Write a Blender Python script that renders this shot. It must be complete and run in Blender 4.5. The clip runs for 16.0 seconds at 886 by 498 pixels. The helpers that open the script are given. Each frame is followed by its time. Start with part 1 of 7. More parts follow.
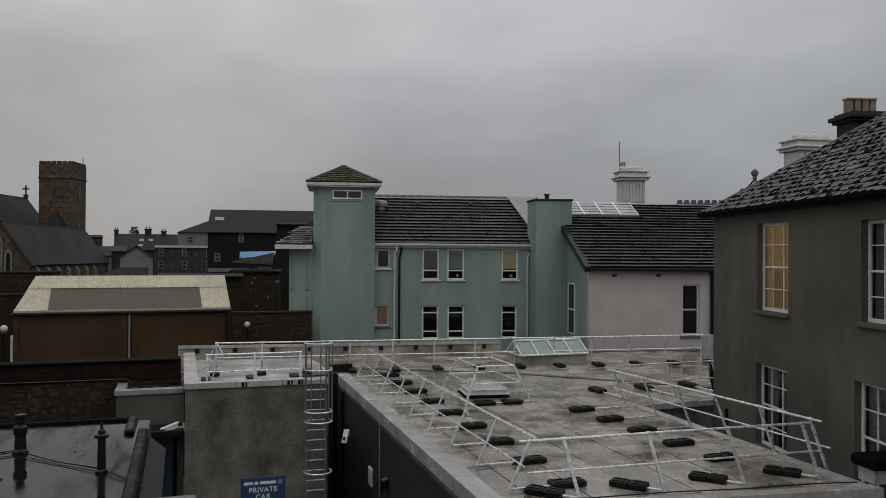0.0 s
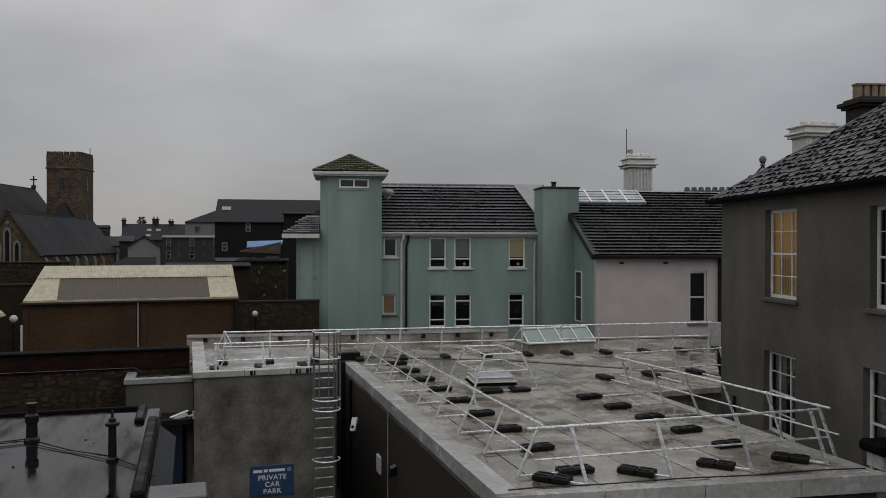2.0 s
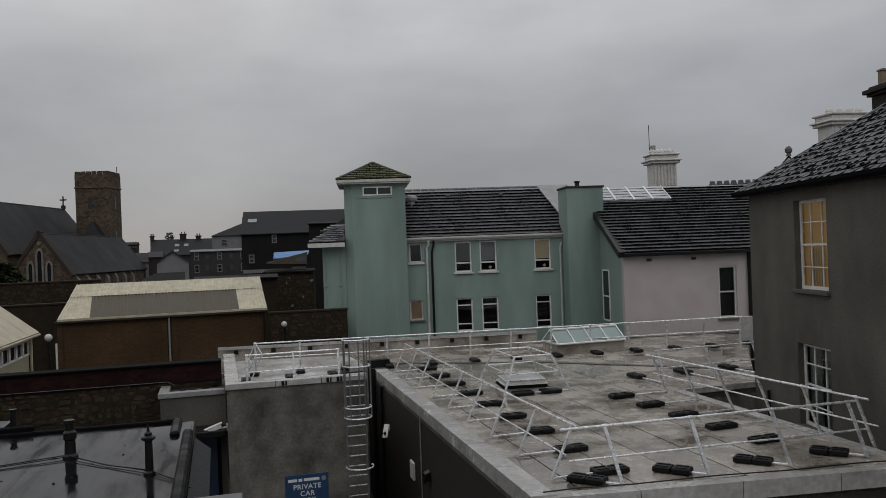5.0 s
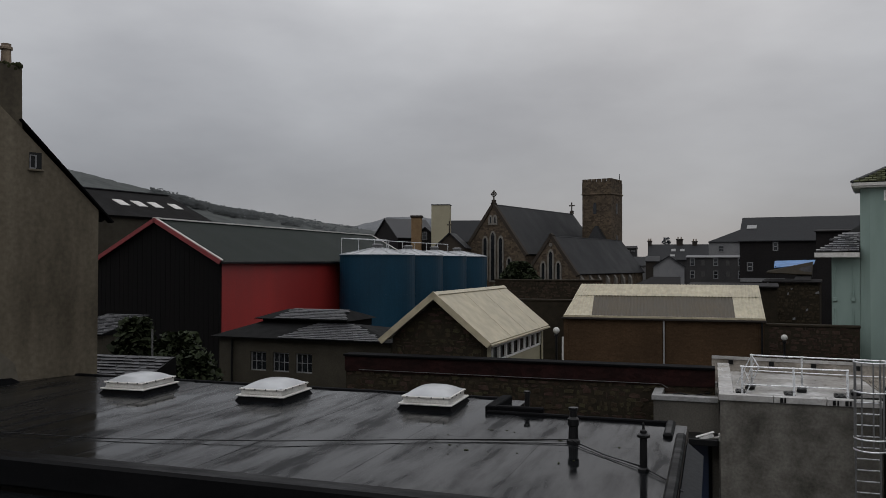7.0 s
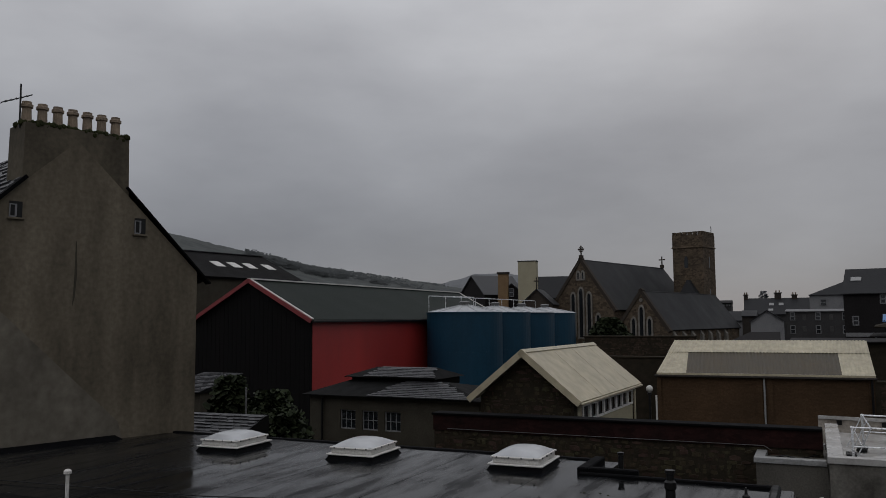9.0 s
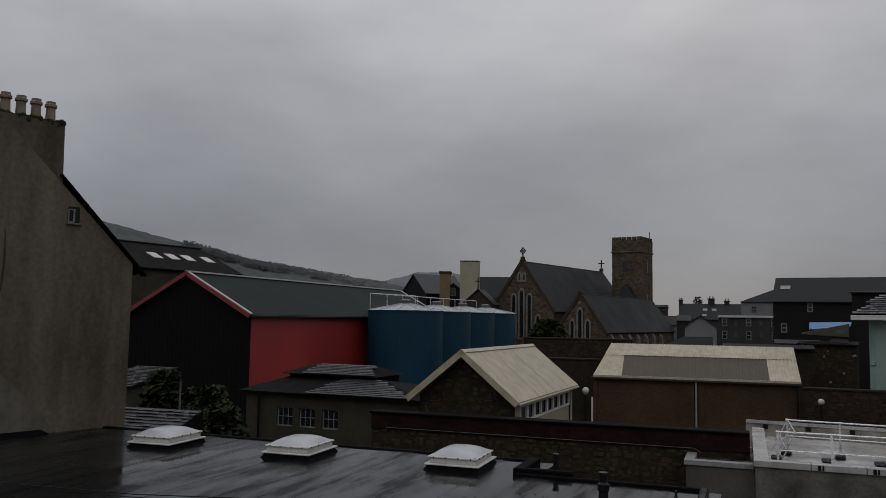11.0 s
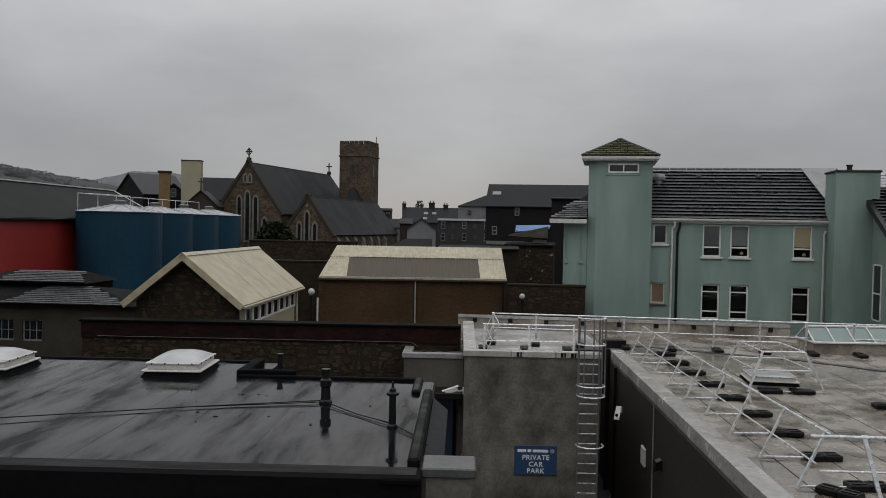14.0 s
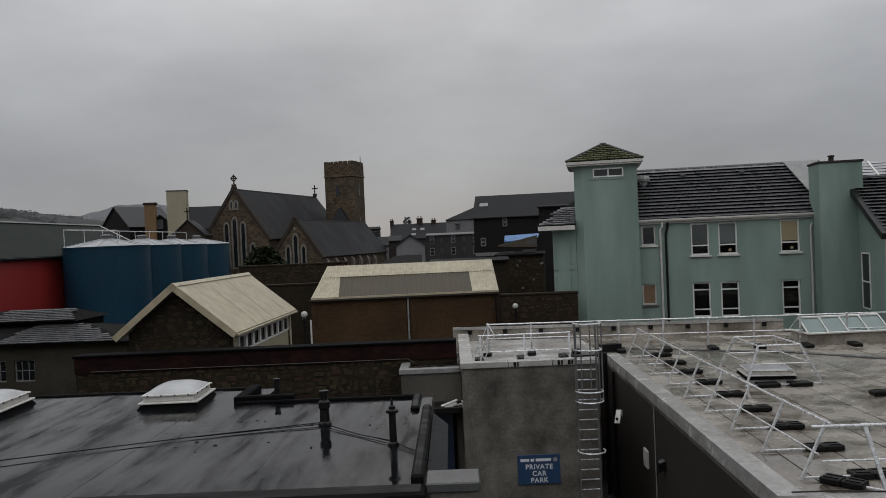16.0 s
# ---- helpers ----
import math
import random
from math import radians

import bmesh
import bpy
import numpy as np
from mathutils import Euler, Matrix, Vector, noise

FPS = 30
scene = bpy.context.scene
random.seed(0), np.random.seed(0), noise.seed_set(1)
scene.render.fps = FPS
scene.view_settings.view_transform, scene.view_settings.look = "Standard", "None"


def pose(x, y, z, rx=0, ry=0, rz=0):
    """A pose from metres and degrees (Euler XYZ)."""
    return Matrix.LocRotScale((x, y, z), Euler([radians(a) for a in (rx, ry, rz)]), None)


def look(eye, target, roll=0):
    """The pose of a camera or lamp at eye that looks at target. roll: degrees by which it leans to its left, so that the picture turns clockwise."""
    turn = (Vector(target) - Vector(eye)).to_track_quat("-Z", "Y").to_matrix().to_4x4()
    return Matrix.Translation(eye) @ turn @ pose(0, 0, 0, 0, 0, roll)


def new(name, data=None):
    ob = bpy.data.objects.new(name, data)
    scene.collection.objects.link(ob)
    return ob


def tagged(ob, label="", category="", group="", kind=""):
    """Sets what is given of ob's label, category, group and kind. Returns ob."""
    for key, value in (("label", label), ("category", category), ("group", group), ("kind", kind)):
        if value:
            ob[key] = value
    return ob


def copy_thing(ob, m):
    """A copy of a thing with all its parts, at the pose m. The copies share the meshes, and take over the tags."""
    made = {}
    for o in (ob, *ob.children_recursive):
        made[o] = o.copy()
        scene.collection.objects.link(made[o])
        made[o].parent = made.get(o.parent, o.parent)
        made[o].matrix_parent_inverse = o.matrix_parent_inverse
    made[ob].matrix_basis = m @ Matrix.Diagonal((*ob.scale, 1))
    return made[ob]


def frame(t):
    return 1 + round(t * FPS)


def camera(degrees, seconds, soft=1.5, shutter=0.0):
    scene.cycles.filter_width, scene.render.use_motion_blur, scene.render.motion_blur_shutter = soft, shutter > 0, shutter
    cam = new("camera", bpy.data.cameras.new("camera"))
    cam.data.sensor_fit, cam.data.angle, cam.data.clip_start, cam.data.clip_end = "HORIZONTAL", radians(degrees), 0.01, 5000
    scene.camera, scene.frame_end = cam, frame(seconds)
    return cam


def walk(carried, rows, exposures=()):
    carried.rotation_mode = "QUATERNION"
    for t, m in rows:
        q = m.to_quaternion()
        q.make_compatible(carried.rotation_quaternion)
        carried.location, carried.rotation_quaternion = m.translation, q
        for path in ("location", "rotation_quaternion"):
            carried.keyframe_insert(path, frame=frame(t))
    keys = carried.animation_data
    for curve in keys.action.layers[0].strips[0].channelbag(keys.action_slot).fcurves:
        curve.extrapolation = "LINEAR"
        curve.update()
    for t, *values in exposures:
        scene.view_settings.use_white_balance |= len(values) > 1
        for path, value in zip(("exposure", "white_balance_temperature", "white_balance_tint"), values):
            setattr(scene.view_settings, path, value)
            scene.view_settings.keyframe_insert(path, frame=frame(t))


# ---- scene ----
H = 9.2  # the camera's level above the ground; heights below are given from that level
cam = camera(57.77, 16.0, soft=0.6)
ROWS = [
    (0.0, 0.000, 0.000, 0.000, 90.432, -0.355, 0.004),
    (0.5, -0.002, -0.006, -0.014, 90.229, -0.198, 0.029),
    (1.0, -0.000, 0.002, -0.015, 89.859, -0.199, 0.258),
    (1.5, -0.009, 0.005, -0.018, 89.592, -0.154, 0.281),
    (2.0, -0.010, -0.001, -0.010, 89.618, -0.093, 0.480),
    (2.5, -0.008, 0.005, -0.020, 89.726, 0.182, 0.427),
    (3.0, -0.005, -0.004, -0.017, 89.466, 0.513, 0.580),
    (5.5, -0.015, -0.011, -0.012, 90.421, 2.530, 2.801),
    (6.0, -0.045, -0.022, -0.027, 91.944, 0.269, 9.830),
    (6.5, -0.048, -0.009, 0.001, 90.299, -1.548, 29.660),
    (7.0, -0.061, -0.017, -0.020, 90.983, -0.094, 36.570),
    (7.5, -0.091, -0.023, -0.001, 91.882, 0.553, 38.796),
    (8.0, -0.095, -0.026, -0.029, 94.451, 0.597, 42.036),
    (8.2, -0.059, -0.018, -0.014, 94.943, 0.781, 43.412),
    (10.3, -0.056, -0.039, -0.001, 95.178, -0.752, 40.026),
    (10.5, -0.071, -0.035, 0.023, 95.066, -0.855, 39.541),
    (11.0, -0.065, -0.024, 0.023, 94.942, -0.920, 38.572),
    (11.5, -0.070, -0.015, 0.026, 94.806, -1.198, 37.193),
    (12.0, -0.048, 0.001, 0.013, 93.150, -2.082, 34.850),
    (12.5, -0.041, -0.006, -0.018, 95.267, -1.856, 27.461),
    (13.0, -0.053, -0.013, -0.004, 92.765, -1.845, 18.505),
    (13.5, -0.033, -0.010, 0.035, 89.864, -1.361, 17.539),
    (14.0, -0.039, -0.006, 0.014, 88.344, -1.049, 19.341),
    (14.5, -0.038, 0.008, -0.005, 88.384, -0.785, 19.804),
    (15.0, -0.029, 0.012, 0.002, 89.271, 0.127, 19.169),
    (15.5, -0.035, 0.005, -0.003, 89.450, 1.657, 18.828),
    (16.0, -0.041, -0.008, -0.000, 89.383, 2.459, 18.549),
]
walk(cam, [(t, pose(x, y, H + z, rx, ry, rz)) for t, x, y, z, rx, ry, rz in ROWS],
     exposures=[(0.0, 0.0, 6500, 10), (3.0, 0.02, 6470, 10), (5.5, 0.0, 6450, 10.5), (6.0, -0.23, 6380, 11), (6.5, 0.03, 6420, 11), (7.0, 0.02, 6430, 11), (8.0, -0.29, 6370, 12), (10.5, -0.38, 6340, 12), (11.5, -0.35, 6340, 12), (12.0, -0.23, 6350, 12), (12.5, -0.53, 6310, 12), (13.2, -0.15, 6400, 11), (14.0, 0.18, 6500, 10), (16.0, 0.06, 6470, 10)])

# ---- sky and light ----
world = bpy.data.worlds.new("overcast_sky")
scene.world = world
world.use_nodes = True
wn, wl = world.node_tree.nodes, world.node_tree.links
wn.clear()
w_out = wn.new("ShaderNodeOutputWorld")
w_bg = wn.new("ShaderNodeBackground")
w_sky = wn.new("ShaderNodeTexSky")
w_sky.sky_type = "NISHITA"
w_sky.sun_disc = False
w_sky.sun_elevation, w_sky.sun_rotation = radians(28), radians(-20)
w_co = wn.new("ShaderNodeTexCoord")
w_sep = wn.new("ShaderNodeSeparateXYZ")
w_grad = wn.new("ShaderNodeValToRGB")
w_map = wn.new("ShaderNodeMapping")
w_map.inputs["Scale"].default_value = (1.0, 1.0, 2.6)
w_n1 = wn.new("ShaderNodeTexNoise")
w_n1.inputs["Scale"].default_value, w_n1.inputs["Detail"].default_value = 2.6, 6.0
w_n1.inputs["Roughness"].default_value = 0.5
w_ramp = wn.new("ShaderNodeValToRGB")
w_mul = wn.new("ShaderNodeMix")
w_mul.data_type, w_mul.blend_type = "RGBA", "MULTIPLY"
w_mix = wn.new("ShaderNodeMix")
w_mix.data_type = "RGBA"
w_str = wn.new("ShaderNodeMix")
w_str.data_type, w_str.blend_type = "RGBA", "MULTIPLY"
ramp = w_grad.color_ramp
ramp.elements[0].position, ramp.elements[0].color = 0.0, (0.165, 0.170, 0.182, 1)
ramp.elements[1].position, ramp.elements[1].color = 1.0, (0.62, 0.63, 0.65, 1)
for pos, col in ((0.07, (0.185, 0.190, 0.202, 1)), (0.22, (0.265, 0.270, 0.280, 1)), (0.34, (0.36, 0.363, 0.37, 1)), (0.6, (0.52, 0.525, 0.535, 1))):
    el = ramp.elements.new(pos)
    el.color = col
w_ramp.color_ramp.elements[0].position, w_ramp.color_ramp.elements[0].color = 0.30, (0.80, 0.80, 0.81, 1)
w_ramp.color_ramp.elements[1].position, w_ramp.color_ramp.elements[1].color = 0.72, (1.20, 1.20, 1.19, 1)
wl.new(w_co.outputs["Generated"], w_sep.inputs[0])
wl.new(w_sep.outputs["Z"], w_grad.inputs["Fac"])
wl.new(w_co.outputs["Generated"], w_map.inputs["Vector"])
wl.new(w_map.outputs[0], w_n1.inputs["Vector"])
wl.new(w_n1.outputs["Fac"], w_ramp.inputs["Fac"])
w_mul.inputs["Factor"].default_value = 1.0
wl.new(w_grad.outputs["Color"], w_mul.inputs[6])
wl.new(w_ramp.outputs["Color"], w_mul.inputs[7])
w_str.inputs["Factor"].default_value = 1.0
wl.new(w_sky.outputs["Color"], w_str.inputs[6])
w_str.inputs[7].default_value = (0.08, 0.08, 0.08, 1)
w_mix.inputs["Factor"].default_value = 0.97
wl.new(w_str.outputs[2], w_mix.inputs[6])
wl.new(w_mul.outputs[2], w_mix.inputs[7])
wl.new(w_mix.outputs[2], w_bg.inputs["Color"])
w_bg.inputs["Strength"].default_value = 1.5
wl.new(w_bg.outputs[0], w_out.inputs["Surface"])

sun_data = bpy.data.lights.new("sun", "SUN")
sun_data.energy, sun_data.angle, sun_data.color = 0.35, radians(60), (1.0, 0.97, 0.94)
sun = new("sun", sun_data)
sun.matrix_world = look((8, -14, 60), (0, 24, 0))

# ---- materials ----


def mat(name, colour, colour2=None, rough=0.8, rough2=None, metal=0.0, scale=1.2, fine=18.0, bump=0.25, dist=0.02, streak=None, spec=0.5, rnd=0.0, contrast=1.0, stretch=None, cells=None, cellvar=0.25, specvar=None, hue=0.0):
    """A surface with two scales of variation: broad stains and fine grain, with relief. streak: stretch of the stains along z."""
    m = bpy.data.materials.new(name)
    m.use_nodes = True
    n, l = m.node_tree.nodes, m.node_tree.links
    b = n["Principled BSDF"]
    colour2 = colour2 or tuple(c * 0.72 for c in colour)
    if spec == 0.5 and rough >= 0.7:
        spec = 0.08
    co = n.new("ShaderNodeTexCoord")
    mp = n.new("ShaderNodeMapping")
    mp.inputs["Scale"].default_value = stretch or ((1, 1, streak) if streak else (1, 1, 1))
    l.new(co.outputs["Object"], mp.inputs["Vector"])
    a = n.new("ShaderNodeTexNoise")
    a.inputs["Scale"].default_value, a.inputs["Detail"].default_value, a.inputs["Roughness"].default_value = scale, 8.0, 0.62
    l.new(mp.outputs[0], a.inputs["Vector"])
    f = n.new("ShaderNodeTexNoise")
    f.inputs["Scale"].default_value, f.inputs["Detail"].default_value = fine, 5.0
    l.new(co.outputs["Object"], f.inputs["Vector"])
    ra = n.new("ShaderNodeMapRange")
    ra.inputs["From Min"].default_value, ra.inputs["From Max"].default_value = 0.5 - 0.2 / contrast, 0.5 + 0.2 / contrast
    l.new(a.outputs["Fac"], ra.inputs["Value"])
    mx = n.new("ShaderNodeMix")
    mx.data_type = "RGBA"
    mx.inputs[6].default_value, mx.inputs[7].default_value = (*colour2, 1), (*colour, 1)
    l.new(ra.outputs[0], mx.inputs["Factor"])
    rf = n.new("ShaderNodeMapRange")
    rf.inputs["From Min"].default_value, rf.inputs["From Max"].default_value = 0.25, 0.75
    rf.inputs["To Min"].default_value, rf.inputs["To Max"].default_value = 0.78, 1.2
    l.new(f.outputs["Fac"], rf.inputs["Value"])
    hs = n.new("ShaderNodeHueSaturation")
    l.new(mx.outputs[2], hs.inputs["Color"])
    if rnd:
        oi = n.new("ShaderNodeObjectInfo")
        ge = n.new("ShaderNodeNewGeometry")
        ad = n.new("ShaderNodeMath")
        ad.operation = "ADD"
        l.new(oi.outputs["Random"], ad.inputs[0])
        l.new(ge.outputs["Random Per Island"], ad.inputs[1])
        fr = n.new("ShaderNodeMath")
        fr.operation = "FRACT"
        l.new(ad.outputs[0], fr.inputs[0])
        rr = n.new("ShaderNodeMapRange")
        rr.inputs["To Min"].default_value, rr.inputs["To Max"].default_value = 1 - rnd, 1 + rnd
        l.new(fr.outputs[0], rr.inputs["Value"])
        mm = n.new("ShaderNodeMath")
        mm.operation = "MULTIPLY"
        l.new(rf.outputs[0], mm.inputs[0])
        l.new(rr.outputs[0], mm.inputs[1])
        l.new(mm.outputs[0], hs.inputs["Value"])
        if hue:
            hu = n.new("ShaderNodeMapRange")
            hu.inputs["To Min"].default_value, hu.inputs["To Max"].default_value = 0.5 - hue, 0.5 + hue
            l.new(oi.outputs["Random"], hu.inputs["Value"])
            l.new(hu.outputs[0], hs.inputs["Hue"])
    else:
        l.new(rf.outputs[0], hs.inputs["Value"])
    top = hs.outputs[0]
    if cells:
        # single stones or bricks of a far wall: each cell a shade of its own
        cm = n.new("ShaderNodeMapping")
        cm.inputs["Scale"].default_value = cells
        l.new(co.outputs["Object"], cm.inputs["Vector"])
        vo = n.new("ShaderNodeTexVoronoi")
        vo.inputs["Scale"].default_value = 1.0
        vo.inputs["Randomness"].default_value = 0.8
        l.new(cm.outputs[0], vo.inputs["Vector"])
        sp = n.new("ShaderNodeSeparateColor")
        l.new(vo.outputs["Color"], sp.inputs[0])
        vr = n.new("ShaderNodeMapRange")
        vr.inputs["To Min"].default_value, vr.inputs["To Max"].default_value = 1 - cellvar, 1 + cellvar
        l.new(sp.outputs[0], vr.inputs["Value"])
        h2 = n.new("ShaderNodeHueSaturation")
        l.new(top, h2.inputs["Color"])
        l.new(vr.outputs[0], h2.inputs["Value"])
        top = h2.outputs[0]
    l.new(top, b.inputs["Base Color"])
    rg = n.new("ShaderNodeMapRange")
    rg.inputs["From Min"].default_value, rg.inputs["From Max"].default_value = 0.35, 0.65
    rg.inputs["To Min"].default_value, rg.inputs["To Max"].default_value = rough2 if rough2 is not None else rough * 0.85, rough
    l.new(a.outputs["Fac"], rg.inputs["Value"])
    l.new(rg.outputs[0], b.inputs["Roughness"])
    b.inputs["Metallic"].default_value = metal
    b.inputs["Specular IOR Level"].default_value = spec
    if specvar:
        # standing water against a damp surface: the film's gloss comes and goes
        sv = n.new("ShaderNodeMapRange")
        sv.inputs["From Min"].default_value, sv.inputs["From Max"].default_value = 0.62, 0.40
        sv.inputs["To Min"].default_value, sv.inputs["To Max"].default_value = specvar
        l.new(a.outputs["Fac"], sv.inputs["Value"])
        l.new(sv.outputs[0], b.inputs["Specular IOR Level"])
    if bump:
        bp = n.new("ShaderNodeBump")
        bp.inputs["Strength"].default_value, bp.inputs["Distance"].default_value = bump, dist
        l.new(f.outputs["Fac"], bp.inputs["Height"])
        l.new(bp.outputs[0], b.inputs["Normal"])
    return m


def glass_mat(name, tint, rough=0.04):
    m = bpy.data.materials.new(name)
    m.use_nodes = True
    b = m.node_tree.nodes["Principled BSDF"]
    b.inputs["Base Color"].default_value = (*tint, 1)
    b.inputs["Roughness"].default_value = rough
    b.inputs["Specular IOR Level"].default_value = 0.6
    return m


def clear_mat(name):
    """Clear glazing: the room shows through, the sky on it by its gloss."""
    m = bpy.data.materials.new(name)
    m.use_nodes = True
    n, l = m.node_tree.nodes, m.node_tree.links
    n.clear()
    out, mx, tr, gl, fr = n.new("ShaderNodeOutputMaterial"), n.new("ShaderNodeMixShader"), n.new("ShaderNodeBsdfTransparent"), n.new("ShaderNodeBsdfGlossy"), n.new("ShaderNodeFresnel")
    tr.inputs[0].default_value = (0.80, 0.83, 0.82, 1)
    gl.inputs["Roughness"].default_value = 0.03
    fr.inputs["IOR"].default_value = 1.5
    l.new(fr.outputs[0], mx.inputs[0])
    l.new(tr.outputs[0], mx.inputs[1])
    l.new(gl.outputs[0], mx.inputs[2])
    l.new(mx.outputs[0], out.inputs[0])
    return m


def glow_mat(name, colour, strength):
    m = bpy.data.materials.new(name)
    m.use_nodes = True
    b = m.node_tree.nodes["Principled BSDF"]
    b.inputs["Base Color"].default_value = (*colour, 1)
    b.inputs["Emission Color"].default_value = (*colour, 1)
    b.inputs["Emission Strength"].default_value = strength
    return m


M_GREEN = mat("mint_render", (0.268, 0.348, 0.315), (0.165, 0.222, 0.196), 0.85, scale=0.55, fine=30, bump=0.2, streak=0.22, contrast=0.95)
M_PINK = mat("pale_pink_render", (0.46, 0.42, 0.40), (0.38, 0.34, 0.33), 0.85, scale=0.8, fine=25, bump=0.3)
M_GREY = mat("grey_cement_render", (0.130, 0.121, 0.105), (0.064, 0.060, 0.052), 0.8, scale=0.45, fine=22, bump=0.2, streak=0.6, contrast=1.15)
M_CONC = mat("stained_cement_render", (0.180, 0.170, 0.150), (0.060, 0.056, 0.048), 0.8, scale=0.9, fine=14, bump=0.3, contrast=1.3)
M_DARKWALL = mat("dark_brown_render", (0.048, 0.042, 0.037), (0.034, 0.030, 0.027), 0.8, scale=0.5, fine=20, bump=0.2)
M_BEIGE = mat("weathered_beige_render", (0.162, 0.138, 0.102), (0.066, 0.056, 0.040), 0.85, scale=0.7, fine=9, bump=0.2, streak=0.28, contrast=1.25)
M_SLATE = mat("wet_grey_slate", (0.054, 0.054, 0.057), (0.040, 0.040, 0.043), 0.5, 0.36, spec=0.24, scale=2.0, fine=25, bump=0.3, rnd=0.25)
M_TILE = mat("dark_roof_tile", (0.088, 0.088, 0.094), (0.060, 0.060, 0.064), 0.40, 0.25, spec=0.5, scale=1.4, fine=25, bump=0.3, rnd=0.10)
# black for lower tile edges: shade between the courses, put into the colour
M_TILEEDGE = mat("tile_edge_shade_black", (0.009, 0.009, 0.0095), (0.005, 0.005, 0.005), 0.8, scale=5, fine=20, bump=0.3)
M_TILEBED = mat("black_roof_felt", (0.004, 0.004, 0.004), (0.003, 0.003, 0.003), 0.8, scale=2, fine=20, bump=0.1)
M_MOSSTILE = mat("mossy_roof_tile", (0.105, 0.115, 0.052), (0.060, 0.060, 0.045), 0.7, scale=3.5, fine=30, bump=0.4, rnd=0.3)
M_MEMB = mat("wet_grey_membrane", (0.325, 0.296, 0.258), (0.135, 0.116, 0.094), 0.40, 0.012, scale=0.75, fine=11, bump=0.02, contrast=1.7, rnd=0.16, specvar=(0.3, 0.8))
M_FELT = mat("wet_black_felt", (0.0085, 0.009, 0.010), (0.0045, 0.005, 0.0055), 0.34, 0.02, scale=1.0, fine=7, bump=0.02, contrast=1.8, rnd=0.3, spec=0.10, stretch=(2.2, 0.38, 1), specvar=(0.03, 0.19))
M_KERB = mat("wet_black_kerb_felt", (0.0065, 0.0065, 0.007), (0.0035, 0.0035, 0.004), 0.6, 0.3, spec=0.06, scale=1.5, fine=12, bump=0.15, stretch=(0.5, 2, 2))
M_FELTEDGE = mat("black_felt_edge", (0.0045, 0.0045, 0.005), (0.0025, 0.0025, 0.003), 0.8, spec=0.04, scale=2, fine=14, bump=0.2)
M_COPING = mat("pale_metal_coping", (0.42, 0.41, 0.395), (0.27, 0.26, 0.245), 0.32, 0.10, scale=0.9, fine=9, bump=0.03)
# wet membrane, lightened: the sky mirrored in it is put into the colour
M_PALEMEMB = mat("sky_paled_wet_membrane", (0.53, 0.525, 0.51), (0.33, 0.316, 0.295), 0.25, 0.02, scale=0.6, fine=5, bump=0.02, contrast=1.5)
M_WETCAP = mat("dark_wet_stone_cap", (0.080, 0.080, 0.080), (0.05, 0.05, 0.05), 0.5, 0.3, scale=2, fine=20, bump=0.2)
M_GALV = mat("galvanised_tube", (0.74, 0.75, 0.76), (0.54, 0.55, 0.56), 0.3, metal=0.5, scale=6, fine=40, bump=0.05)
M_STEELDK = mat("dull_steel", (0.16, 0.16, 0.16), (0.11, 0.11, 0.11), 0.5, metal=0.3, scale=6, fine=40, bump=0.05)
M_RUBBER = mat("black_rubber_block", (0.007, 0.007, 0.007), (0.004, 0.004, 0.004), 0.5, spec=0.2, scale=8, fine=40, bump=0.3)
M_WHITE = mat("white_paint", (0.74, 0.74, 0.72), (0.62, 0.61, 0.58), 0.5, scale=3, fine=30, bump=0.1)
M_DIRTYWHITE = mat("weathered_white_plastic", (0.60, 0.59, 0.56), (0.44, 0.42, 0.39), 0.5, scale=4, fine=30, bump=0.1)
M_DOME = mat("milky_acrylic_dome", (0.42, 0.43, 0.44), (0.38, 0.39, 0.40), 0.22, scale=2, fine=1.5, bump=0.0)
M_BLACK = mat("black_plastic_pipe", (0.008, 0.008, 0.0085), (0.005, 0.005, 0.005), 0.4, spec=0.25, scale=4, fine=30, bump=0.1)
M_STONE = mat("rubble_stone", (0.060, 0.045, 0.029), (0.026, 0.021, 0.014), 0.85, scale=4.0, fine=22, bump=0.6, dist=0.04, rnd=0.28, hue=0.05)
M_MORTAR = mat("dark_mortar", (0.036, 0.029, 0.020), (0.019, 0.016, 0.011), 0.9, scale=3, fine=20, bump=0.5)
M_REDBRICK = mat("dark_red_brick_band", (0.026, 0.010, 0.009), (0.011, 0.006, 0.0055), 0.85, scale=1.6, fine=18, bump=0.4, rnd=0.2, cells=(4.0, 4.0, 11.0))
M_CHSTONE = mat("church_sandstone", (0.098, 0.074, 0.051), (0.054, 0.042, 0.031), 0.85, scale=0.5, fine=6, bump=0.6, dist=0.05, rnd=0.08, cells=(2.6, 2.6, 4.6), cellvar=0.4)
M_CHBED = mat("church_wall_core", (0.055, 0.045, 0.036), (0.036, 0.030, 0.025), 0.9, scale=0.8, fine=6, bump=0.5)
M_CHTRIM = mat("pale_dressed_stone", (0.205, 0.192, 0.170), (0.12, 0.11, 0.095), 0.8, scale=1.5, fine=12, bump=0.2)
M_CHSLATE = mat("blue_grey_slate", (0.022, 0.0225, 0.024), (0.015, 0.0155, 0.016), 0.65, 0.5, spec=0.1, scale=0.35, fine=8, bump=0.3, streak=0.4)
M_CREAM = mat("cream_metal_sheet", (0.410, 0.360, 0.250), (0.355, 0.310, 0.212), 0.5, scale=0.5, fine=2.2, bump=0.04, contrast=0.8)
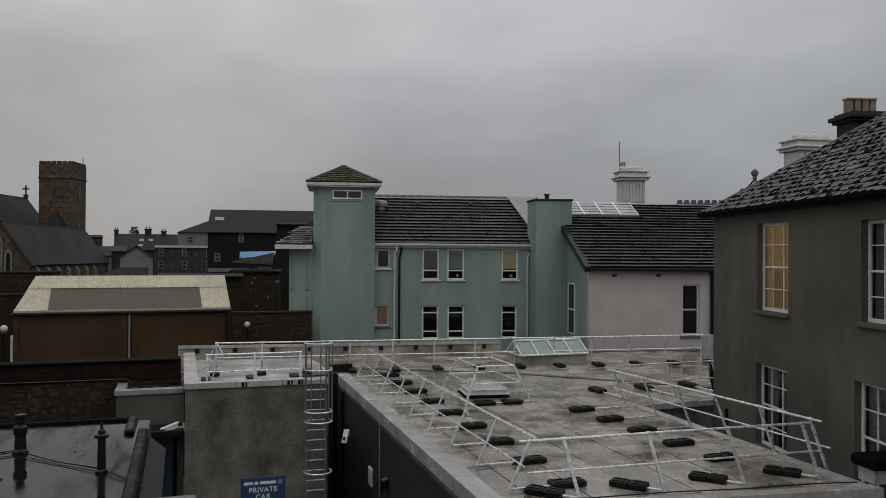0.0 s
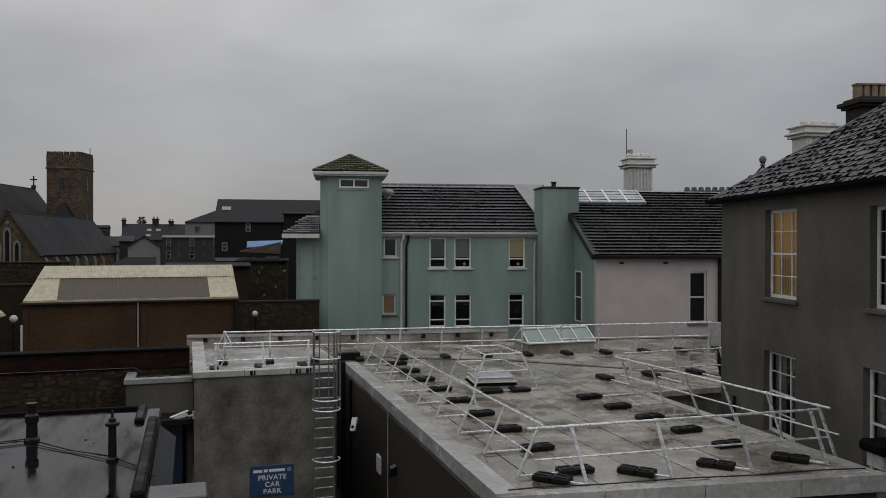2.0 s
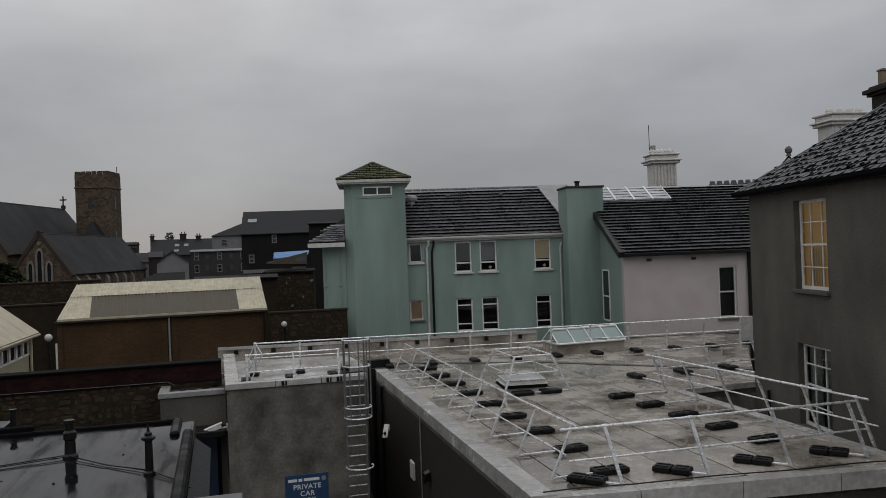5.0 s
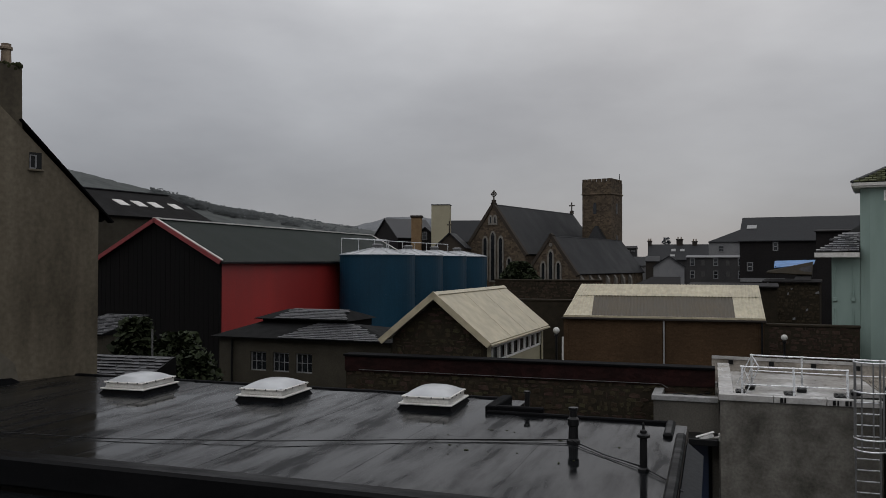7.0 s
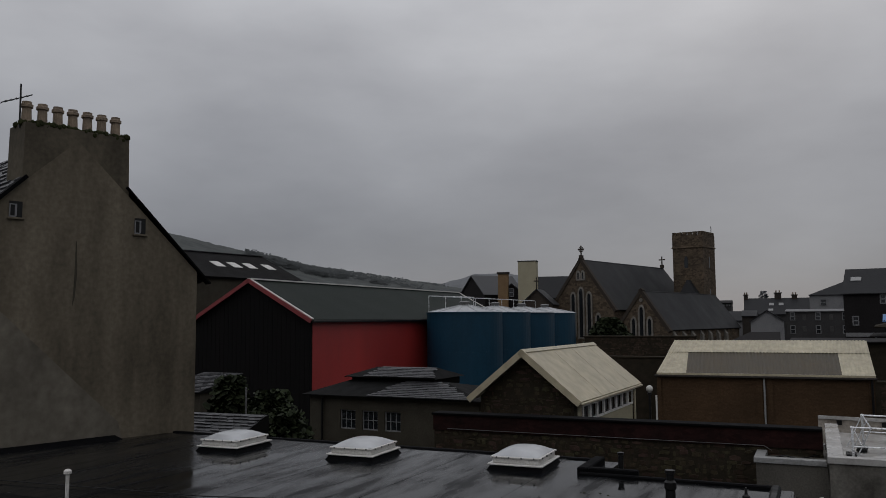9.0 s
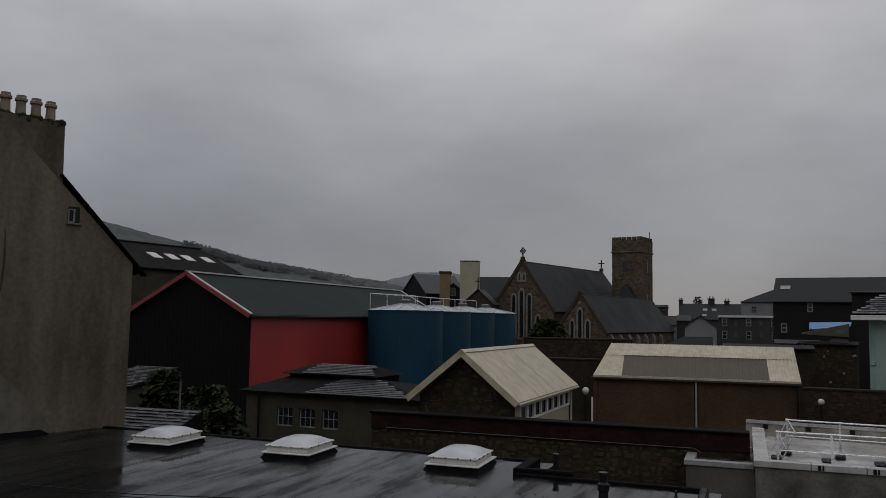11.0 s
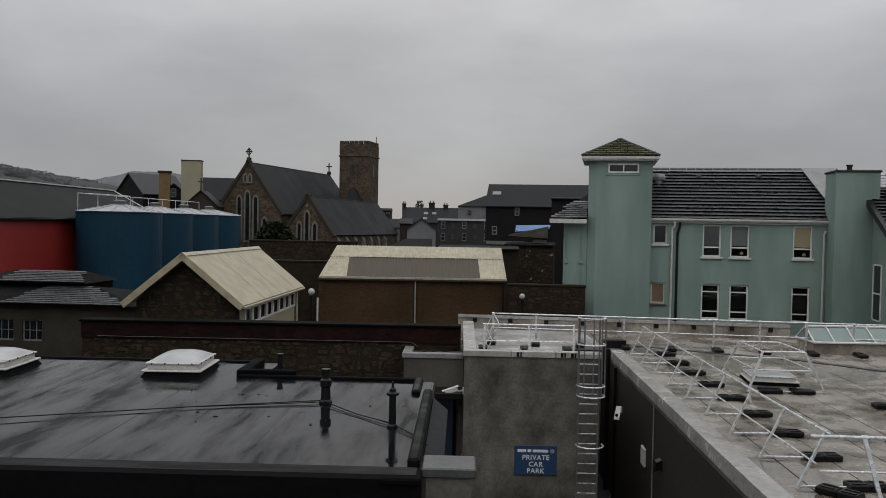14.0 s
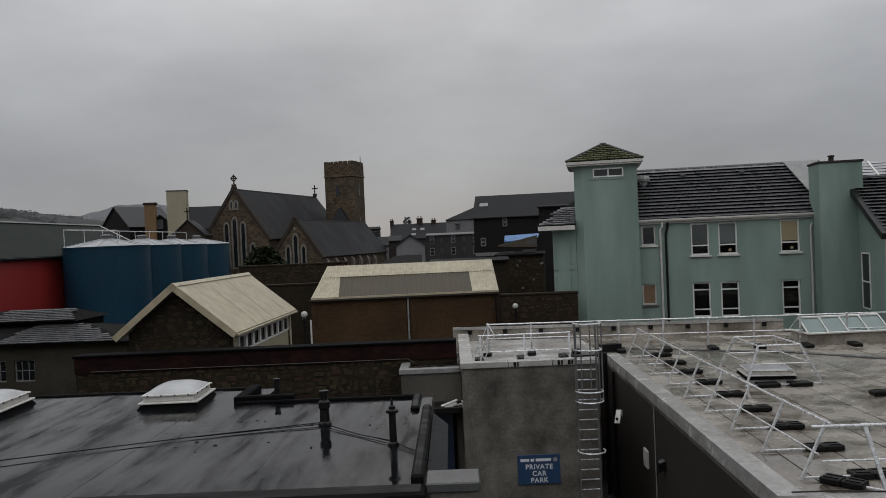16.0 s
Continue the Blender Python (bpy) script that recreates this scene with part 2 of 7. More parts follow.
M_CREAMPALE = mat("pale_cream_sheet", (0.455, 0.410, 0.298), (0.365, 0.325, 0.232), 0.5, scale=0.4, fine=4, bump=0.08)
M_OLIVE = mat("brown_translucent_sheet", (0.070, 0.053, 0.029), (0.044, 0.034, 0.018), 0.55, scale=1.2, fine=14, bump=0.1)
M_BROWNWALL = mat("brown_brick_wall", (0.078, 0.047, 0.026), (0.043, 0.027, 0.015), 0.85, scale=0.35, fine=12, bump=0.3, streak=0.8, cells=(4.2, 4.2, 12.0), cellvar=0.12)
M_RED = mat("red_steel_cladding", (0.340, 0.029, 0.025), (0.215, 0.019, 0.017), 0.5, scale=0.3, fine=12, bump=0.05, streak=0.4)
M_REDTRIM = mat("dull_red_trim", (0.210, 0.022, 0.024), (0.130, 0.016, 0.017), 0.5, scale=1, fine=12, bump=0.05)
M_BLUE = mat("petrol_blue_steel", (0.005, 0.039, 0.070), (0.0035, 0.027, 0.050), 0.5, spec=0.25, scale=0.35, fine=10, bump=0.06, streak=0.3)
M_TANKTOP = mat("weathered_zinc_roof", (0.46, 0.47, 0.48), (0.27, 0.28, 0.29), 0.45, metal=0.2, scale=1.2, fine=14, bump=0.1)
M_SHEDROOF = mat("dark_green_grey_sheet", (0.021, 0.027, 0.023), (0.014, 0.018, 0.016), 0.7, spec=0.06, scale=0.25, fine=8, bump=0.06)
M_BLACKCLAD = mat("black_timber_cladding", (0.007, 0.006, 0.006), (0.004, 0.004, 0.004), 0.85, scale=0.8, fine=12, bump=0.3, streak=0.2)
M_HUTWALL = mat("dull_olive_render", (0.060, 0.054, 0.041), (0.034, 0.030, 0.023), 0.85, scale=0.8, fine=16, bump=0.2)
M_CREAMWALL = mat("cream_render", (0.36, 0.33, 0.235), (0.29, 0.262, 0.185), 0.8, scale=0.7, fine=14, bump=0.15)
M_TOWNWALL = mat("grey_town_render", (0.052, 0.050, 0.050), (0.034, 0.033, 0.033), 0.85, scale=0.6, fine=8, bump=0.2)
M_TOWNWHITE = mat("off_white_town_render", (0.205, 0.205, 0.205), (0.145, 0.145, 0.15), 0.85, scale=0.6, fine=8, bump=0.2)
M_TOWNPANEL = mat("paler_town_plaster", (0.075, 0.072, 0.070), (0.050, 0.048, 0.047), 0.85, scale=0.6, fine=8, bump=0.2)
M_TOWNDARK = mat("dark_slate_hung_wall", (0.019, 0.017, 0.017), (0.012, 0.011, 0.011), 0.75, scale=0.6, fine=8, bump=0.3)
M_TOWNSLATE = mat("town_slate", (0.026, 0.0265, 0.028), (0.018, 0.0185, 0.020), 0.65, spec=0.12, scale=0.6, fine=7, bump=0.3)
M_BRICK = mat("buff_chimney_brick", (0.23, 0.155, 0.085), (0.155, 0.10, 0.058), 0.85, scale=1.4, fine=12, bump=0.3)
M_POT = mat("buff_clay_pot", (0.27, 0.21, 0.15), (0.15, 0.12, 0.095), 0.75, scale=5, fine=30, bump=0.2)
M_BRICKDK = mat("sooty_chimney_render", (0.045, 0.038, 0.033), (0.030, 0.026, 0.022), 0.85, scale=2, fine=16, bump=0.2)
M_MOSS = mat("dark_green_moss", (0.034, 0.038, 0.015), (0.018, 0.020, 0.009), 0.95, scale=8, fine=40, bump=0.8)
M_LEAF = mat("dark_evergreen_leaf", (0.030, 0.038, 0.018), (0.016, 0.021, 0.011), 0.7, scale=2, fine=12, bump=0.2, rnd=0.4)
# mist over the distance is put into these greyed, lightened base colours
M_HILL = mat("mist_tinted_hillside", (0.078, 0.084, 0.081), (0.050, 0.054, 0.053), 0.95, scale=0.03, fine=0.12, bump=0.0)
M_HILLTREE = mat("mist_tinted_woodland", (0.074, 0.079, 0.079), (0.060, 0.064, 0.065), 0.95, scale=0.02, fine=0.3, bump=0.0, rnd=0.12)
M_HILLFAR = mat("mist_tinted_far_hill", (0.145, 0.150, 0.158), (0.128, 0.133, 0.140), 0.95, scale=0.01, fine=0.1, bump=0.0)
M_GROUND = mat("wet_yard_asphalt", (0.050, 0.050, 0.050), (0.035, 0.035, 0.036), 0.6, 0.35, scale=0.15, fine=6, bump=0.2)
M_CLEAR = clear_mat("clear_window_glass")
M_GLASS = glass_mat("dark_window_glass", (0.012, 0.014, 0.016))
M_GLASSGREEN = glass_mat("greenish_rooflight_glass", (0.20, 0.26, 0.245), 0.06)
M_BLIND = mat("grey_window_blind", (0.24, 0.25, 0.25), (0.19, 0.20, 0.20), 0.6, scale=2, fine=30, bump=0.05)
M_CURTAIN = mat("tan_curtain", (0.25, 0.165, 0.11), (0.19, 0.125, 0.085), 0.8, scale=3, fine=20, bump=0.1)
M_NET = mat("grey_net_curtain", (0.34, 0.36, 0.34), (0.20, 0.21, 0.20), 0.8, scale=6, fine=20, bump=0.2, streak=0.1)
M_LIT = glow_mat("lamplit_room", (0.56, 0.34, 0.14), 0.13)
M_LITDIM = glow_mat("lamplit_room_dim", (0.34, 0.27, 0.17), 0.12)
M_LAMPGLOBE = mat("white_lamp_globe", (0.50, 0.50, 0.47), (0.36, 0.36, 0.33), 0.2, scale=4, fine=30, bump=0.0)
M_SIGN = mat("navy_sign_enamel", (0.016, 0.052, 0.125), (0.012, 0.040, 0.100), 0.35, scale=2, fine=20, bump=0.02)
M_SIGNWHITE = mat("white_sign_paint", (0.70, 0.72, 0.74), (0.62, 0.64, 0.66), 0.5, scale=5, fine=30, bump=0.0)
M_DOORBLUE = mat("dark_blue_door", (0.013, 0.024, 0.055), (0.010, 0.018, 0.042), 0.4, scale=1, fine=14, bump=0.05)
M_PALEMETAL = mat("wet_zinc_flashing", (0.30, 0.30, 0.295), (0.19, 0.19, 0.185), 0.5, 0.4, metal=0.1, scale=2, fine=14, bump=0.05)
M_SOOTY = mat("sooty_beige_render", (0.112, 0.096, 0.070), (0.044, 0.038, 0.028), 0.85, scale=0.9, fine=9, bump=0.2, streak=0.3, contrast=1.2)
M_LEAD = mat("dull_lead_sheet", (0.034, 0.035, 0.037), (0.020, 0.021, 0.022), 0.7, 0.6, spec=0.06, scale=2, fine=14, bump=0.2)
M_SCAR = mat("patched_grey_render", (0.158, 0.142, 0.114), (0.082, 0.073, 0.058), 0.85, scale=0.8, fine=5, bump=0.15, streak=0.6)
M_TARP = mat("blue_tarpaulin", (0.08, 0.20, 0.42), (0.055, 0.14, 0.31), 0.5, scale=0.8, fine=5, bump=0.3)

# ---- building helpers ----
BASE = {}


def bm_new():
    return bmesh.new()


def thing(name, x, y, base, turn, label, category, kind="", group=""):
    """An empty at the foot of a thing; parts are given in its turned frame, with heights from the camera's level."""
    ob = new(name)
    ob.matrix_world = pose(x, y, H + base, 0, 0, turn)
    ob.empty_display_size = 0.3
    BASE[ob.name] = base
    return tagged(ob, label, category, group, kind)


def part(name, bm, material, parent, label=""):
    base = BASE[parent.name]
    me = bpy.data.meshes.new(name)
    for v in bm.verts:
        v.co.z -= base
    bmesh.ops.recalc_face_normals(bm, faces=bm.faces)
    bm.to_mesh(me)
    bm.free()
    me.materials.append(material)
    ob = new(name, me)
    ob.parent = parent
    BASE[ob.name] = base
    if label:
        ob["label"] = label
    return ob


def single(name, bm, material, x, y, base, turn, label, category, kind="", group=""):
    """A thing that is one mesh."""
    me = bpy.data.meshes.new(name)
    for v in bm.verts:
        v.co.z -= base
    bmesh.ops.recalc_face_normals(bm, faces=bm.faces)
    bm.to_mesh(me)
    bm.free()
    me.materials.append(material)
    ob = new(name, me)
    ob.matrix_world = pose(x, y, H + base, 0, 0, turn)
    BASE[ob.name] = base
    return tagged(ob, label, category, group, kind)


def quad(bm, pts):
    return bm.faces.new([bm.verts.new(p) for p in pts])


def box(bm, x0, x1, y0, y1, z0, z1, bevel=0.0):
    r = bmesh.ops.create_cube(bm, size=1.0, matrix=Matrix.Translation(((x0 + x1) / 2, (y0 + y1) / 2, (z0 + z1) / 2)) @ Matrix.Diagonal((x1 - x0, y1 - y0, z1 - z0, 1)))
    if bevel:
        es = list({e for v in r["verts"] for e in v.link_edges})
        bmesh.ops.bevel(bm, geom=es, offset=bevel, segments=1, affect="EDGES")
    return bm


def hexa(bm, low, high):
    """A solid between two rings of points."""
    a = [bm.verts.new(p) for p in low]
    b = [bm.verts.new(p) for p in high]
    k = len(a)
    bm.faces.new(a[::-1])
    bm.faces.new(b)
    for i in range(k):
        bm.faces.new((a[i], a[(i + 1) % k], b[(i + 1) % k], b[i]))
    return bm


def slab(bm, pts, down):
    """A sheet of thickness: the ring of points, and the same ring lower by down along the sheet's normal."""
    p = [Vector(q) for q in pts]
    nrm = (p[1] - p[0]).cross(p[2] - p[0]).normalized()
    if nrm.z < 0:
        nrm = -nrm
    return hexa(bm, [q - nrm * down for q in p], p)


def extrude_poly(bm, pts, z0, z1):
    return hexa(bm, [(x, y, z0) for x, y in pts], [(x, y, z1) for x, y in pts])


def gable(bm, x0, x1, y0, y1, z0, zx0, zx1, zap, xap=None):
    """A gable end in the x-z plane, between y0 and y1: a wall to the eaves and the triangle over it."""
    xm = (x0 + x1) / 2 if xap is None else xap
    ring = [(x0, z0), (x1, z0), (x1, zx1), (xm, zap), (x0, zx0)]
    return hexa(bm, [(x, y0, z) for x, z in ring], [(x, y1, z) for x, z in ring])


def tube(bm, p0, p1, r, seg=8, r2=None):
    p0, p1 = Vector(p0), Vector(p1)
    d = p1 - p0
    m = Matrix.Translation((p0 + p1) / 2) @ d.to_track_quat("Z", "Y").to_matrix().to_4x4()
    bmesh.ops.create_cone(bm, cap_ends=True, segments=seg, radius1=r, radius2=r if r2 is None else r2, depth=d.length, matrix=m)
    return bm


def lathe(bm, profile, cx=0.0, cy=0.0, seg=16):
    """A turned body: profile of (radius, z) from foot to top."""
    rings = []
    for r, z in profile:
        rings.append([bm.verts.new((cx + r * math.cos(2 * math.pi * i / seg), cy + r * math.sin(2 * math.pi * i / seg), z)) for i in range(seg)])
    for a, b in zip(rings, rings[1:]):
        for i in range(seg):
            bm.faces.new((a[i], a[(i + 1) % seg], b[(i + 1) % seg], b[i]))
    bm.faces.new(rings[0][::-1])
    bm.faces.new(rings[-1])
    return bm


def wire(bm, pts, r, seg=6):
    for a, b in zip(pts, pts[1:]):
        tube(bm, a, b, r, seg)
    return bm


def wall_with_openings(bm, x0, x1, z0, z1, y, depth, holes):
    """A wall in the x-z plane with its face at y, depth thick behind it; each hole (x0, x1, z0, z1) goes through."""
    xs = sorted({x0, x1, *[h[0] for h in holes], *[h[1] for h in holes]})
    zs = sorted({z0, z1, *[h[2] for h in holes], *[h[3] for h in holes]})
    nx, nz = len(xs) - 1, len(zs) - 1

    def solid(i, k):
        if not (0 <= i < nx and 0 <= k < nz):
            return False
        cx, cz = (xs[i] + xs[i + 1]) / 2, (zs[k] + zs[k + 1]) / 2
        return not any(h[0] < cx < h[1] and h[2] < cz < h[3] for h in holes)

    for i in range(nx):
        for k in range(nz):
            if not solid(i, k):
                continue
            a, b, c, d = xs[i], xs[i + 1], zs[k], zs[k + 1]
            quad(bm, [(a, y, c), (b, y, c), (b, y, d), (a, y, d)])
            quad(bm, [(a, y + depth, c), (a, y + depth, d), (b, y + depth, d), (b, y + depth, c)])
            if not solid(i - 1, k):
                quad(bm, [(a, y, c), (a, y, d), (a, y + depth, d), (a, y + depth, c)])
            if not solid(i + 1, k):
                quad(bm, [(b, y, c), (b, y + depth, c), (b, y + depth, d), (b, y, d)])
            if not solid(i, k - 1):
                quad(bm, [(a, y, c), (a, y + depth, c), (b, y + depth, c), (b, y, c)])
            if not solid(i, k + 1):
                quad(bm, [(a, y, d), (b, y, d), (b, y + depth, d), (a, y + depth, d)])
    bmesh.ops.remove_doubles(bm, verts=bm.verts, dist=0.0005)
    return bm


def window(parent, x0, x1, z0, z1, y, frame_mat, pane_mat, bars_x=(), bars_z=(), sill=None, fw=0.06, recess=0.09, back=None, label=""):
    """A window in a wall whose face is at y: frame and bars, a pane, a sill. Bars are given as shares of the width and height."""
    bm = bm_new()
    ya, yb = y + recess, y + recess + 0.06
    bars = []
    box(bm, x0, x0 + fw, ya, yb, z0, z1)
    box(bm, x1 - fw, x1, ya, yb, z0, z1)
    box(bm, x0 + fw, x1 - fw, ya, yb, z0, z0 + fw)
    box(bm, x0 + fw, x1 - fw, ya, yb, z1 - fw, z1)
    for s in bars_x:
        s, w = (s, fw * 0.4) if not isinstance(s, tuple) else s
        c = x0 + (x1 - x0) * s
        bars.append((c - w / 2, c + w / 2, ya + 0.005, yb - 0.005, z0 + fw, z1 - fw))
    for s in bars_z:
        s, w = (s, fw * 0.4) if not isinstance(s, tuple) else s
        c = z0 + (z1 - z0) * s
        bars.append((x0 + fw, x1 - fw, ya + 0.008, yb - 0.008, c - w / 2, c + w / 2))
    wn_ = part("window", bm, frame_mat, parent, label)
    for b_ in bars:
        part("glazing_bar", box(bm_new(), *b_), frame_mat, wn_)
    bm = bm_new()
    xa_, xb_, za_, zb_, yp = x0 + fw * 0.6, x1 - fw * 0.6, z0 + fw * 0.6, z1 - fw * 0.6, yb - 0.03
    if pane_mat is M_CLEAR:
        quad(bm, [(xa_, yp, za_), (xb_, yp, za_), (xb_, yp, zb_), (xa_, yp, zb_)])
    else:
        box(bm, xa_, xb_, yp - 0.005, yp + 0.01, za_, zb_)
    part("pane", bm, pane_mat, wn_)
    if sill:
        bm = bm_new()
        box(bm, x0 - 0.09, x1 + 0.09, y - 0.10, y + recess + 0.02, z0 - 0.10, z0 - 0.004, 0.012)
        part("sill", bm, sill, wn_)
    return wn_


def tile_field(bm, origin, along, up, width, height, tw, th, rise=0.02, gap=0.012, jitter=0.0, seed=3, clip=None, chip=0.0):
    """Courses of slates on a slope: each a thin wedge, lapped over the course below, half a slate offset row by row."""
    rg = random.Random(seed)
    o, a, u = Vector(origin), Vector(along).normalized(), Vector(up).normalized()
    nrm = a.cross(u).normalized()
    if nrm.z < 0:
        nrm = -nrm
    made = []
    for k in range(int(round(height / th))):
        v0 = k * th
        s = -(k % 2) * tw / 2
        while s < width - 0.01:
            s0, s1 = max(0.0, s) + gap / 2, min(width, s + tw) - gap / 2
            s += tw
            if s1 - s0 < 0.03:
                continue
            mid = ((s0 + s1) / 2, v0 + th / 2)
            if clip and not clip(*mid):
                continue
            lift = rise * (1 + rg.uniform(-jitter, jitter) * 2)
            dv = rg.uniform(-jitter, jitter) * 0.05
            if chip and rg.random() < chip:
                dv += th * rg.uniform(0.25, 0.55)
                s1 -= tw * rg.uniform(0.0, 0.12)
            p = [o + a * s0 + u * (v0 + dv), o + a * s1 + u * (v0 + dv), o + a * s1 + u * (v0 + th * 1.04), o + a * s0 + u * (v0 + th * 1.04)]
            t = [p[0] + nrm * lift, p[1] + nrm * lift, p[2] + nrm * 0.004, p[3] + nrm * 0.004]
            vs = [bm.verts.new(q) for q in t]
            bm.faces.new(vs)
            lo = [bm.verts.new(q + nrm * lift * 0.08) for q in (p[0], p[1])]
            # lower edge face: second material, blackened for the shade under each course
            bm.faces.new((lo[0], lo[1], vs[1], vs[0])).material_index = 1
            bm.faces.new((lo[0], vs[0], vs[3]))
            bm.faces.new((lo[1], vs[2], vs[1]))
            made.append(t)
    return made


def gutter(parent, x0, x1, y, z, material, label=""):
    bm = bm_new()
    ring = [(0.0, 0.0), (-0.02, -0.10), (-0.10, -0.13), (-0.15, -0.06), (-0.15, 0.02), (-0.135, 0.02), (-0.13, -0.05), (-0.09, -0.11), (-0.03, -0.09), (-0.015, 0.0)]
    hexa(bm, [(x0, y + a, z + b) for a, b in ring], [(x1, y + a, z + b) for a, b in ring])
    return part("gutter", bm, material, parent, label)


def pipe(parent, name, pts, r, material, label=""):
    bm = bm_new()
    wire(bm, pts, r, 8)
    return part(name, bm, material, parent, label)

# ---- ground and distance ----
bm = bm_new()
bmesh.ops.create_grid(bm, x_segments=40, y_segments=40, size=1500)
single("ground", bm, M_GROUND, 0, 0, 0, 0, "wet dark asphalt yard and town ground", "ground", "structure").location.z = 0.0
bpy.data.objects["ground"].matrix_world = pose(0, 0, 0)


def hill(name, az0, az1, dist, heights, depth, material, label, seed):
    """A hillside: a ridge line of heights between two bearings, falling to the ground in front."""
    rg = random.Random(seed)
    bm = bm_new()
    k = len(heights)
    nseg = 90
    rows = []
    for i in range(nseg + 1):
        f = i / nseg
        az = radians(az0 + (az1 - az0) * f)
        g = f * (k - 1)
        j = min(int(g), k - 2)
        h = heights[j] * (1 - (g - j)) + heights[j + 1] * (g - j)
        h += (noise.noise(Vector((f * 14, seed, 0))) * 0.8) * dist * 0.002
        col = []
        for s in range(7):
            q = s / 6
            r = dist - depth * (1 - q)
            z = -H + (h + H) * math.sin(q * math.pi / 2) ** 1.15
            col.append(bm.verts.new((-math.sin(az) * r, math.cos(az) * r, z + rg.uniform(-0.4, 0.4) * q)))
        col.append(bm.verts.new((-math.sin(az) * (dist + depth * 0.5), math.cos(az) * (dist + depth * 0.5), -H)))
        rows.append(col)
    for a, b in zip(rows, rows[1:]):
        for s in range(7):
            bm.faces.new((a[s], b[s], b[s + 1], a[s + 1]))
    return single(name, bm, material, 0, 0, -H, 0, label, "hill", "structure")


def el(deg, d):
    return d * math.tan(radians(deg))


HD = 620.0
HILL_H = [el(e, HD) for e in (6.5, 6.1, 5.5, 4.85, 4.3, 3.7, 3.35, 2.95, 2.5, 2.15, 1.7, 1.0, 0.2)]
hill("hillside", 66, 33, HD, HILL_H, 330, M_HILL, "wooded hillside behind the town, mist painted into its grey", 4)
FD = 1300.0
hill("far_hill", 47, 30, FD, [el(e, FD) for e in (0.8, 2.0, 2.6, 3.15, 3.3, 2.9, 2.2, 1.1, 0.2)], 420, M_HILLFAR, "far hill, mist painted into its pale colour", 9)

rg = random.Random(11)
bm = bm_new()
for i in range(620):
    # crowns along the brow and a belt of trees below it
    f = rg.random() ** 1.1
    az = 56.5 - 14.0 * f
    j = (66 - az) / 33 * 12
    k = min(int(j), 11)
    h = HILL_H[k] * (1 - (j - k)) + HILL_H[k + 1] * (j - k)
    r = HD - rg.uniform(0, 1) ** 1.3 * 150
    hh = h - (HD - r) * 0.07
    s = rg.uniform(2.2, 5.0)
    c = Vector((-math.sin(radians(az)) * r, math.cos(radians(az)) * r, hh - s * 0.35))
    # leaves lie along the slope, so they shade as evenly as in mist
    slope = Vector((math.sin(radians(az)), -math.cos(radians(az)), 0.9)).to_track_quat("Z", "Y").to_matrix()
    for q in range(80):
        v = Vector([max(-0.8, min(0.8, rg.gauss(0, 0.4))) for _ in range(3)]) * s
        e = slope @ Euler((rg.uniform(-0.12, 0.12), rg.uniform(-0.12, 0.12), rg.uniform(0, 6.28))).to_matrix()
        k_ = rg.uniform(0.4, 1.0)
        bm.faces.new([bm.verts.new(c + v + e @ (Vector(p) * k_)) for p in ((-1, -0.6, 0), (0.9, -0.8, 0), (0.2, 1, 0))])
single("hill_woodland", bm, M_HILLTREE, 0, 0, -H, 0, "tree line along the hillside, mist painted into its grey", "woodland", "stuff")

# ---- flat roof with the guardrails ----
RZ = -4.4
FL, FR, RN, R2, FARR, FARL, BL, L1 = (0.83, 13.62), (8.25, 15.08), (5.8, 23.5), (8.3, 24.5), (12.3, 37.8), (-5.6, 34.3), (-3.75, 28.8), (-2.58, 24.9)
annex = thing("flat_roof_building", 0, 0, -H, 0, "dark rendered building with a wet grey flat roof", "building")


def wall_run(parent, a, b, z0, z1, th, material, label="", side=1):
    a, b = Vector((*a, 0)), Vector((*b, 0))
    d = (b - a).normalized()
    nn = Vector((-d.y, d.x, 0)) * th * side
    bm = bm_new()
    hexa(bm, [(a.x, a.y, z0), (b.x, b.y, z0), (b.x + nn.x, b.y + nn.y, z0), (a.x + nn.x, a.y + nn.y, z0)],
         [(a.x, a.y, z1), (b.x, b.y, z1), (b.x + nn.x, b.y + nn.y, z1), (a.x + nn.x, a.y + nn.y, z1)])
    return part("wall", bm, material, parent, label)


wall_run(annex, FL, BL, -H, RZ - 0.02, 0.3, M_DARKWALL, "dark brown rendered side wall", -1)
wall_run(annex, BL, FARL, -H, RZ - 0.02, 0.3, M_DARKWALL, "", -1)
wall_run(annex, FL, FR, -H, RZ - 0.02, 0.3, M_DARKWALL)
wall_run(annex, FR, RN, -H, RZ - 0.02, 0.3, M_CONC)
wall_run(annex, RN, R2, -H, RZ - 0.02, 0.3, M_CONC)
# unseen shallow floor, added so the well walls catch bounced light
bm = bm_new()
extrude_poly(bm, [(8.3, 15.3), (8.9, 15.4), (8.2, 24.2), (5.95, 23.3)], -H, -5.6)
part("lower_roof", bm, M_MEMB, annex, "unseen floor added to bounce light in the lightwell")
wall_run(annex, FARR, FARL, -H, RZ - 0.02, 0.3, M_DARKWALL)

bm = bm_new()
extrude_poly(bm, [FL, FR, RN, L1], RZ - 0.3, RZ - 0.03)
extrude_poly(bm, [L1, RN, R2, FARR, FARL, BL], RZ - 0.3, RZ - 0.03)
part("roof_deck", bm, M_CONC, annex)


